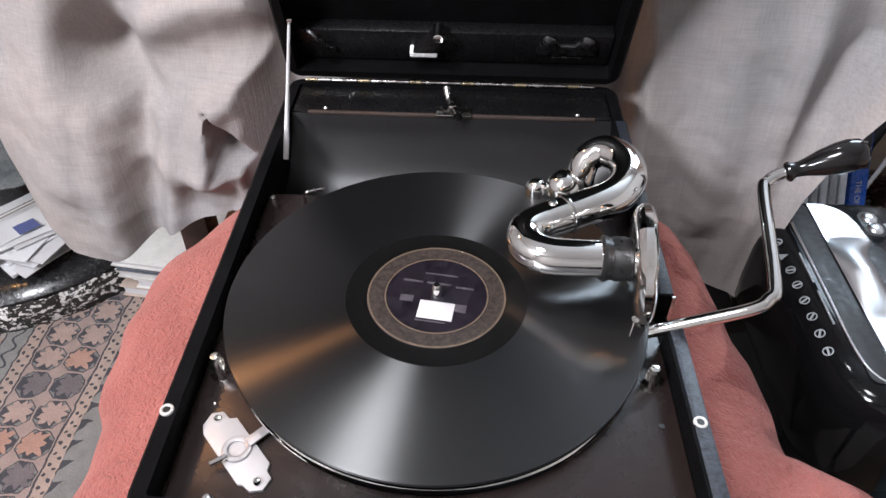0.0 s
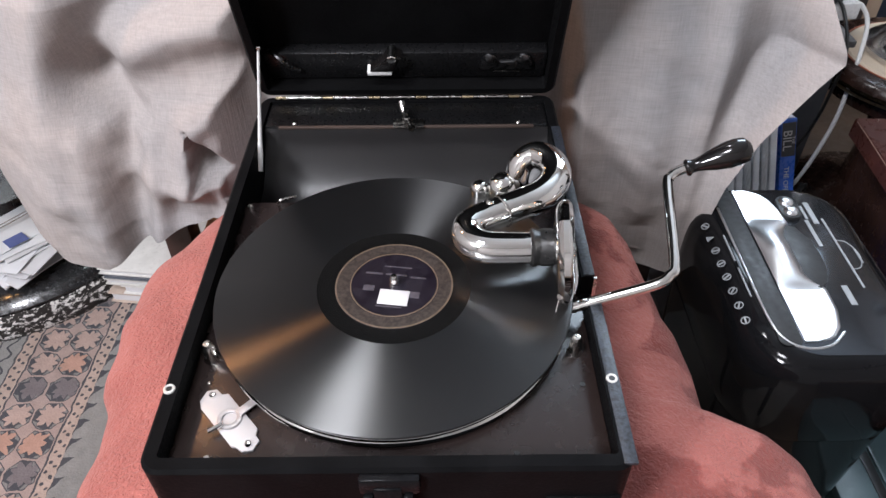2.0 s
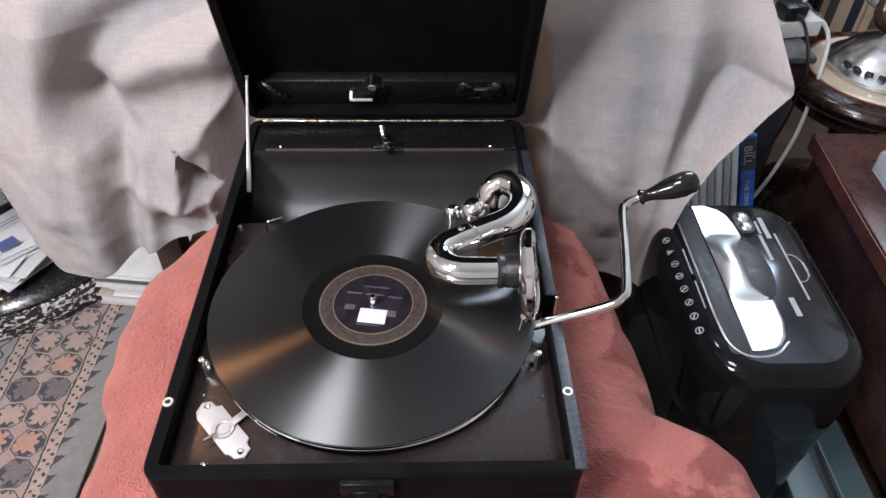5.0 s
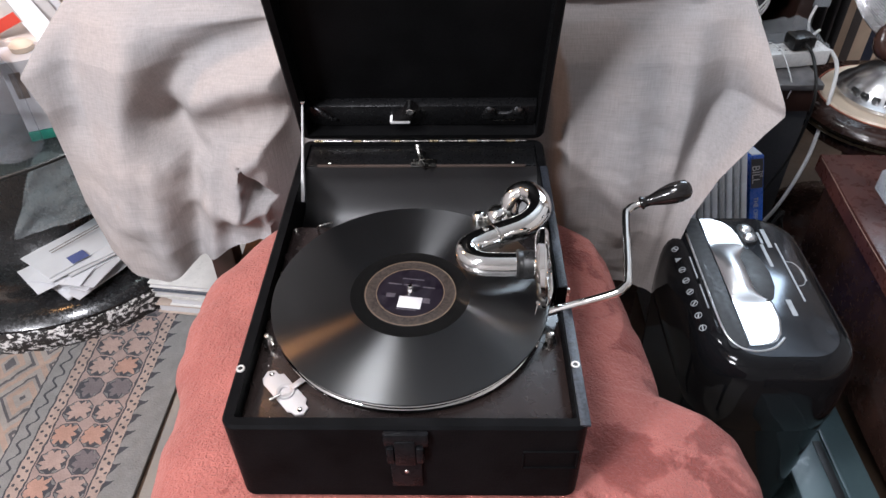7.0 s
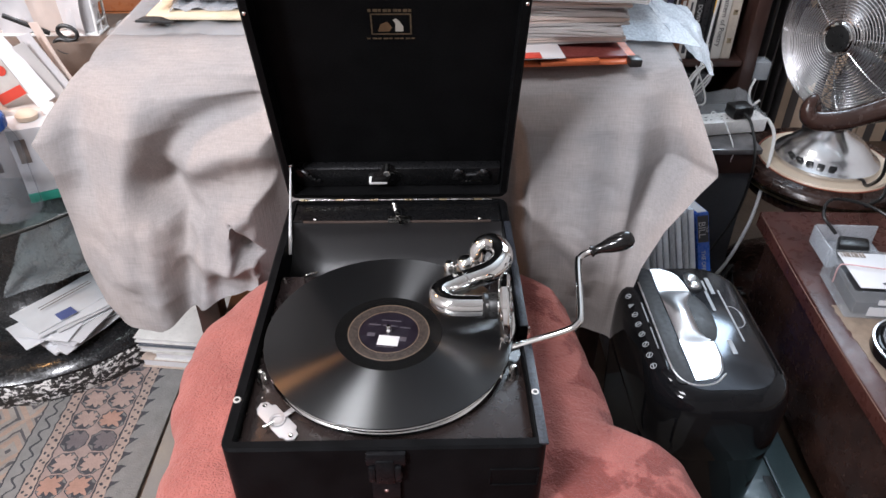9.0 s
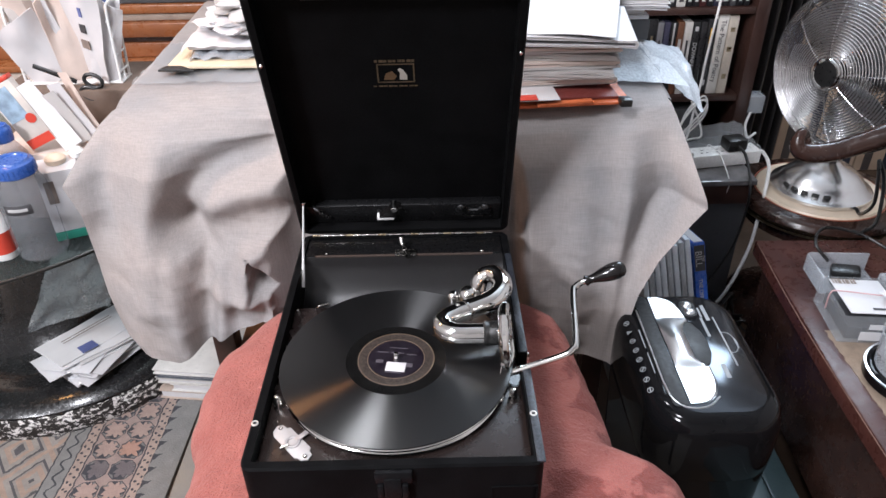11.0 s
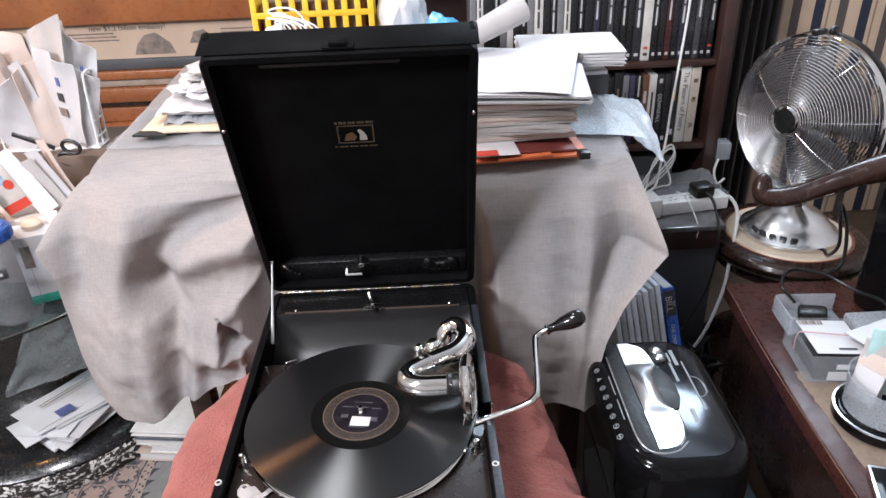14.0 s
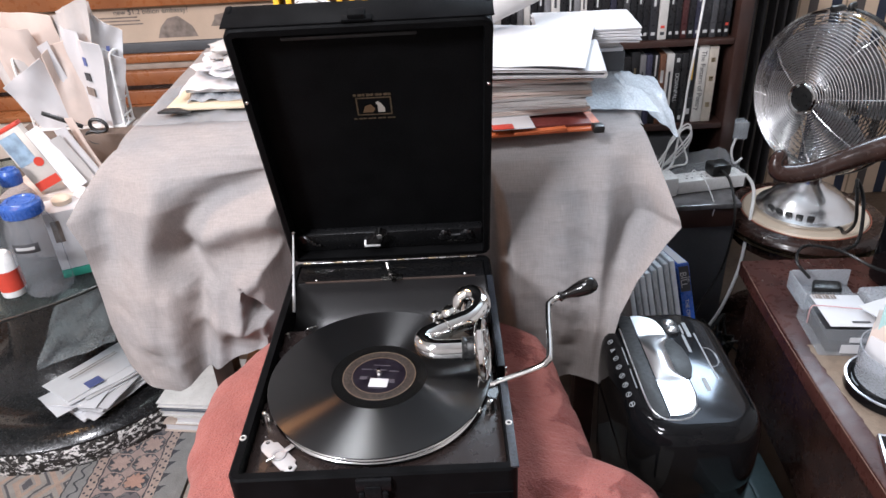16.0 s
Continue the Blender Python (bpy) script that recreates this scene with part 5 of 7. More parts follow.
# boxes and papers behind the pile
solid("archive_box", box(B(), (0.27, 0.56, CT), (0.405, 0.68, CT + 0.035), 0.003), GREYBOX, (0.34, 0.62, CT), "dark grey box under white papers", "box")
for k in range(3):
    bm = B()
    box(bm, (0.275, 0.555, CT + 0.0365 + 0.008 * k), (0.4 - 0.004 * k, 0.66, CT + 0.0435 + 0.008 * k), 0.0012, Matrix.Rotation(radians(0.4 * k), 4, "Z"))
    solid("booklet", bm, PAPERGREY if k % 2 else PAPER, (0.34, 0.61, CT + 0.0365 + 0.008 * k), "thin white booklet on a grey box", "booklet", "booklets on the box")
ream = thing("paper_stack", (0.34, 0.6, CT + 0.062), "stack of white paper sheets", "paper stack")
for k in range(10):
    bm = B()
    paper_sheet(bm, 0.335 + 0.002 * math.sin(k * 2.1), 0.585 + 0.002 * math.cos(k), CT + 0.0625 + k * 0.0026, 0.17, 0.14, 2 * math.sin(k * 1.7) - 4, 0.003, k, 0.0014, 6, 6)
    part("sheet", bm, PAPER, ream)

# clear plastic sheet over the cloth's back right corner
bm = B()
sheet(bm, lambda u, v: Vector((0.285 + 0.115 * u + (0.04 * max(0, u - 0.7) if v < 0.5 else 0), 0.37 + 0.27 * v - 0.02 * u, CT + 0.002 + 0.004 * abs(noise.noise(Vector((u * 5, v * 6, 1)))) - (max(0, u - 0.72) / 0.28) ** 1.3 * 0.008 * (0.6 + 0.4 * v))), 22, 18)
solid("plastic_sleeve", thicken(bm, 0.0006), PALEFILM, (0.33, 0.5, CT), "clear plastic sleeve over the cloth corner", "plastic sleeve")
bm = B()
sheet(bm, lambda u, v: Vector((0.382 + 0.086 * u, 0.40 + 0.17 * v + 0.02 * u, CT + 0.002 - 0.024 * u - 0.05 * u * (1 - v) ** 2 + 0.006 * noise.noise(Vector((u * 6, v * 6, 4))))), 14, 14)
solid("plastic_sleeve", thicken(bm, 0.0005), PALEFILM, (0.41, 0.5, CT - 0.08), "clear plastic sleeve hanging off the cloth", "plastic sleeve")

# pile at the left: envelope, wrapped magazines
solid("envelope", box(B(), (-0.37, 0.44, CT), (-0.2, 0.6, CT + 0.006), 0.002, Matrix.Translation((0.0, 0, 0.004)) @ Matrix.Rotation(radians(0.5), 4, "Y")), PAPERCREAM, (-0.28, 0.52, CT), "buff padded envelope under wrapped magazines", "envelope")
bm = B()
sheet(bm, lambda u, v: Vector((-0.405 + 0.25 * u, 0.395 + 0.2 * v, CT + 0.001 + 0.008 * abs(noise.noise(Vector((u * 7, v * 6, 2)))))), 26, 18)
solid("plastic_bag", thicken(bm, 0.0005), CLEAR, (-0.3, 0.48, CT), "crumpled clear plastic bag on the cloth", "plastic bag")
bm = B()
outline(bm, [(-0.372, 0.423), (-0.315, 0.417), (-0.34, 0.44), (-0.365, 0.442)], CT + 0.0095, CT + 0.013, 0.001)
solid("black_pouch", bm, RUBBER, (-0.33, 0.4, CT), "small black pouch under the plastic bag", "pouch")
z = CT + 0.0125
for k, (w, th, turn, mt) in enumerate(((0.135, 0.007, 3, PRINTDARK), (0.15, 0.014, -2, PAPER))):
    m = Matrix.Translation((-0.266 + 0.004 * k, 0.53 + 0.004 * k, z)) @ Matrix.Rotation(radians(turn), 4, "Z")
    mag = thing("magazine", (-0.27, 0.53, z), "magazine in crumpled white wrapping on the cloth", "magazine", "wrapped magazines")
    part("page_block", box(B(), (-w / 2, -0.06, 0), (w / 2, 0.08, th * 0.8), 0.002, m), mt, mag)
    bm = B()
    sheet(bm, lambda u, v: m @ Vector(((u - 0.5) * (w + 0.02), -0.07 + 0.16 * v, th * 0.82 + 0.012 * abs(noise.noise(Vector((u * 5 + k, v * 5, k)))) - 0.03 * max(0, abs(u - 0.5) - 0.44) * 6 - 0.06 * max(0, 0.08 - v))), 26, 16)
    part("wrapper", thicken(bm, 0.0006), FROST if k == 0 else PAPER, mag)
    z += th + 0.005
for k, (dx, w, hh, seed, mt) in enumerate(((0.006, 0.066, 0.015, 3.1, PAPER), (0.026, 0.05, 0.017, 7.7, PAPERGREY))):
    bm = crumpled(-0.266 + dx, 0.535, z + hh * 0.9, w, 0.065, hh, seed, 0.5)
    solid("wrapped_parcel", bm, mt, (-0.266 + dx, 0.535, z), "white crumpled parcel of wrapped post", "parcel", "wrapped parcels", sharp=22)
    z += hh * 1.45
bm = B()
sheet(bm, lambda u, v: Vector((-0.272 + 0.115 * u + 0.012 * noise.noise(Vector((v * 5, 2, 1))), 0.49 + 0.08 * v, z - 0.012 + 0.036 * u * (0.6 + 0.4 * v) + 0.016 * noise.noise(Vector((u * 4, v * 5, 8))) + 0.006 * noise.noise(Vector((u * 14, v * 14, 3))))), 26, 20)
solid("carrier_bag", thicken(bm, 0.0006), glass("thin_white_film", (0.7, 0.76, 0.77), 0.3, 0.75, (0.9, 0.93, 0.94)), (-0.22, 0.53, z), "crumpled thin pale carrier bag on the parcels", "plastic bag")

# yellow basket, cables in it, white bag, blue bag
def basket(x0, x1, y0, y1, z0, z1):
    top = thing("plastic_basket", ((x0 + x1) / 2, (y0 + y1) / 2, z0), "yellow pierced plastic basket behind the lid", "basket")
    bm = B()
    cols, rows = 9, 5
    w, h, t = (x1 - x0) / cols, (z1 - z0) / rows, 0.004
    for k in range(cols + 1):
        box(bm, (x0 + k * w - 0.005, y0, z0), (x0 + k * w + 0.005, y0 + t, z1), 0.001)
    for k in range(rows + 1):
        box(bm, (x0, y0 - 0.0006, z0 + k * h - 0.005), (x1, y0 + t - 0.0006, z0 + k * h + 0.005), 0.001)
    part("front_lattice", bm, YELLOW, top)
    part("back_wall", box(B(), (x0, y1 - t, z0), (x1, y1, z1), 0.001), YELLOW, top)
    for xx in (x0, x1 - t):
        part("side_wall", box(B(), (xx, y0 + t, z0), (xx + t, y1 - t, z1), 0.001), YELLOW, top)
    part("base", box(B(), (x0 + t, y0 + t, z0), (x1 - t, y1 - t, z0 + t), 0.001), YELLOW, top)
    part("rim", box(B(), (x0 - 0.004, y0 - 0.004, z1 - 0.004), (x1 + 0.004, y0 + 0.006, z1 + 0.004), 0.002), YELLOW, top)
    return top


basket(-0.2, 0.0, 0.625, 0.78, CT, 0.885)
solid("carton", box(B(), (-0.19, 0.64, CT + 0.0045), (-0.012, 0.77, 0.868), 0.004), mat("dull_brown_carton", (0.16, 0.1, 0.07), 0.8), (-0.1, 0.7, CT + 0.0045), "brown carton inside the yellow basket", "box")
rnd = random.Random(5)
cab = thing("cable_coil", (-0.17, 0.6, CT), "loose coil of white cable with a plug", "cable")
for k in range(6):
    pts = [(-0.2 + 0.02 * k + rnd.uniform(-0.01, 0.01), 0.59 + rnd.uniform(-0.01, 0.01), CT + 0.003), (-0.19 + 0.015 * k, 0.6, 0.80 + 0.01 * k), (-0.165 + rnd.uniform(-0.01, 0.01), 0.595, 0.835 + 0.005 * k), (-0.135 + 0.01 * k, 0.6, 0.825), (-0.115 + 0.012 * k, 0.585, CT + 0.003)]
    part("loop", tube(B(), pts, 0.0017, 7, 6), WHITEPLASTIC, cab)
part("plug", box(B(), (-0.178, 0.585, 0.79), (-0.148, 0.612, 0.835), 0.004), WHITEPLASTIC, cab)


solid("carrier_bag", crumpled(0.05, 0.67, CT + 0.09, 0.05, 0.06, 0.09, 2), PAPER, (0.06, 0.66, CT), "white crumpled carrier bag", "bag", sharp=25)
solid("carrier_bag", crumpled(0.118, 0.59, CT + 0.068, 0.05, 0.045, 0.068, 9), SKYBLUE, (0.118, 0.59, CT), "sky blue crumpled plastic bag", "bag", sharp=25)
bm = B()
RA, RB = Vector((0.145, 0.505, 0.815)), Vector((0.252, 0.57, 0.85))
RD = (RB - RA).normalized()
RS = RD.cross(Vector((0, 0, 1))).normalized()
RU = RS.cross(RD)
sheet(bm, lambda u, v: RA + (RB - RA) * v + (RS * math.cos(9.5 * u) + RU * math.sin(9.5 * u)) * (0.01 + 0.012 * u) * (0.9 + 0.3 * v), 48, 8)
solid("rolled_newspaper", thicken(bm, 0.0008), PAPERGREY, (0.2, 0.54, 0.8), "loosely rolled newspaper lying on the paper pile", "newspaper", "newspapers on the cloth", sharp=80)

# ---- bookcase ----
SY = 1.0
bc = thing("bookcase", (0.3, SY + 0.1, 0), "dark brown wooden bookcase with rows of films and books", "bookcase")
for z0 in (0.05, 0.2, 0.42, 0.626, 0.86, 1.1):
    part("shelf", box(B(), (-0.1, SY - 0.012, z0), (0.768, SY + 0.2, z0 + 0.015), 0.002), SHELFWOOD, bc)
part("upright", box(B(), (0.769, SY - 0.015, 0), (0.80, SY + 0.2, 1.12), 0.003), SHELFWOOD, bc)
part("upright", box(B(), (-0.13, SY - 0.015, 0), (-0.101, SY + 0.2, 1.12), 0.003), SHELFWOOD, bc)
part("back_panel", box(B(), (-0.1, SY + 0.2, 0.02), (0.769, SY + 0.208, 1.12), 0.0), SHELFWOOD, bc)

SPINES = {}


def spine_mat(c):
    if c not in SPINES:
        SPINES[c] = mat("book_cover", c, 0.35, dark=0.85, scale=40, bump=0.05)
    return SPINES[c]


def book(x, z0, w, h, d, colour, label, marks=(), text=None, ink=None, lean=0.0, size=0.012, group="films and books on the shelves"):
    """A case or book with cover, spine and page block; marks: (height share, height, material) bands on the spine."""
    top = thing("book", (x + w / 2, SY + d / 2, z0), label, "book", group)
    m = Matrix.Translation((x, 0, z0)) @ Matrix.Rotation(radians(lean), 4, "Y")
    bm = B()
    box(bm, (0, SY, 0), (w, SY + d, h), min(0.0022, w * 0.2), m)
    cover = part("cover", bm, spine_mat(colour), top)
    for f, hh, mt in marks:
        part("spine_mark", box(B(), (w * (0.34 if hh > 0.03 else 0.26), SY - 0.0005, h * f), (w * (0.6 if hh > 0.03 else 0.72), SY + 0.001, h * f + hh), 0, m), mt, cover)
    if text:
        lettering("spine_title", text, size, m @ Matrix.Translation((w / 2, SY - 0.0006, h * 0.52)) @ Matrix.Rotation(radians(90), 4, "X") @ Matrix.Rotation(radians(-90), 4, "Z"), ink, cover)
    return top


BLK, WHT, GRY = (0.015, 0.015, 0.017), (0.62, 0.6, 0.57), (0.2, 0.2, 0.21)
x = 0.742
low = [(0.022, 0.185, (0.6, 0.54, 0.46), "pale book with small flower marks", ((0.2, 0.012, BRASS), (0.55, 0.012, BRASS), (0.8, 0.01, BRASS)), None), (0.024, 0.197, (0.66, 0.64, 0.6), "pale book of poetry with dark title", (), "The Pattern of Poetry"), (0.02, 0.178, BLK, "black book with yellow marks", ((0.12, 0.014, WHITEPRINT), (0.6, 0.05, YELLOW)), None), (0.015, 0.172, BLK, "black film case on the shelf", ((0.05, 0.01, WHITEPRINT),), None), (0.016, 0.172, BLK, "black film case with white title", ((0.88, 0.01, WHITEPRINT),), "DOWNFALL"), (0.018, 0.172, WHT, "white film case with dark bands", ((0.08, 0.02, PRINTDARK), (0.35, 0.07, PRINTDARK)), None), (0.015, 0.172, (0.16, 0.07, 0.04), "brown film case on the shelf", ((0.6, 0.03, WHITEPRINT),), None), (0.015, 0.172, BLK, "black film case on the shelf", ((0.7, 0.05, WHITEPRINT),), None), (0.014, 0.172, (0.05, 0.05, 0.09), "dark blue film case on the shelf", ((0.3, 0.06, WHITEPRINT),), None), (0.014, 0.172, GRY, "grey film case on the shelf", ((0.3, 0.08, PRINTDARK),), None), (0.02, 0.18, BLK, "plain black book on the shelf", ((0.4, 0.07, BRASS),), None), (0.03, 0.17, BLK, "plain black book on the shelf", (), None)]
for w, h, col, lab_, marks, txt in low:
    x -= w + 0.0012
    book(x, 0.4352, w, h, 0.13, col, lab_, marks, txt, (PRINTDARK if txt and txt[0] == "T" else WHITEPRINT), 0.0, 0.0165 if txt and txt[0] == "T" else 0.013)
x = 0.757
rnd = random.Random(11)
k = 0
while x > 0.2:
    w = 0.0145 if k % 7 != 3 else 0.02
    col = [BLK, BLK, (0.03, 0.03, 0.035), BLK, BLK, BLK, (0.06, 0.02, 0.02), BLK, (0.03, 0.03, 0.05), BLK, (0.06, 0.06, 0.065), BLK][(k * 5) % 12]
    if k == 9:
        col, w = WHT, 0.021
    if k > 17:
        col = [WHT, GRY, BLK, BLK][k % 4]
    marks = [(0.06, 0.007, WHITEPRINT if col != WHT else PRINTDARK)]
    if k % 2 == 0:
        start, ink_ = 0.4 + 0.12 * rnd.random(), (WHITEPRINT if col != WHT else PRINTDARK)
        for j in range(rnd.choice((2, 3))):
            long = 0.031 + 0.012 * rnd.random()
            marks.append((start, long, ink_))
            start += (long + 0.005) / 0.19
    if k % 9 == 0:
        marks.append((0.14, 0.006, REDCARD))
    x -= w + 0.001
    book(x, 0.6412, w, 0.19, 0.13, col, "film case with printed spine on a shelf", marks)
    k += 1
solid("storage_box", box(B(), (0.5, SY - 0.005, 0.2152), (0.70, SY + 0.18, 0.4), 0.006), GREYBOX, (0.6, SY + 0.08, 0.2152), "dark grey storage box on the lower shelf", "box")

# ---- wooden frame with a newspaper page, behind on the left ----
FYY, FZ = 1.3, -0.033  # plane of the frame, and its drop onto the sideboard
pf = thing("picture_frame", (-0.6, FYY + 0.03, 0.457), "large orange wooden frame holding a newspaper page", "picture frame")
BEIGE = mat("grey_beige_mount", (0.36, 0.29, 0.24), 0.7)
for z0, z1, dy, mt in ((0.752, 0.9, 0.0, ORANGEWOOD), (0.628, 0.656, 0.012, GREYBOX), (0.604, 0.627, 0.0, ORANGEWOOD), (0.584, 0.603, 0.008, BEIGE), (0.545, 0.583, -0.012, ORANGEWOOD), (0.53, 0.544, 0.0, DARKWOOD), (0.49, 0.529, -0.006, ORANGEWOOD)):
    part("rail", box(B(), (-1.6, FYY + dy, z0 + FZ), (0.3, FYY + 0.05, z1 + FZ), 0.004), mt, pf)
page = part("newspaper_page", box(B(), (-1.58, FYY + 0.024, 0.645 + FZ), (0.28, FYY + 0.03, 0.756 + FZ), 0), mat("yellowed_newsprint", (0.55, 0.42, 0.32), 0.8, dark=0.85, scale=9), pf, "yellowed newspaper page")
FRONT = Matrix.Rotation(radians(90), 4, "X")
lettering("headline", "new $1.2 billion embassy?", 0.0195, Matrix.Translation((-0.695, FYY + 0.0232, 0.737 + FZ)) @ FRONT, PRINTDARK, page)
GREYPRINT = mat("grey_halftone_print", (0.26, 0.21, 0.18), 0.8, dark=0.5, scale=50, fine=200)
for lo, hi in (((-0.69, 0.665), (-0.58, 0.722)), ((-1.02, 0.665), (-0.95, 0.735)), ((-0.54, 0.69), (-0.47, 0.725))):
    bm = B()
    outline(bm, [(lo[0], lo[1]), (hi[0], lo[1]), (hi[0] - 0.01, (lo[1] + hi[1]) / 2), ((lo[0] + hi[0]) / 2 + 0.01, hi[1]), ((lo[0] + hi[0]) / 2 - 0.02, hi[1] - 0.006), (lo[0] + 0.012, (lo[1] + hi[1]) / 2)], 0, 0.0004, 0, Matrix.Translation((0, FYY + 0.0236, FZ)) @ FRONT)
    part("printed_picture", bm, GREYPRINT, page)
for k in range(3):
    part("text_line", box(B(), (-0.87, FYY + 0.0232, 0.722 + FZ - 0.009 * k), (-0.735 + 0.006 * (k % 3), FYY + 0.0236, 0.7255 + FZ - 0.009 * k), 0), GREYPRINT, page)
    part("text_line", box(B(), (-0.45, FYY + 0.0232, 0.722 + FZ - 0.009 * k), (-0.29, FYY + 0.0236, 0.7255 + FZ - 0.009 * k), 0), GREYPRINT, page)
solid("wall_panel", box(B(), (-1.05, FYY + 0.06, 0.2), (-0.78, FYY + 0.1, 0.47), 0.004), GREYBOX, (-0.9, FYY + 0.08, 0.2), "dark grey panel against the wall", "panel")
sb = thing("sideboard", (-0.6, 1.27, 0), "cream painted low sideboard under the frame", "sideboard")
part("carcass", box(B(), (-1.7, 1.25, 0), (-0.14, 1.4, 0.47 + FZ), 0.006), mat("cream_painted_wood", (0.6, 0.5, 0.42), 0.5, dark=0.9), sb)
for k in range(3):
    part("door_panel", box(B(), (-1.66 + 0.5 * k, 1.244, 0.05), (-1.2 + 0.5 * k, 1.25, 0.4), 0.003), mat("cream_painted_panel", (0.58, 0.48, 0.4), 0.5, dark=0.9), sb)
part("top", box(B(), (-1.7, 1.24, 0.471 + FZ), (-0.14, 1.4, 0.489 + FZ), 0.004), ORANGEWOOD, sb)

# striped curtain in the corner
cur = thing("curtain", (0.9, 1.3, 0), "dark striped curtain hanging in folds", "curtain")
bm = B()
sheet(bm, lambda u, v: Vector((0.815 + 0.25 * u, 1.22 + 0.1 * u + 0.02 * math.sin(u * 46) + 0.006 * noise.noise(Vector((u * 9, v * 3, 1))), 0.02 + 1.2 * v)), 90, 12)
part("panel", thicken(bm, 0.003), CURTAINSTRIPE, cur, sharp=80)


# ---- glass-topped table on the left ----
GC, GR, GZ = (-0.80, 0.68), 0.403, 0.42
GT = (-0.84, 0.64)  # the disc lies off the column's centre
gt = thing("round_table", (*GC, 0), "round glass-topped table on a chipped black plaster base", "table")
base = part("base", lathe(B(), [(0.0, 0.0), (0.333, 0.0), (0.333, 0.012), (0.331, 0.06), (0.318, 0.072), (0.29, 0.082), (0.262, 0.079), (0.24, 0.068), (0.2, 0.066), (0.165, 0.08), (0.135, 0.125), (0.118, 0.2), (0.115, 0.28), (0.13, 0.35), (0.17, 0.395), (0.175, GZ - 0.002), (0, GZ - 0.002)], (*GC, 0), 96), BLACKLACQUER, gt, "glossy black dished base with a column")
bm = B()
lathe(bm, [(0.3335, 0.002), (0.3365, 0.006), (0.338, 0.02), (0.3375, 0.036), (0.3355, 0.05), (0.3325, 0.056)], (*GC, 0), 160)
for v in bm.verts:
    a = math.atan2(v.co.y - GC[1], v.co.x - GC[0])
    bump_ = 0.003 * noise.noise(Vector((v.co.x * 40, v.co.y * 40, v.co.z * 40))) - (0.003 if abs(math.sin(a * 20)) < 0.16 else 0)
    v.co.x += math.cos(a) * bump_
    v.co.y += math.sin(a) * bump_
part("chipped_edge", bm, CHIPPED, base, "black paint chipped off white plaster", 60)
glass_top = part("glass_top", lathe(B(), [(0, 0), (GR - 0.003, 0), (GR, 0.002), (GR, 0.008), (GR - 0.003, 0.010), (0, 0.010)], (*GT, GZ), 128), SMOKED, gt, "clear greenish glass disc")
part("edge_band", lathe(B(), [(GR + 0.0005, 0.0015), (GR + 0.003, 0.003), (GR + 0.003, 0.007), (GR + 0.0005, 0.0085)], (*GT, GZ), 128), RUBBER, gt, "dark rim of the glass")
TOPZ = GZ + 0.0105

# loose papers sliding off the base
LETTERPAPER = mat("bright_white_letter_paper", (0.74, 0.74, 0.76), 0.65, dark=0.9, scale=14, bump=0.15)
rnd = random.Random(3)
for k in range(15):
    a = rnd.uniform(-24, 18) + 68
    cx, cy = -0.662 + rnd.uniform(-0.02, 0.02), 0.512 + rnd.uniform(-0.02, 0.02)
    z = 0.084 + 0.0029 * k
    bm = B()
    m = Matrix.Translation((cx, cy, z)) @ Matrix.Rotation(radians(a), 4, "Z") @ Matrix.Rotation(radians(1.5 + rnd.uniform(-1, 1)), 4, "Y")
    w, h = rnd.choice(((0.2, 0.095), (0.21, 0.09), (0.18, 0.105)))
    sheet(bm, lambda u, v: m @ Vector(((u - 0.5) * w, (v - 0.5) * h, 0.006 * abs(noise.noise(Vector((u * 2 + k, v * 2, k)))) + 0.006 * (u - 0.5) ** 2)), 8, 6)
    pap = thing("letter", (cx, cy, z), "white letter in a loose pile on the black base", "letter", "letters on the base")
    part("sheet", thicken(bm, 0.0014), LETTERPAPER if k % 3 else PAPER, pap)
    if k in (5, 12):
        q = B()
        box(q, (-w * 0.40, -h * 0.3, 0.009), (-w * 0.22, -h * 0.05, 0.0095), 0, m)
        part("printed_block", q, PRINTBLUE, pap)
    if k == 14:
        for j in range(2):
            q = B()
            box(q, (-w * 0.3, h * (0.05 + 0.08 * j), 0.0088), (w * 0.25, h * (0.07 + 0.08 * j), 0.0093), 0, m)
            part("text_line", q, GREYPRINT, pap)
bm = B()
BL, TL, TR, BR = Vector((-0.826, 0.545, 0.115)), Vector((-0.729, 0.552, 0.29)), Vector((-0.584, 0.556, 0.35)), Vector((-0.632, 0.54, 0.185))
sheet(bm, lambda u, v: (BL * (1 - u) + BR * u) * (1 - v) + (TL * (1 - u) + TR * u) * v + Vector((0, 0.014 * noise.noise(Vector((u * 4, v * 4, 2))) + 0.002 * noise.noise(Vector((u * 40, v * 40, 5))), 0.01 * math.sin(u * 9) * v)), 40, 36)
BUBBLE = glass("bubble_wrap_plastic", (0.7, 0.72, 0.73), 0.07, 0.2, (0.8, 0.82, 0.84))
solid("bubble_wrap", thicken(bm, 0.002), BUBBLE, (-0.70, 0.60, 0.1), "grey bubble wrap envelope leaning on the column", "bubble wrap")

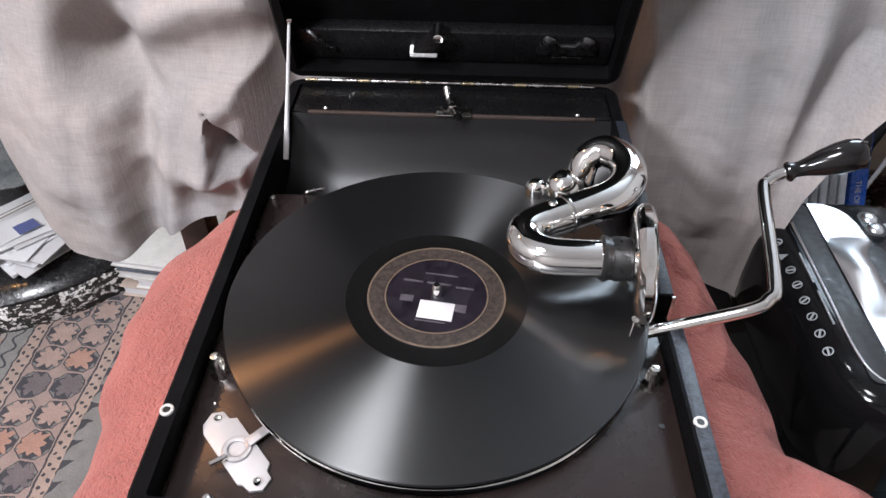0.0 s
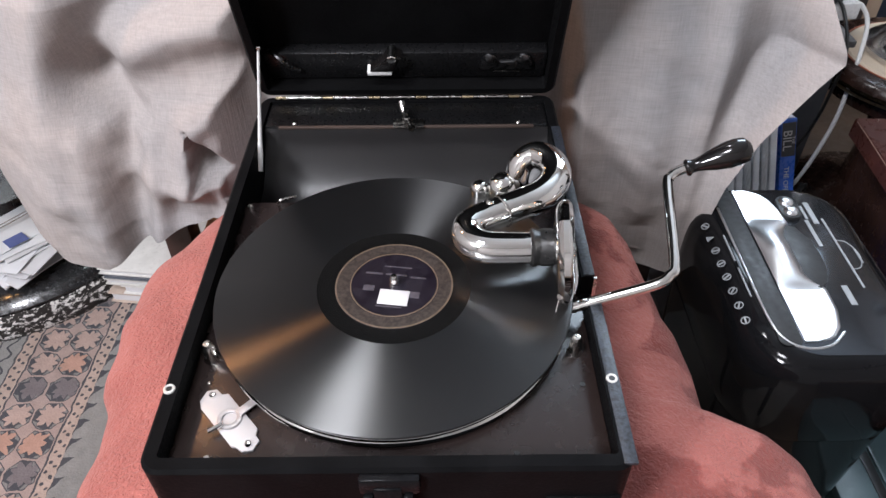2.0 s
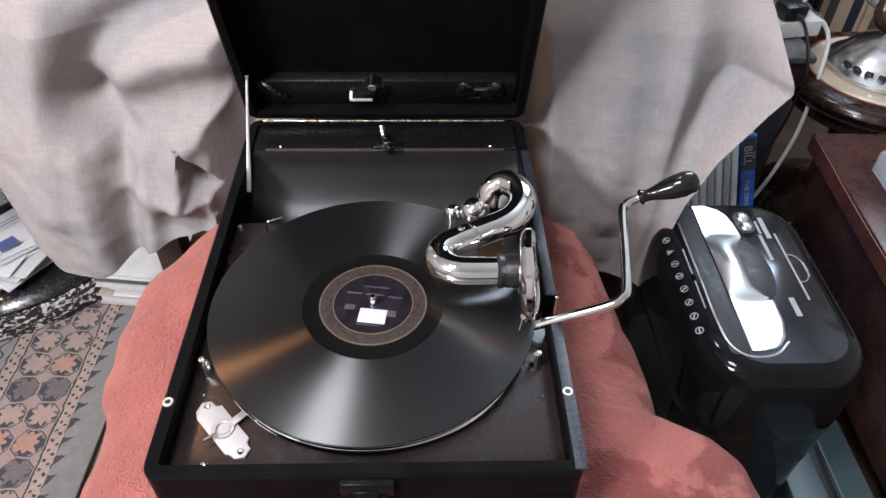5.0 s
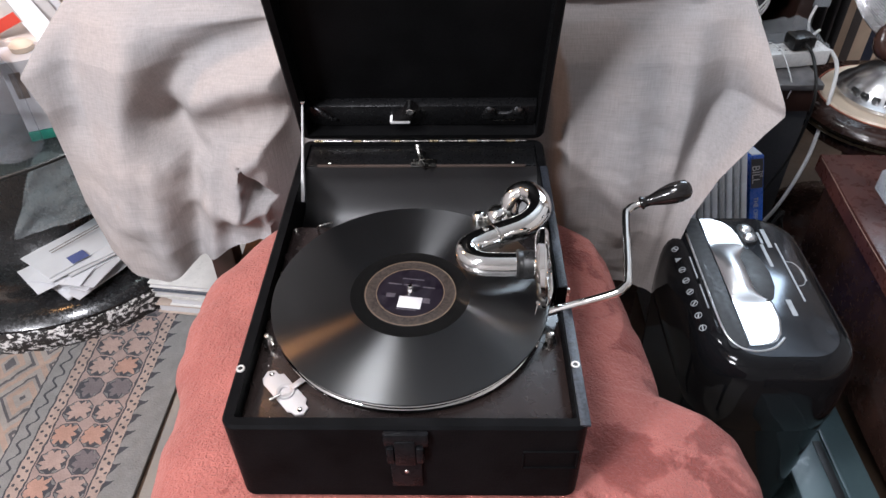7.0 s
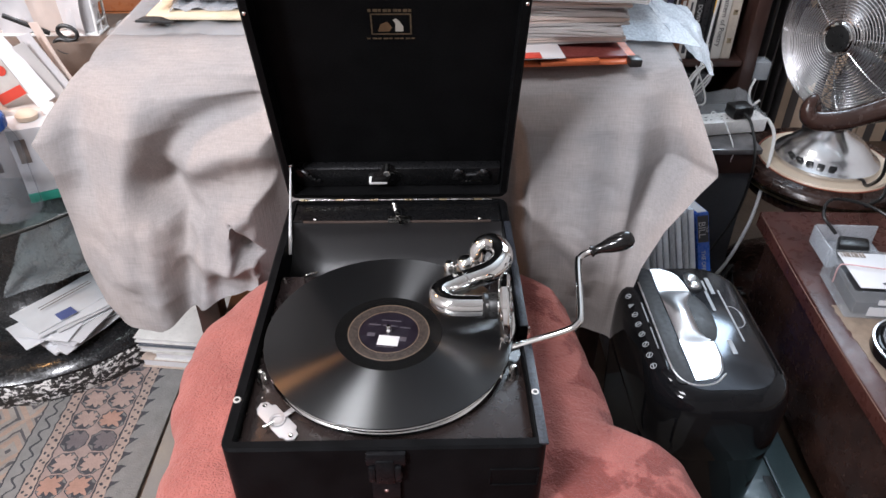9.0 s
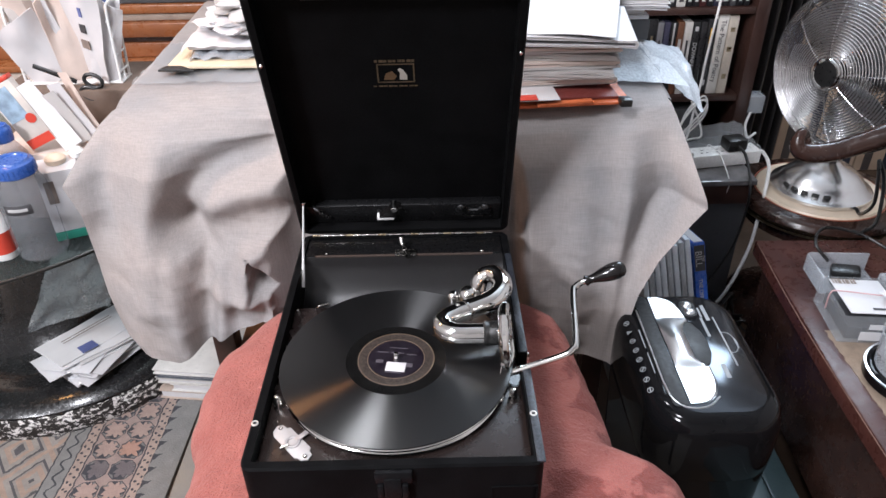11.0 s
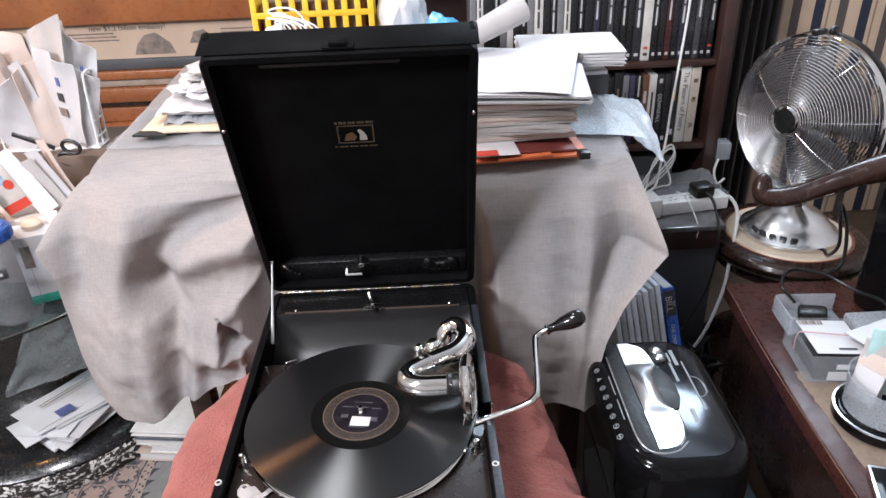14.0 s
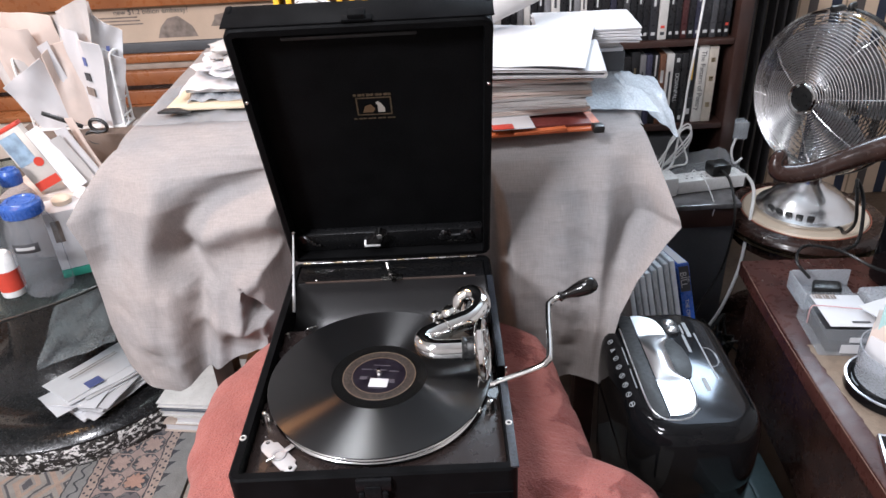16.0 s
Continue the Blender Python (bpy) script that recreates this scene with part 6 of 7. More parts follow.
# books lying on the rug
BK = Matrix.Translation((-0.541, 0.45, 0.0)) @ Matrix.Rotation(radians(-7), 4, "Z")
z = 0.0085
for k, (w, d, h, dx, col, lab_) in enumerate(((0.2, 0.15, 0.022, 0.0, (0.45, 0.36, 0.3), "pale brown book"), (0.17, 0.14, 0.02, 0.03, WHT, "white book"), (0.2, 0.14, 0.014, 0.004, (0.5, 0.48, 0.45), "pale grey book"), (0.2, 0.15, 0.009, 0.006, (0.09, 0.1, 0.12), "thin dark book"), (0.19, 0.15, 0.012, 0.0, WHT, "thin white book"))):
    top = thing("floor_book", (-0.45, 0.52, z), lab_ + " in a stack on the floor", "book", "books stacked on the floor")
    for zz in (z, z + h - 0.0022):
        part("cover", box(B(), (dx, 0, zz), (dx + w, d, zz + 0.0022), 0.0005, BK), spine_mat(col), top)
    part("page_block", box(B(), (dx + 0.004, 0.004, z + 0.0022), (dx + w - 0.003, d - 0.003, z + h - 0.0022), 0.0005, BK), PAPER, top)
    z += h + 0.0006
solid("wooden_box", box(B(), (-0.33, 0.30, 0), (-0.22, 0.5, 0.2), 0.004), mat("brown_cardboard", (0.26, 0.16, 0.1), 0.8), (-0.28, 0.4, 0), "brown cardboard box under the cloth", "box")


def bottle(cx, cy, h, r, cap_r, label):
    top = thing("bottle", (cx, cy, TOPZ), label, "bottle", "bottles on the glass table")
    part("body", lathe(B(), [(0, 0.0), (r * 0.92, 0.0), (r, 0.006), (r, h * 0.66), (r * 0.96, h * 0.72), (cap_r * 0.98, h * 0.84), (cap_r * 0.96, h * 0.86), (0, h * 0.86)], (cx, cy, TOPZ), 40), SOFTDARK, top, "smoky clear plastic body")
    cap = part("cap", lathe(B(), [(0, h * 0.985), (cap_r * 0.55, h * 0.985), (cap_r * 0.6, h), (cap_r * 0.78, h), (cap_r * 0.84, h * 0.98), (cap_r * 0.98, h * 0.97), (cap_r * 1.03, h * 0.95), (cap_r * 1.03, h * 0.86), (cap_r, h * 0.855), (0, h * 0.855)], (cx, cy, TOPZ), 48), BLUECAP, top, "blue screw cap")
    for k in range(28):
        a = 2 * math.pi * k / 28
        part("grip_rib", box(B(), (cap_r * 1.02, -0.0011, h * 0.868), (cap_r * 1.045, 0.0011, h * 0.945), 0, Matrix.Translation((cx, cy, TOPZ)) @ Matrix.Rotation(a, 4, "Z")), BLUECAP, cap)
    return top


one = bottle(-0.612, 0.375, 0.168, 0.039, 0.031, "clear plastic bottle with a blue cap")
LB = Matrix.Translation((-0.612, 0.375, TOPZ)) @ Matrix.Rotation(radians(-112), 4, "Z")
part("mark_panel", lathe(B(), [(0.0393, 0.088), (0.0397, 0.0885), (0.0397, 0.104), (0.0393, 0.1045)], n=12, m=LB, arc=0.17), PRINTDARK, one)
part("mark_line", lathe(B(), [(0.0398, 0.0935), (0.04, 0.094), (0.04, 0.0985), (0.0398, 0.099)], n=10, m=LB @ Matrix.Rotation(radians(8), 4, "Z"), arc=0.12), WHITEPRINT, one)
bottle(-0.665, 0.455, 0.19, 0.03, 0.017, "slim clear bottle with a blue cap")
bottle(-0.70, 0.40, 0.2, 0.036, 0.03, "clear plastic bottle with a blue cap and cloudy body")
tub = thing("tube_bottle", (-0.668, 0.36, TOPZ), "small white bottle with red and blue label", "bottle")
part("body", lathe(B(), [(0, 0), (0.019, 0), (0.02, 0.004), (0.02, 0.07), (0.012, 0.08), (0, 0.08)], (-0.668, 0.36, TOPZ), 28), WHITEPLASTIC, tub)
part("label_band", lathe(B(), [(0.0203, 0.012), (0.0203, 0.05)], (-0.668, 0.36, TOPZ), 28), REDCARD, tub)

# medicine box with a green foot, white packets, leaning carton
GB = Matrix.Translation((-0.598, 0.400, TOPZ)) @ Matrix.Rotation(radians(24), 4, "Z")
gb = thing("medicine_box", (-0.58, 0.44, TOPZ), "white carton with a green band at its foot", "box")
part("carton", box(B(), (-0.002, 0, 0.016), (0.06, 0.06, 0.126), 0.0012, GB), PAPER, gb)
part("green_band", box(B(), (-0.0025, -0.0005, 0), (0.0605, 0.0605, 0.0158), 0.001, GB), GREENCARD, gb)
part("grey_mark", box(B(), (0.005, -0.0008, 0.07), (0.02, 0.0, 0.11), 0, GB), GREYPRINT, gb)
solid("support_box", box(B(), (-0.72, 0.478, TOPZ), (-0.52, 0.585, TOPZ + 0.125), 0.003), PAPERPINK, (-0.62, 0.53, TOPZ), "buff cardboard box on the glass", "box")
CB = Matrix.Translation((-0.612, 0.484, TOPZ + 0.131)) @ Matrix.Rotation(radians(-24), 4, "Y") @ Matrix.Rotation(radians(8), 4, "Z")
cb = thing("leaning_carton", (-0.61, 0.49, TOPZ + 0.1255), "white carton with red end and blue picture, leaning", "box")
part("carton", box(B(), (-0.024, 0, 0.010), (0.024, 0.018, 0.125), 0.001, CB), mat("pale_cream_card", (0.62, 0.57, 0.52), 0.5), cb)
part("red_end", box(B(), (-0.0245, -0.0005, 0.1252), (0.0245, 0.0185, 0.132), 0.001, CB), REDCARD, cb)
part("red_foot", box(B(), (-0.022, -0.0008, 0.012), (0.022, 0.0, 0.028), 0, CB), REDCARD, cb)
part("blue_picture", box(B(), (-0.021, -0.0008, 0.062), (0.012, 0.0, 0.118), 0, CB), mat("pale_blue_print", (0.32, 0.44, 0.55), 0.5, dark=0.6, scale=60), cb)
bm = B()
lathe(bm, [(0, 0.0004), (0.0085, 0.0004), (0.0085, 0)], n=24, m=CB @ Matrix.Translation((0.012, -0.0009, 0.058)) @ Matrix.Rotation(radians(90), 4, "X"))
part("red_roundel", bm, REDCARD, cb)
for k in range(4):
    m = Matrix.Translation((-0.572 + 0.011 * k, 0.492 + 0.012 * k, TOPZ + 0.127)) @ Matrix.Rotation(radians(-27 + 4 * k), 4, "Y") @ Matrix.Rotation(radians(20 - 16 * k), 4, "Z")
    bm = B()
    sheet(bm, lambda u, v: m @ Vector((-0.014 + 0.032 * u, 0.006 * math.sin(2.5 * v + k) * u + 0.003 * (u - 0.5) ** 2, 0.006 + (0.122 - 0.013 * ((k * 2) % 3)) * v)), 6, 10)
    solid("leaflet", thicken(bm, 0.0012), (LETTERPAPER, PAPERGREY, PAPER, PAPERPINK)[k], (-0.572 + 0.011 * k, 0.492, TOPZ + 0.126), "pale folded leaflet leaning against the carton", "leaflet", "leaflets on the glass table")
for k, (cx, cy, cz, r) in enumerate(((-0.585, 0.445, TOPZ + 0.1255, 0.017), (-0.56, 0.47, TOPZ + 0.1255, 0.013))):
    bm = B()
    lathe(bm, [(0, 0.016), (r * 0.6, 0.015), (r, 0.009), (r * 0.9, 0.001), (0, 0)], (cx, cy, cz), 18)
    solid("pot_lid", bm, CREAMRING if k == 0 else WHITEPLASTIC, (cx, cy, cz), "small round pale lid on the carton", "lid")

# wire rack full of post, on a buff box
solid("card_box", box(B(), (-0.74, 0.60, TOPZ), (-0.50, 0.76, 0.622), 0.004), mat("dull_brown_board", (0.17, 0.125, 0.1), 0.8, scale=14, dark=0.7), (-0.62, 0.68, TOPZ), "dull brown cardboard box under the letter rack", "box")
RKZ = 0.6225
rk = thing("letter_rack", (-0.60, 0.68, RKZ), "white wire letter rack stuffed with post", "letter rack")
for k in range(2):
    xx = -0.70 + 0.172 * k
    part("wire_hoop", tube(B(), [(xx, 0.635, RKZ), (xx + 0.006 * k, 0.634, RKZ + 0.12), (xx + 0.006 * k, 0.642, RKZ + 0.138), (xx + 0.006 * k, 0.668, RKZ + 0.138), (xx + 0.006 * k, 0.676, RKZ + 0.12), (xx, 0.677, RKZ)], 0.0024, 8, 5), WHITEPLASTIC, rk)
    for j in range(4):
        part("side_wire", rod(B(), (xx + 0.002, 0.634, RKZ + 0.02 + 0.03 * j), (xx + 0.002, 0.677, RKZ + 0.02 + 0.03 * j), 0.0018, n=8), WHITEPLASTIC, rk)
    part("side_wire", rod(B(), (xx + 0.001, 0.655, RKZ), (xx + 0.005, 0.655, RKZ + 0.138), 0.0018, n=8), WHITEPLASTIC, rk)
part("rack_floor", box(B(), (-0.704, 0.632, RKZ - 0.0003), (-0.524, 0.68, RKZ + 0.003), 0.001), WHITEPLASTIC, rk)
POST = [(-0.665, 0.676, 0.10, 0.215, 12, -6, PAPERPINK), (-0.60, 0.674, 0.075, 0.21, -8, 3, PAPERGREY), (-0.652, 0.668, 0.055, 0.20, 30, -16, PAPERPINK), (-0.585, 0.664, 0.06, 0.225, -24, 5, PAPERGREY), (-0.562, 0.660, 0.05, 0.19, 20, 10, PAPER), (-0.63, 0.656, 0.065, 0.15, -18, -9, PAPER), (-0.667, 0.648, 0.07, 0.165, -14, -26, PAPERGREY), (-0.605, 0.646, 0.05, 0.16, 26, -3, PAPERPINK), (-0.572, 0.644, 0.055, 0.175, -30, 7, PAPER), (-0.645, 0.64, 0.075, 0.12, 8, -20, PAPER), (-0.556, 0.640, 0.045, 0.14, 15, 13, PAPER)]
for k, (cx, cy, w, h, turn, tip, mt) in enumerate(POST):
    m = Matrix.Translation((cx, cy, RKZ + 0.004)) @ Matrix.Rotation(radians(turn), 4, "Z") @ Matrix.Rotation(radians(tip), 4, "Y") @ Matrix.Rotation(radians(4), 4, "X")
    bm = B()
    sheet(bm, lambda u, v: m @ Vector(((u - 0.5) * w * (1 + 0.25 * v), 0.018 * noise.noise(Vector((u * 2.2 + k, v * 1.8, k * 1.3))) * v * 1.6 + 0.01 * (u - 0.5) ** 2, v * h * (1 + 0.16 * (u - 0.5) * (1 if k % 2 else -1)))), 8, 12)
    lt = thing("envelope", (cx, cy, RKZ), "pale crumpled envelope standing in the letter rack", "envelope", "post in the rack")
    part("sheet", thicken(bm, 0.0016), mt, lt)
    if k in (3, 4, 8):
        for j in range(3):
            q = B()
            box(q, (-w * 0.2 + 0.006 * j, -0.006, h * (0.35 + 0.17 * j)), (w * 0.16, -0.0045, h * (0.44 + 0.17 * j)), 0, m)
            part("printed_block", q, (GREYPRINT, PRINTDARK, PRINTBLUE)[j], lt)
sc = thing("scissors", (-0.6, 0.61, 0.622), "black handled scissors lying against the rack", "scissors")
SM = Matrix.Translation((-0.585, 0.607, 0.632)) @ Matrix.Rotation(radians(24), 4, "Y") @ Matrix.Rotation(radians(80), 4, "X")
part("blade", box(B(), (-0.085, -0.004, -0.002), (-0.01, 0.004, 0.002), 0.001, SM), RUBBER, sc)
for dy in (-0.012, 0.012):
    pts = [SM @ Vector((0.016 + 0.016 * math.cos(a), dy + 0.0105 * math.sin(a), 0)) for a in [2 * math.pi * k / 10 for k in range(11)]]
    part("finger_ring", tube(B(), pts, 0.0036, 8, 3), RUBBER, sc)

# ---- paper shredder ----
SX0, SX1, SY0, SY1, SH = 0.312, 0.494, -0.022, 0.262, 0.405
SYMBOLS = mat("faded_grey_symbols", (0.26, 0.27, 0.28), 0.5)
sh = thing("paper_shredder", (0.4, 0.12, 0), "glossy black paper shredder with a silver top panel", "shredder")


def loft(bm, loops):
    rows = [[bm.verts.new(p) for p in lp] for lp in loops]
    n = len(rows[0])
    for a, b in zip(rows, rows[1:]):
        for k in range(n):
            bm.faces.new((a[k], a[(k + 1) % n], b[(k + 1) % n], b[k]))
    bm.faces.new(rows[0][::-1])
    bm.faces.new(rows[-1])
    return bm


def rr(inset, z, r, taper=0.0):
    return [(x, y, z) for x, y in rounded(SX0 + inset + taper, SY0 + inset + taper, SX1 - inset - taper, SY1 - inset - taper, r, 8)]


part("bin", loft(B(), [rr(0.016, 0.0, 0.048), rr(0.012, 0.006, 0.05), rr(0.006, 0.18, 0.058), rr(0.0012, 0.3, 0.062)]), GLOSSBLACK, sh, "glossy black waste bin", 60)
head = part("head", loft(B(), [rr(0.0012, 0.3004, 0.062), rr(0.0006, 0.302, 0.062), rr(0.0, 0.33, 0.062), rr(0.0006, 0.365, 0.062), rr(0.0025, 0.38, 0.06), rr(0.006, 0.391, 0.057), rr(0.0105, 0.398, 0.053), rr(0.0165, 0.4028, 0.049), rr(0.024, SH, 0.043)]), GLOSSBLACK, sh, "glossy black shredder head", 60)
SILV = [(0.016, 0.374), (0.018, 0.386), (0.022, 0.394), (0.034, 0.404), (0.055, 0.4105), (0.084, 0.411), (0.09, 0.402), (0.1, 0.396), (0.16, 0.396), (0.172, 0.402), (0.182, 0.409), (0.205, 0.407), (0.222, 0.402), (0.232, 0.394), (0.238, 0.38)]


def silver(u, v):
    """Flat plate with a raised hand grip that swells out of it."""
    y = 0.016 + 0.222 * v
    x = 0.3635 + (lerp(SILV, y) - 0.3635) * u
    grip = max(0.0, 1 - abs(y - 0.134) / 0.05) ** 0.5 * math.sin(math.pi * min(1.0, u)) ** 0.8
    return Vector((x, y, SH + 0.003 + 0.010 * grip - 0.0025 * (max(0, u - 0.93) / 0.07) ** 2))


part("top_panel", outline(B(), rounded(0.3395, 0.001, 0.468, 0.238, 0.04, 8), SH - 0.0005, SH + 0.0007, 0.0005), mat("smoked_silver_film", (0.075, 0.082, 0.093), 0.13, 0.85, scale=2, dark=1.0, bump=0.0, spread=0.0), head, "dark mirror-like top panel")
bm = B()
sheet(bm, silver, 24, 60)
part("silver_panel", thicken(bm, 0.0025), SILVER, head, "bright brushed silver panel with a raised grip", 75)
part("feed_slot", outline(B(), rounded(0.341, 0.012, 0.3625, 0.242, 0.008, 4), SH + 0.0004, SH + 0.0018, 0.0006), MATTBLACK, head, "dark feed slot")
part("slot_trim", tube(B(), [(0.3405, 0.21, SH + 0.0006), (0.340, 0.12, SH + 0.001), (0.3405, 0.045, SH + 0.001), (0.348, 0.018, SH + 0.001), (0.366, 0.009, SH + 0.001), (0.388, 0.013, SH + 0.001), (0.405, 0.028, SH + 0.001)], 0.0013, 8, 6), SILVER, head)
part("grip_recess", outline(B(), [(0.392, 0.086), (0.405, 0.083), (0.414, 0.091), (0.4205, 0.108), (0.4225, 0.132), (0.4195, 0.156), (0.412, 0.174), (0.392, 0.182)], SH + 0.0004, SH + 0.0036, 0.0005), MATTBLACK, head, "dark hollow beside the grip")
part("switch_plate", outline(B(), rounded(0.406, 0.188, 0.428, 0.226, 0.0105, 6), SH + 0.0004, SH + 0.0045, 0.0006), MATTBLACK, head)
for yy in (0.199, 0.215):
    part("switch_knob", lathe(B(), [(0, 0.004), (0.005, 0.0036), (0.0072, 0.002), (0.0078, 0)], (0.417, yy, SH + 0.0045), 24), SILVER, head)
for k, (x, y, w, h) in enumerate(((0.4375, 0.182, 0.0055, 0.036), (0.431, 0.19, 0.003, 0.022), (0.4285, 0.146, 0.004, 0.042), (0.4265, 0.062, 0.006, 0.026), (0.4475, 0.085, 0.0022, 0.105), (0.462, 0.120, 0.0018, 0.022))):
    part("printed_mark", box(B(), (x, y, SH + 0.0003), (x + w, y + h, SH + 0.0012), 0), SYMBOLS, head)
part("disc_outline", tube(B(), [(0.4495, 0.155, SH + 0.0009), (0.458, 0.152, SH + 0.0009), (0.4635, 0.14, SH + 0.0009), (0.4635, 0.126, SH + 0.0009), (0.458, 0.114, SH + 0.0009), (0.4495, 0.111, SH + 0.0009)], 0.0006, 6, 5), SYMBOLS, head)
for k in range(8):
    f = k / 7
    p = Vector((0.3215, 0.186 - 0.137 * f, 0.3995))
    m = Matrix.Translation(p) @ Matrix.Rotation(radians(-32), 4, "Y")
    bm = B()
    if k == 1:
        outline(bm, [(-0.004, -0.004), (0.004, 0.0), (-0.004, 0.004)], 0, 0.0005, 0, m)
    else:
        lathe(bm, [(0.0034, 0.0), (0.0034, 0.0005), (0.0045, 0.0005), (0.0045, 0.0)], n=20, m=m)
        box(bm, (-0.0009, -0.0035, 0), (0.0009, 0.0035, 0.0005), 0, m @ Matrix.Rotation(radians(35 + 20 * k), 4, "Z"))
    part("warning_symbol", bm, SYMBOLS, head)
for yy in (0.075, 0.115):
    part("side_print", box(B(), (0.333, yy, SH - 0.0005), (0.3345, yy + 0.05, SH + 0.0006), 0), SYMBOLS, head)

# folders and a blue book leaning behind the shredder
LZ = Vector((-0.14, 0.3, 0.94)).normalized()
LY = (Vector((0, 1, 0)) - LZ * LZ.y).normalized()
LX = LY.cross(LZ)
LEAN_ = Matrix((LX, LY, LZ)).transposed().to_4x4()
WALLET = mat("pale_blue_white_plastic", (0.8, 0.86, 0.92), 0.25, dark=0.9, scale=30, bump=0.05)
for k in range(8):
    top = Vector((0.407 + 0.0105 * k, 0.418 + 0.001 * k, 0.352 + 0.0055 * k))
    ln_ = 0.32 + 0.005 * k
    m = Matrix.Translation(top - LZ * ln_) @ LEAN_
    solid("plastic_wallet", box(B(), (0, 0, 0), (0.0098, 0.19, ln_), 0.002, m), (WALLET, PALEFILM, WALLET, WALLET, PALEFILM, WALLET, PALEFILM, WALLET)[k], top - LZ * ln_, "white document wallet leaning behind the shredder", "document wallet", "wallets behind the shredder")
solid("flat_carton", box(B(), (0.4, 0.285, 0), (0.612, 0.56, 0.02), 0.003), GREYBOX, (0.5, 0.42, 0), "flat dark carton on the floor", "box")
top = Vector((0.4945, 0.421, 0.385))
BM_ = Matrix.Translation(top - LZ * 0.335) @ LEAN_
bb = thing("blue_book", top - LZ * 0.335, "blue book with white title leaning among the wallets", "book")
cov = part("cover", box(B(), (0, 0, 0), (0.021, 0.16, 0.335), 0.0015, BM_), mat("glossy_blue_cover", (0.02, 0.1, 0.46), 0.3, dark=0.85), bb)
part("page_block", box(B(), (0.003, 0.003, 0.3351), (0.018, 0.158, 0.3365), 0, BM_), PAPER, bb)
part("title_block", box(B(), (0.0015, -0.0006, 0.282), (0.0195, 0.0001, 0.33), 0, BM_), PRINTDARK, cov)
lettering("spine_title", "BILL", 0.0165, BM_ @ Matrix.Translation((0.008, -0.0012, 0.305)) @ FRONT @ Matrix.Rotation(radians(-90), 4, "Z"), WHITEPRINT, cov)
lettering("spine_title", "THE", 0.006, BM_ @ Matrix.Translation((0.0165, -0.0012, 0.305)) @ FRONT @ Matrix.Rotation(radians(-90), 4, "Z"), WHITEPRINT, cov)
lettering("spine_title", "THE OFFICIAL CASE", 0.0095, BM_ @ Matrix.Translation((0.009, -0.0012, 0.225)) @ FRONT @ Matrix.Rotation(radians(-90), 4, "Z"), WHITEPRINT, cov)

# ---- low mahogany table on the right ----
DZ = 0.34
dk = thing("low_table", (0.95, 0.1, 0), "red-brown mahogany low table with polished top", "table")
TOPO = [(0.600, -0.85), (1.5, -0.85), (1.5, 0.47), (0.646, 0.497), (0.622, 0.13)]
part("tabletop", outline(B(), TOPO, DZ - 0.03, DZ, 0.004), MAHOGANY, dk)
part("apron", outline(B(), [(x + 0.018 if x < 1 else x - 0.02, y - 0.02 if y > 0 else y + 0.02) for x, y in TOPO], 0.10, DZ - 0.03), DARKWOOD, dk, "dark polished side panel")
for px, py in ((0.66, -0.8), (1.44, -0.8), (0.7, 0.43), (1.44, 0.42)):
    part("leg", box(B(), (px - 0.025, py - 0.025, 0), (px + 0.025, py + 0.025, 0.1), 0.004), DARKWOOD, dk)
# highlight along the polished edge, painted as a thin pale line
part("edge_line", tube(B(), [(0.6005, -0.84, DZ - 0.003), (0.6225, 0.13, DZ - 0.003), (0.6462, 0.49, DZ - 0.003)], 0.0007, 6, 8), mat("edge_highlight_tone", (0.22, 0.14, 0.11), 0.35), dk)
MAT_ = mat("beige_lace_mat", (0.29, 0.22, 0.165), 0.9, scale=60, fine=300, bump=0.6, dark=0.75)
bm = B()
sheet(bm, lambda u, v: Vector((0.652 + 0.5 * u + (0.003 * noise.noise(Vector((v * 90, 1, 1))) if u == 0 else 0), -0.75 + 0.98 * v + (0.004 * math.sin(u * 160) if v == 1 else 0), DZ + 0.001)), 12, 200)
solid("lace_mat", thicken(bm, 0.0016), MAT_, (0.9, -0.25, DZ), "beige lace mat with a ragged edge", "table mat")

# clear box of cards
PB = Matrix.Translation((0.655, 0.20, DZ + 0.003)) @ Matrix.Rotation(radians(-6), 4, "Z")
pb = thing("plastic_box", (0.7, 0.25, DZ + 0.003), "clear plastic box of cards with a rubber band", "box")
for lo, hi in (((0, 0, 0), (0.1, 0.105, 0.002)), ((0, 0, 0.002), (0.002, 0.105, 0.05)), ((0.098, 0, 0.002), (0.1, 0.105, 0.05)), ((0.002, 0, 0.002), (0.098, 0.002, 0.05)), ((0.002, 0.103, 0.002), (0.098, 0.105, 0.05))):
    part("wall", box(B(), lo, hi, 0.0006, PB), CLEAR, pb)
part("contents", box(B(), (0.012, 0.006, 0.003), (0.094, 0.098, 0.026), 0.002, PB), PRINTDARK, pb)
card = part("card", box(B(), (0.01, 0.004, 0.052), (0.086, 0.096, 0.0535), 0.001, PB @ Matrix.Rotation(radians(-2), 4, "X")), PAPER, pb, "white blister card")
part("hang_hole", box(B(), (0.045, 0.012, 0.0547), (0.072, 0.0165, 0.0551), 0, PB @ Matrix.Rotation(radians(-2), 4, "X")), PRINTDARK, card)
for k in range(9):
    part("bar_mark", box(B(), (0.012 + 0.004 * k, 0.082, 0.0547), (0.0135 + 0.004 * k + 0.001 * (k % 3), 0.095, 0.0551), 0, PB @ Matrix.Rotation(radians(-2), 4, "X")), GREYPRINT, card)
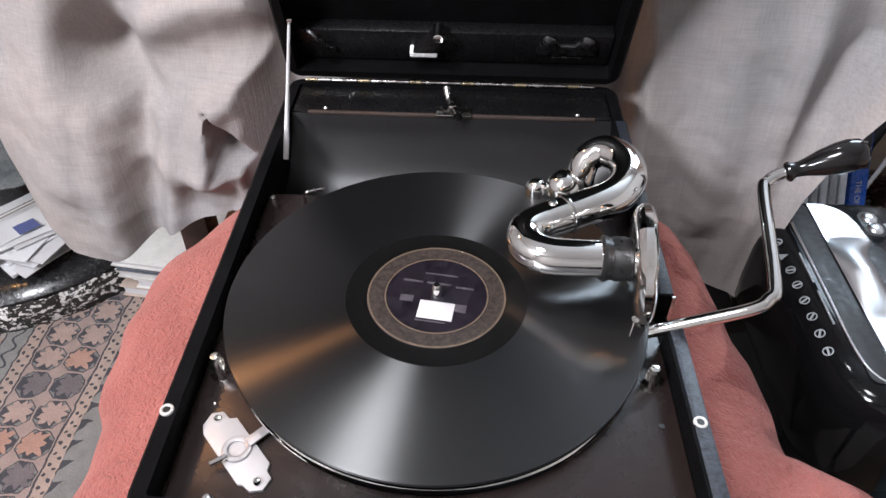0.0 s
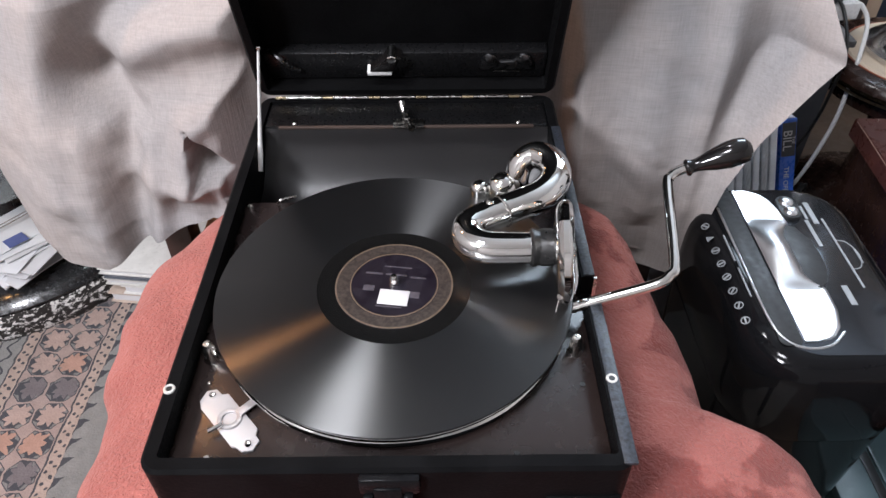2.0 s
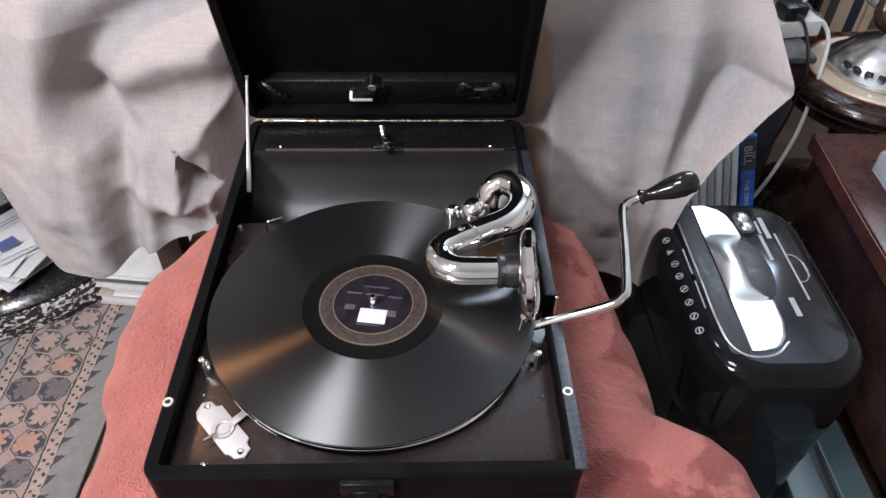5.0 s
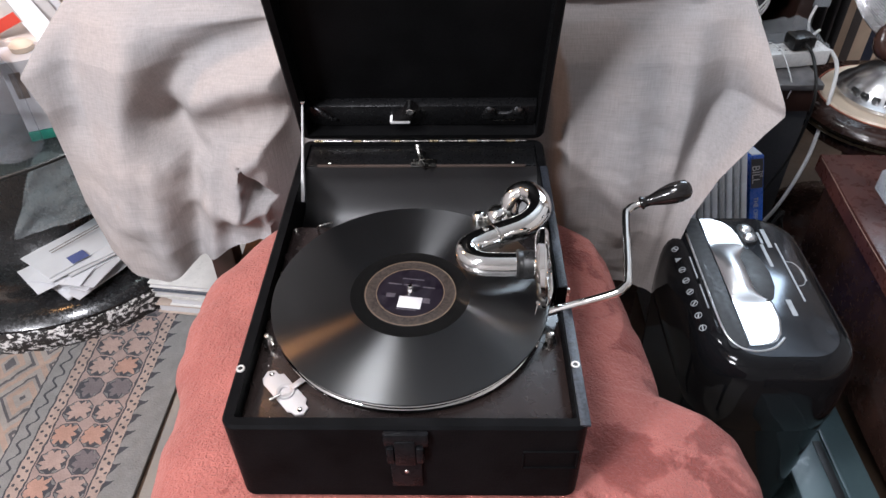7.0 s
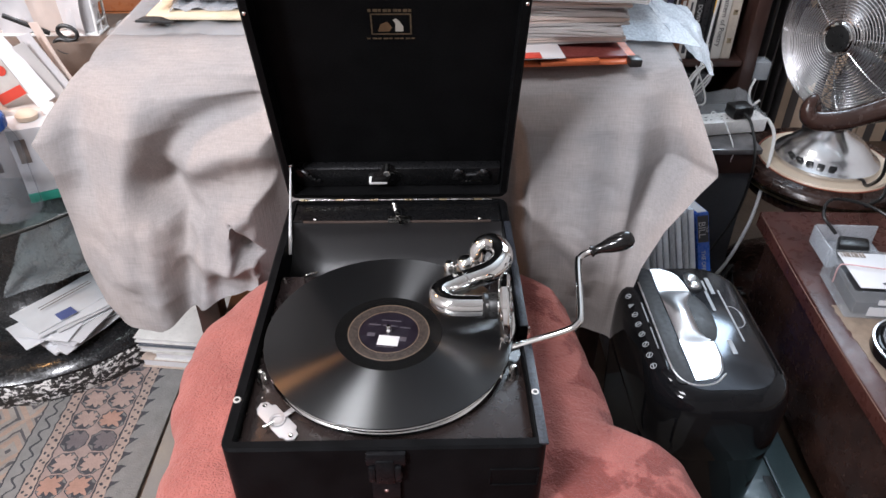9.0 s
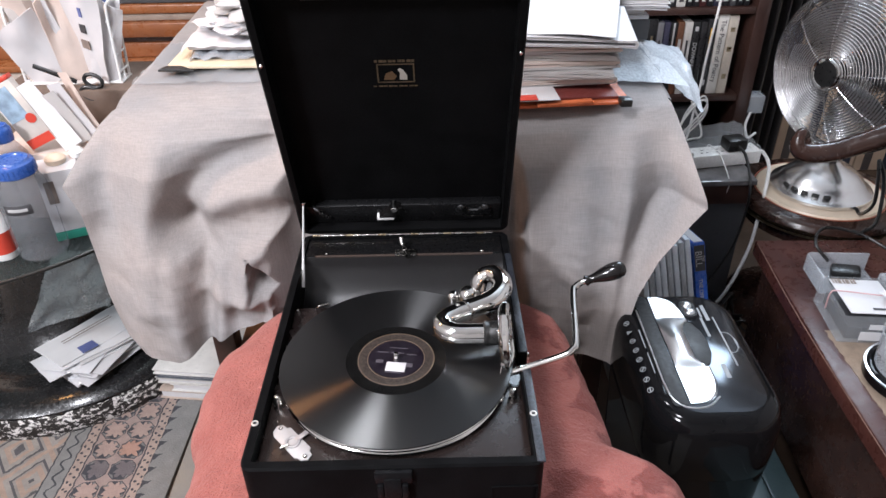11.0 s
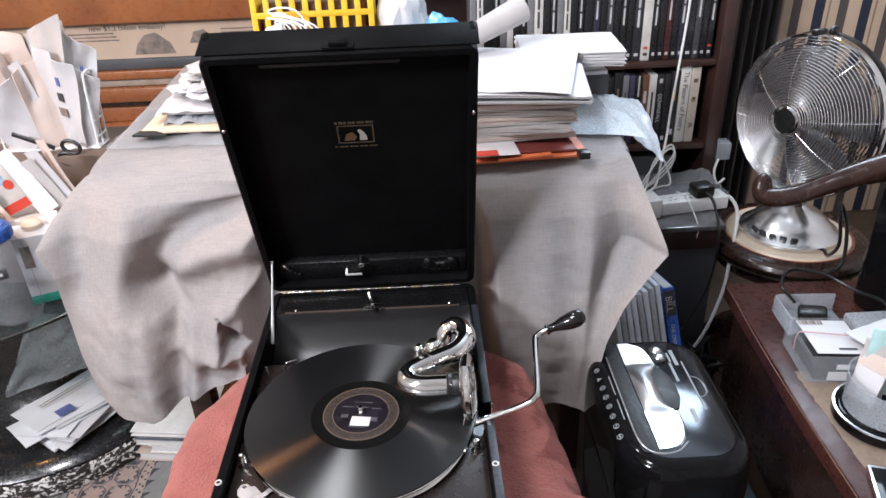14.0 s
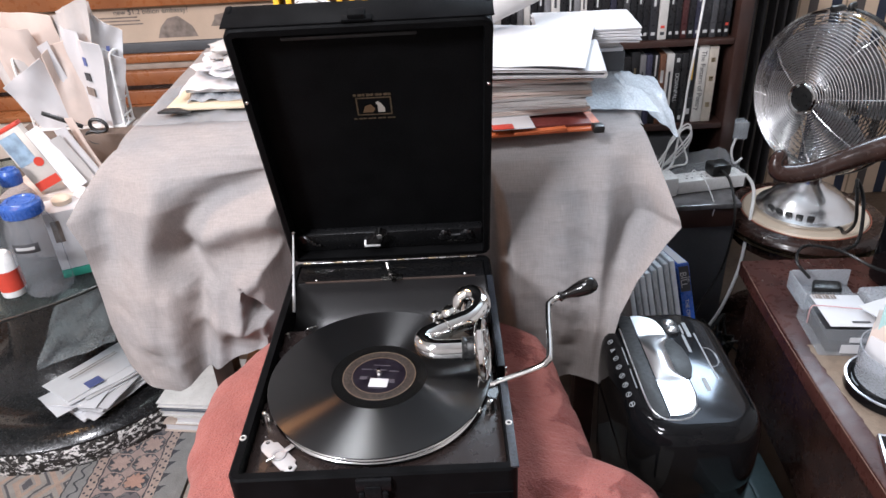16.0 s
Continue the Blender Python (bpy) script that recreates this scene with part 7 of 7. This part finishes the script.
part("rubber_band", tube(B(), [PB @ Vector(q) for q in ((-0.001, 0.06, 0.02), (-0.0005, 0.06, 0.05), (0.01, 0.058, 0.0555), (0.05, 0.052, 0.056), (0.094, 0.046, 0.0555), (0.101, 0.045, 0.048))], 0.0011, 6, 6), mat("pink_rubber", (0.6, 0.36, 0.36), 0.6), pb)
for x0, z0, w, h in ((0.03, 0.006, 0.048, 0.016), (0.04, 0.027, 0.045, 0.009)):
    part("white_label", box(B(), (x0, -0.0008, z0), (x0 + w, 0.0, z0 + h), 0, PB), PAPER, pb)

# tub with black rim, blue packet in it
tb = thing("clear_tub", (0.718, 0.11, DZ + 0.003), "clear tub on a black ring base holding small packets", "tub")
TC = (0.722, 0.112, DZ + 0.003)
part("ring_base", lathe(B(), [(0, 0), (0.063, 0), (0.066, 0.003), (0.066, 0.016), (0.062, 0.02), (0.058, 0.021), (0.056, 0.018), (0, 0.018)], TC, 48), GLOSSBLACK, tb, "black ring base")
part("ring_line", lathe(B(), [(0.0655, 0.0165), (0.067, 0.0175), (0.0665, 0.019), (0.0635, 0.0195)], TC, 48), SILVER, tb)
part("cup", lathe(B(), [(0.05, 0.0215), (0.054, 0.022), (0.058, 0.075), (0.0565, 0.075), (0.0525, 0.024)], TC, 48), FROST, tb)
for k in range(4):
    m = Matrix.Translation((TC[0] - 0.02 + 0.012 * k, TC[1] + 0.008 * k, TC[2] + 0.024)) @ Matrix.Rotation(radians(30 + 12 * k), 4, "Z") @ Matrix.Rotation(radians(18 - 6 * k), 4, "Y")
    part("packet", box(B(), (0, 0, 0), (0.004, 0.04, 0.05 + 0.02 * k), 0.001, m), (PAPER, PAPERPINK, PAPERGREY, mat("pale_aqua_card", (0.45, 0.68, 0.68), 0.5))[k], tb)
bm = B()
paper_sheet(bm, 0.79, 0.2, DZ + 0.066, 0.1, 0.12, 20, 0.006, 4, 0.0015)
solid("packet_box", box(B(), (0.755, 0.17, DZ + 0.003), (0.86, 0.30, DZ + 0.062), 0.004), FROST, (0.8, 0.23, DZ + 0.003), "cloudy plastic box of packets", "box")
solid("paper_packet", bm, PAPER, (0.79, 0.2, DZ + 0.064), "white paper packet on the plastic box", "packet")
ph = thing("phone", (0.66, 0.0, DZ + 0.003), "silver edged flat phone on the mat", "phone")
PM = Matrix.Translation((0.66, -0.01, DZ + 0.003)) @ Matrix.Rotation(radians(-18), 4, "Z")
part("body", box(B(), (-0.02, -0.09, 0), (0.05, 0.03, 0.009), 0.003, PM), SILVER, ph)
part("screen", box(B(), (-0.016, -0.084, 0.0091), (0.046, 0.024, 0.0097), 0.0003, PM), GLOSSBLACK, ph)
# white tray with a black charger
WT = Matrix.Translation((0.686, 0.325, DZ + 0.0005)) @ Matrix.Rotation(radians(-4), 4, "Z")
wt = thing("paper_tray", (0.74, 0.37, DZ), "cloudy plastic open tray holding a black charger", "tray")
part("tray_floor", box(B(), (0, 0, 0), (0.105, 0.075, 0.003), 0.001, WT), FROST, wt)
part("tray_wall", box(B(), (0, 0, 0.003), (0.003, 0.075, 0.034), 0.001, WT), FROST, wt)
part("tray_wall", box(B(), (0.003, 0.072, 0.003), (0.105, 0.075, 0.036), 0.001, WT), FROST, wt)
ch = thing("charger", (0.73, 0.37, DZ + 0.004), "black charger with its cable", "charger")
part("body", box(B(), (0.015, 0.02, 0.0055), (0.06, 0.05, 0.035), 0.005, WT @ Matrix.Rotation(radians(-20), 4, "Z") @ Matrix.Rotation(radians(-8), 4, "Y")), RUBBER, ch)
part("cable", tube(B(), [WT @ Vector(q) for q in ((0.02, 0.04, 0.04), (0.0, 0.06, 0.065), (0.03, 0.1, 0.07), (0.09, 0.1, 0.06), (0.13, 0.06, 0.05), (0.15, 0.0, 0.06), (0.16, -0.03, 0.01), (0.2, 0.0, 0.005))], 0.0028, 8), RUBBER, ch)
# black appliance at the table's far end
ap = thing("black_monitor", (0.98, 0.34, DZ), "black monitor back with a moulded edge", "monitor")
part("housing", box(B(), (0.855, 0.30, DZ + 0.0), (1.3, 0.42, DZ + 0.235), 0.012, Matrix.Translation((0.855, 0.3, DZ)) @ Matrix.Rotation(radians(6), 4, "Z") @ Matrix.Translation((-0.855, -0.3, -DZ))), GLOSSBLACK, ap)
part("bezel", box(B(), (0.863, 0.285, DZ + 0.03), (1.29, 0.298, DZ + 0.2), 0.004, Matrix.Translation((0.855, 0.3, DZ)) @ Matrix.Rotation(radians(6), 4, "Z") @ Matrix.Translation((-0.855, -0.3, -DZ))), MATTBLACK, ap)

# teal storage box on the floor
tl = thing("storage_crate", (0.57, 0.0, 0), "grey teal plastic storage crate with a dark slot", "crate")
part("lid", box(B(), (0.506, -0.35, 0.10), (0.612, 0.22, 0.115), 0.004), TEAL, tl)
part("body", box(B(), (0.512, -0.34, 0.0), (0.606, 0.21, 0.0995), 0.006), TEAL, tl)
part("lid_ridge", box(B(), (0.566, -0.34, 0.115), (0.574, 0.21, 0.119), 0.0015), TEAL, tl)
part("dark_slot", box(B(), (0.552, 0.0, 0.1152), (0.564, 0.09, 0.1165), 0.0005), MATTBLACK, tl)

# ---- round stand, fan, chair arm ----
SC = (0.878, 0.73)
SZ = 0.315
st = thing("pedestal_stand", (*SC, 0), "round dark wooden pedestal stand with cream inlay", "stand")
part("column", lathe(B(), [(0, 0), (0.14, 0), (0.145, 0.01), (0.13, 0.025), (0.05, 0.05), (0.04, 0.15), (0.05, 0.24), (0.15, 0.255), (0.152, SZ - 0.03), (0, SZ - 0.03)], (*SC, 0), 40), DARKWOOD, st)
stop = part("top", lathe(B(), [(0, SZ - 0.03), (0.15, SZ - 0.03), (0.163, SZ - 0.026), (0.170, SZ - 0.016), (0.166, SZ - 0.006), (0.156, SZ), (0, SZ)], (*SC, 0), 64), DARKWOOD, st)
part("inlay", lathe(B(), [(0.0, SZ), (0.0, SZ + 0.004), (0.127, SZ + 0.004), (0.130, SZ)], (*SC, 0), 64), CREAMRING, stop, "cream ring inlay")
part("inlay_line", lathe(B(), [(0.131, SZ), (0.131, SZ + 0.0012), (0.134, SZ + 0.0012), (0.134, SZ)], (*SC, 0), 64), mat("reddish_inlay", (0.3, 0.08, 0.04), 0.4), stop)
part("moulding", lathe(B(), [(0.1535, SZ - 0.0335), (0.1655, SZ - 0.0325), (0.168, SZ - 0.0295)], (*SC, 0), 64), BRASS, stop)

FZ = SZ + 0.0042
fan = thing("desk_fan", (*SC, FZ), "chromed metal desk fan with wire guard", "fan")
part("base", lathe(B(), [(0, 0), (0.099, 0), (0.103, 0.004), (0.103, 0.010), (0.098, 0.013), (0.09, 0.017), (0.08, 0.031), (0.06, 0.05), (0.035, 0.062), (0.022, 0.07), (0.02, 0.1), (0, 0.1)], (*SC, FZ), 56), WIRE, fan, "polished domed base")
for k in range(5):
    a = radians(195 + 14 * k)
    p = Vector((SC[0] + 0.0885 * math.cos(a), SC[1] + 0.0885 * math.sin(a), FZ + 0.021))
    part("button", box(B(), (-0.004, -0.007, -0.004), (0.004, 0.007, 0.007), 0.0015, Matrix.Translation(p) @ Matrix.Rotation(a, 4, "Z") @ Matrix.Rotation(radians(35), 4, "Y")), RUBBER, fan)
HUB = Vector((0.812, 0.718, 0.581))
FAX = Vector((-0.89, -0.44, 0.06)).normalized()
FM = Matrix.Translation(HUB) @ FAX.to_track_quat("Z", "Y").to_matrix().to_4x4()
part("neck", rod(B(), (*SC, FZ + 0.095), FM @ Vector((0, 0, -0.1)) - Vector((0, 0, 0.03)), 0.014, 0.016), CHROME, fan)
part("motor", lathe(B(), [(0, -0.2), (0.03, -0.198), (0.048, -0.185), (0.055, -0.15), (0.055, -0.1), (0.05, -0.092), (0, -0.092)], n=36, m=FM), CHROME, fan, "polished motor housing")


def dome(r):
    return -0.004 - 0.052 * (r / 0.165) ** 2.6


cage = part("front_guard", lathe(B(), [(0.164, -0.058), (0.1675, -0.0585), (0.1695, -0.066), (0.1695, -0.076), (0.1665, -0.08), (0.163, -0.078)], n=72, m=FM), CHROME, fan, "round chromed wire guard")


def hoop(r, z, wire=0.0011, n=64):
    bm = B()
    lathe(bm, [(r - wire, z), (r, z + wire), (r + wire, z), (r, z - wire), (r - wire, z)], n=n, m=FM)
    return bm


for k in range(25):
    r = 0.033 + (0.162 - 0.033) * k / 24
    part("guard_ring", hoop(r, dome(r), 0.00105), WIRE, cage)
for k in range(8):
    a = 2 * math.pi * k / 8 + 0.2
    pts = [FM @ Vector((r * math.cos(a), r * math.sin(a), dome(r) - 0.0015)) for r in (0.028, 0.06, 0.09, 0.12, 0.145, 0.163)]
    part("guard_spoke", tube(B(), pts, 0.0013, 6, 3), WIRE, cage)
part("hub_ring", lathe(B(), [(0.0245, -0.003), (0.026, 0.002), (0.0295, 0.003), (0.032, 0.0), (0.032, -0.004)], n=40, m=FM), CHROME, cage)
part("hub_badge", lathe(B(), [(0, 0.001), (0.018, 0.0005), (0.0248, -0.0005), (0.025, -0.006)], n=40, m=FM), RUBBER, cage, "plain black hub disc")
part("hub_ring", hoop(0.0275, 0.0, 0.0028), CHROME, cage)
back = part("back_guard", lathe(B(), [(0.166, -0.082), (0.1705, -0.082), (0.172, -0.088), (0.169, -0.096), (0.164, -0.095)], n=72, m=FM), RUBBER, fan, "dark rear guard band")
for k in range(14):
    r = 0.06 + 0.105 * k / 13
    part("guard_ring", hoop(r, -0.135 + 0.045 * ((r - 0.06) / 0.105) ** 2.2, 0.0012), GUNMETAL, back)
for k in range(10):
    a = 2 * math.pi * k / 10
    pts = [FM @ Vector((r * math.cos(a), r * math.sin(a), -0.1365 + 0.045 * ((max(r, 0.06) - 0.06) / 0.105) ** 2.2)) for r in (0.05, 0.08, 0.11, 0.14, 0.166)]
    part("guard_spoke", tube(B(), pts, 0.0014, 6, 3), GUNMETAL, back)
STEEL = mat("dull_steel", (0.4, 0.4, 0.41), 0.34, 1.0, dark=0.8, bump=0.03)
part("shaft", rod(B(), FM @ Vector((0, 0, -0.1)), FM @ Vector((0, 0, -0.045)), 0.018, 0.022), CHROME, fan)
for k in range(4):
    a0 = 2 * math.pi * k / 4 + 0.5
    bm = B()
    sheet(bm, lambda u, v: FM @ Vector(((0.02 + 0.122 * u) * math.cos(a0 + (v - 0.5) * (1.2 + 0.25 * math.sin(math.pi * u))), (0.02 + 0.122 * u) * math.sin(a0 + (v - 0.5) * (1.2 + 0.25 * math.sin(math.pi * u))), -0.068 + 0.022 * (v - 0.5) + 0.004 * math.sin(math.pi * v))), 10, 8)
    part("blade", thicken(bm, 0.0015), STEEL, fan, "steel grey metal blade")
bm = B()
tube(bm, [FM @ Vector(q) for q in ((0.0, 0.166, -0.085), (0.0, 0.175, -0.08), (0.0, 0.178, -0.09))], 0.006, 10, 4)
m = Matrix.Translation((HUB + Vector((0.045, 0.02, 0.172))))
box(bm, (-0.016, -0.006, -0.006), (0.016, 0.006, 0.006), 0.003, m @ Matrix.Rotation(radians(20), 4, "Z"))
part("carry_clip", bm, RUBBER, fan)
part("cable", tube(B(), [(SC[0] + 0.03, SC[1] - 0.1, FZ + 0.005), (0.9, 0.6, 0.33), (0.88, 0.545, 0.385), (0.86, 0.53, 0.45), (0.865, 0.55, 0.475), (0.885, 0.545, 0.43), (0.88, 0.52, 0.36), (0.84, 0.5, 0.346)], 0.0035, 8), RUBBER, fan)

# carved chair arm in front of the fan
ca = thing("armchair", (0.95, 0.52, 0), "dark polished wooden armchair with a scrolled arm", "armchair")
part("arm", tube(B(), [(0.712, 0.545, 0.530), (0.699, 0.535, 0.540), (0.690, 0.528, 0.529), (0.694, 0.523, 0.514), (0.714, 0.517, 0.509), (0.75, 0.508, 0.517), (0.79, 0.5, 0.536), (0.83, 0.492, 0.556), (0.88, 0.482, 0.574), (0.94, 0.475, 0.59), (1.02, 0.47, 0.6)], [0.008, 0.0105, 0.0125, 0.015, 0.0175, 0.018, 0.0185, 0.0205, 0.025, 0.028, 0.03], 16, 6), DARKWOOD, ca, "scrolled polished arm", 80)
part("scroll_eye", lathe(B(), [(0, 0.004), (0.006, 0.003), (0.009, 0), (0.009, -0.006), (0, -0.006)], n=18, m=Matrix.Translation((0.706, 0.528, 0.526)) @ Matrix.Rotation(radians(80), 4, "X")), DARKWOOD, ca)
part("back_post", tube(B(), [(1.02, 0.47, 0), (1.015, 0.47, 0.3), (1.02, 0.47, 0.62), (1.06, 0.48, 0.95)], [0.022, 0.022, 0.024, 0.02], 12), DARKWOOD, ca)
part("arm_post", tube(B(), [(0.935, 0.5, 0), (0.93, 0.5, 0.3), (0.925, 0.485, 0.575)], [0.018, 0.016, 0.016], 12), DARKWOOD, ca)

# ---- power strip on a glossy box ----
bx = thing("keyboard_box", (0.62, 0.74, 0), "dark box wrapped in glossy plastic", "box")
part("stand_box", box(B(), (0.50, 0.685, 0), (0.705, 0.86, 0.318), 0.003), GREYBOX, bx)
part("brown_front", box(B(), (0.50, 0.668, 0.3195), (0.70, 0.86, 0.366), 0.003), SHELFWOOD, bx)
part("glossy_top", box(B(), (0.495, 0.66, 0.3665), (0.705, 0.88, 0.379), 0.003), mat("grey_glossy_wrap", (0.16, 0.155, 0.16), 0.15, dark=0.5, scale=25, fine=60, bump=0.3, coat=0.4), bx)
bm = B()
sheet(bm, lambda u, v: Vector((0.56 + 0.19 * u, 0.77 + 0.14 * v, 0.3865 + 0.012 * abs(noise.noise(Vector((u * 7, v * 6, 3)))) + 0.01 * u)), 20, 16)
solid("plastic_wrap", thicken(bm, 0.0005), CLEAR, (0.65, 0.84, 0.381), "crumpled clear plastic wrap on the box", "plastic wrap")
PSM = Matrix.Translation((0.583, 0.712, 0.3795)) @ Matrix.Rotation(radians(9), 4, "Z")
ps = thing("power_strip", (0.65, 0.74, 0.3795), "white power strip with a black plug", "power strip")
part("body", box(B(), (0, 0, 0), (0.155, 0.045, 0.03), 0.004, PSM), WHITEPLASTIC, ps)
part("adapter", box(B(), (-0.045, -0.008, 0.0), (-0.003, 0.045, 0.045), 0.006, PSM), WHITEPLASTIC, ps)
for k in range(2):
    for dx, dy in ((0, 0.026), (-0.006, 0.014), (0.006, 0.014)):
        part("socket_hole", box(B(), (0.03 + 0.035 * k + dx - 0.0025, dy - 0.0015, 0.03), (0.03 + 0.035 * k + dx + 0.0025, dy + 0.0015, 0.0303), 0, PSM), PRINTDARK, ps)
part("plug", box(B(), (0.075, 0.0, 0.0305), (0.12, 0.04, 0.058), 0.007, PSM), RUBBER, ps, "black mains plug")
part("tie", tube(B(), [PSM @ Vector(q) for q in ((0.055, 0.05, 0.01), (0.055, 0.046, 0.032), (0.057, 0.02, 0.033), (0.058, -0.002, 0.03), (0.058, -0.052, -0.003), (0.058, -0.053, -0.03), (0.058, -0.0465, -0.06))], 0.0012, 6), WHITEPLASTIC, ps)
part("black_cable", tube(B(), [PSM @ Vector((0.098, 0.002, 0.045)), PSM @ Vector((0.106, -0.02, 0.03)), (0.688, 0.655, 0.37), (0.689, 0.65, 0.30), (0.675, 0.645, 0.22), (0.63, 0.63, 0.13), (0.6, 0.61, 0.05), (0.58, 0.62, 0.004)], 0.003, 8), RUBBER, ps)
part("white_cable", tube(B(), [PSM @ Vector((0.154, 0.022, 0.018)), PSM @ Vector((0.172, 0.02, 0.014)), PSM @ Vector((0.182, 0.0, -0.02)), (0.735, 0.68, 0.28), (0.72, 0.66, 0.2), (0.68, 0.64, 0.1), (0.62, 0.63, 0.03), (0.58, 0.65, 0.005)], 0.0038, 8), WHITEPLASTIC, ps)
wc = thing("white_cable", (0.62, 0.9, 0.4), "white cable hanging down by the bookcase", "cable")
part("drop", tube(B(), [(0.66, 0.93, 1.3), (0.659, 0.915, 1.0), (0.654, 0.9, 0.793), (0.649, 0.9, 0.674), (0.642, 0.9, 0.56), (0.64, 0.9, 0.493), (0.62, 0.86, 0.44), (0.60, 0.82, 0.405), (0.575, 0.8, 0.396)], 0.0028, 8), WHITEPLASTIC, wc)
for k in range(3):
    part("loop", tube(B(), [(0.57 - 0.01 * k, 0.80, 0.40), (0.60 + 0.01 * k, 0.85, 0.45 + 0.01 * k), (0.645 + 0.006 * k, 0.885, 0.475 - 0.008 * k), (0.655, 0.88, 0.455 - 0.012 * k), (0.62, 0.85, 0.43 - 0.01 * k), (0.575, 0.81, 0.405)], 0.002, 7), WHITEPLASTIC, wc)
part("loop", tube(B(), [(0.56, 0.80, 0.39), (0.61, 0.83, 0.395), (0.64, 0.84, 0.398), (0.635, 0.86, 0.43), (0.615, 0.87, 0.47)], 0.0022, 7), WHITEPLASTIC, wc)
# tangle of dark cables on the floor behind the shredder
rnd = random.Random(21)
ct = thing("cable_tangle", (0.66, 0.55, 0), "tangle of black cables on the floor", "cable")
for k in range(9):
    pts = [(0.6 + rnd.uniform(0, 0.1), 0.52 + rnd.uniform(0, 0.12), 0.004 + rnd.uniform(0, 0.14)) for _ in range(6)]
    part("strand", tube(B(), pts, rnd.choice((0.0025, 0.0035)), 6, 6), RUBBER, ct)
# clutter hung on the bookcase side: a grey socket block
sk = thing("wall_socket", (0.83, 1.0, 0.4), "cloudy grey socket block on the bookcase side", "socket")
part("plate", box(B(), (0.802, 0.99, 0.385), (0.84, 1.03, 0.43), 0.004), FROST, sk)
part("lead", tube(B(), [(0.81, 0.99, 0.39), (0.8, 0.98, 0.36), (0.81, 0.975, 0.33), (0.83, 0.98, 0.34)], 0.003, 7), WHITEPLASTIC, sk)
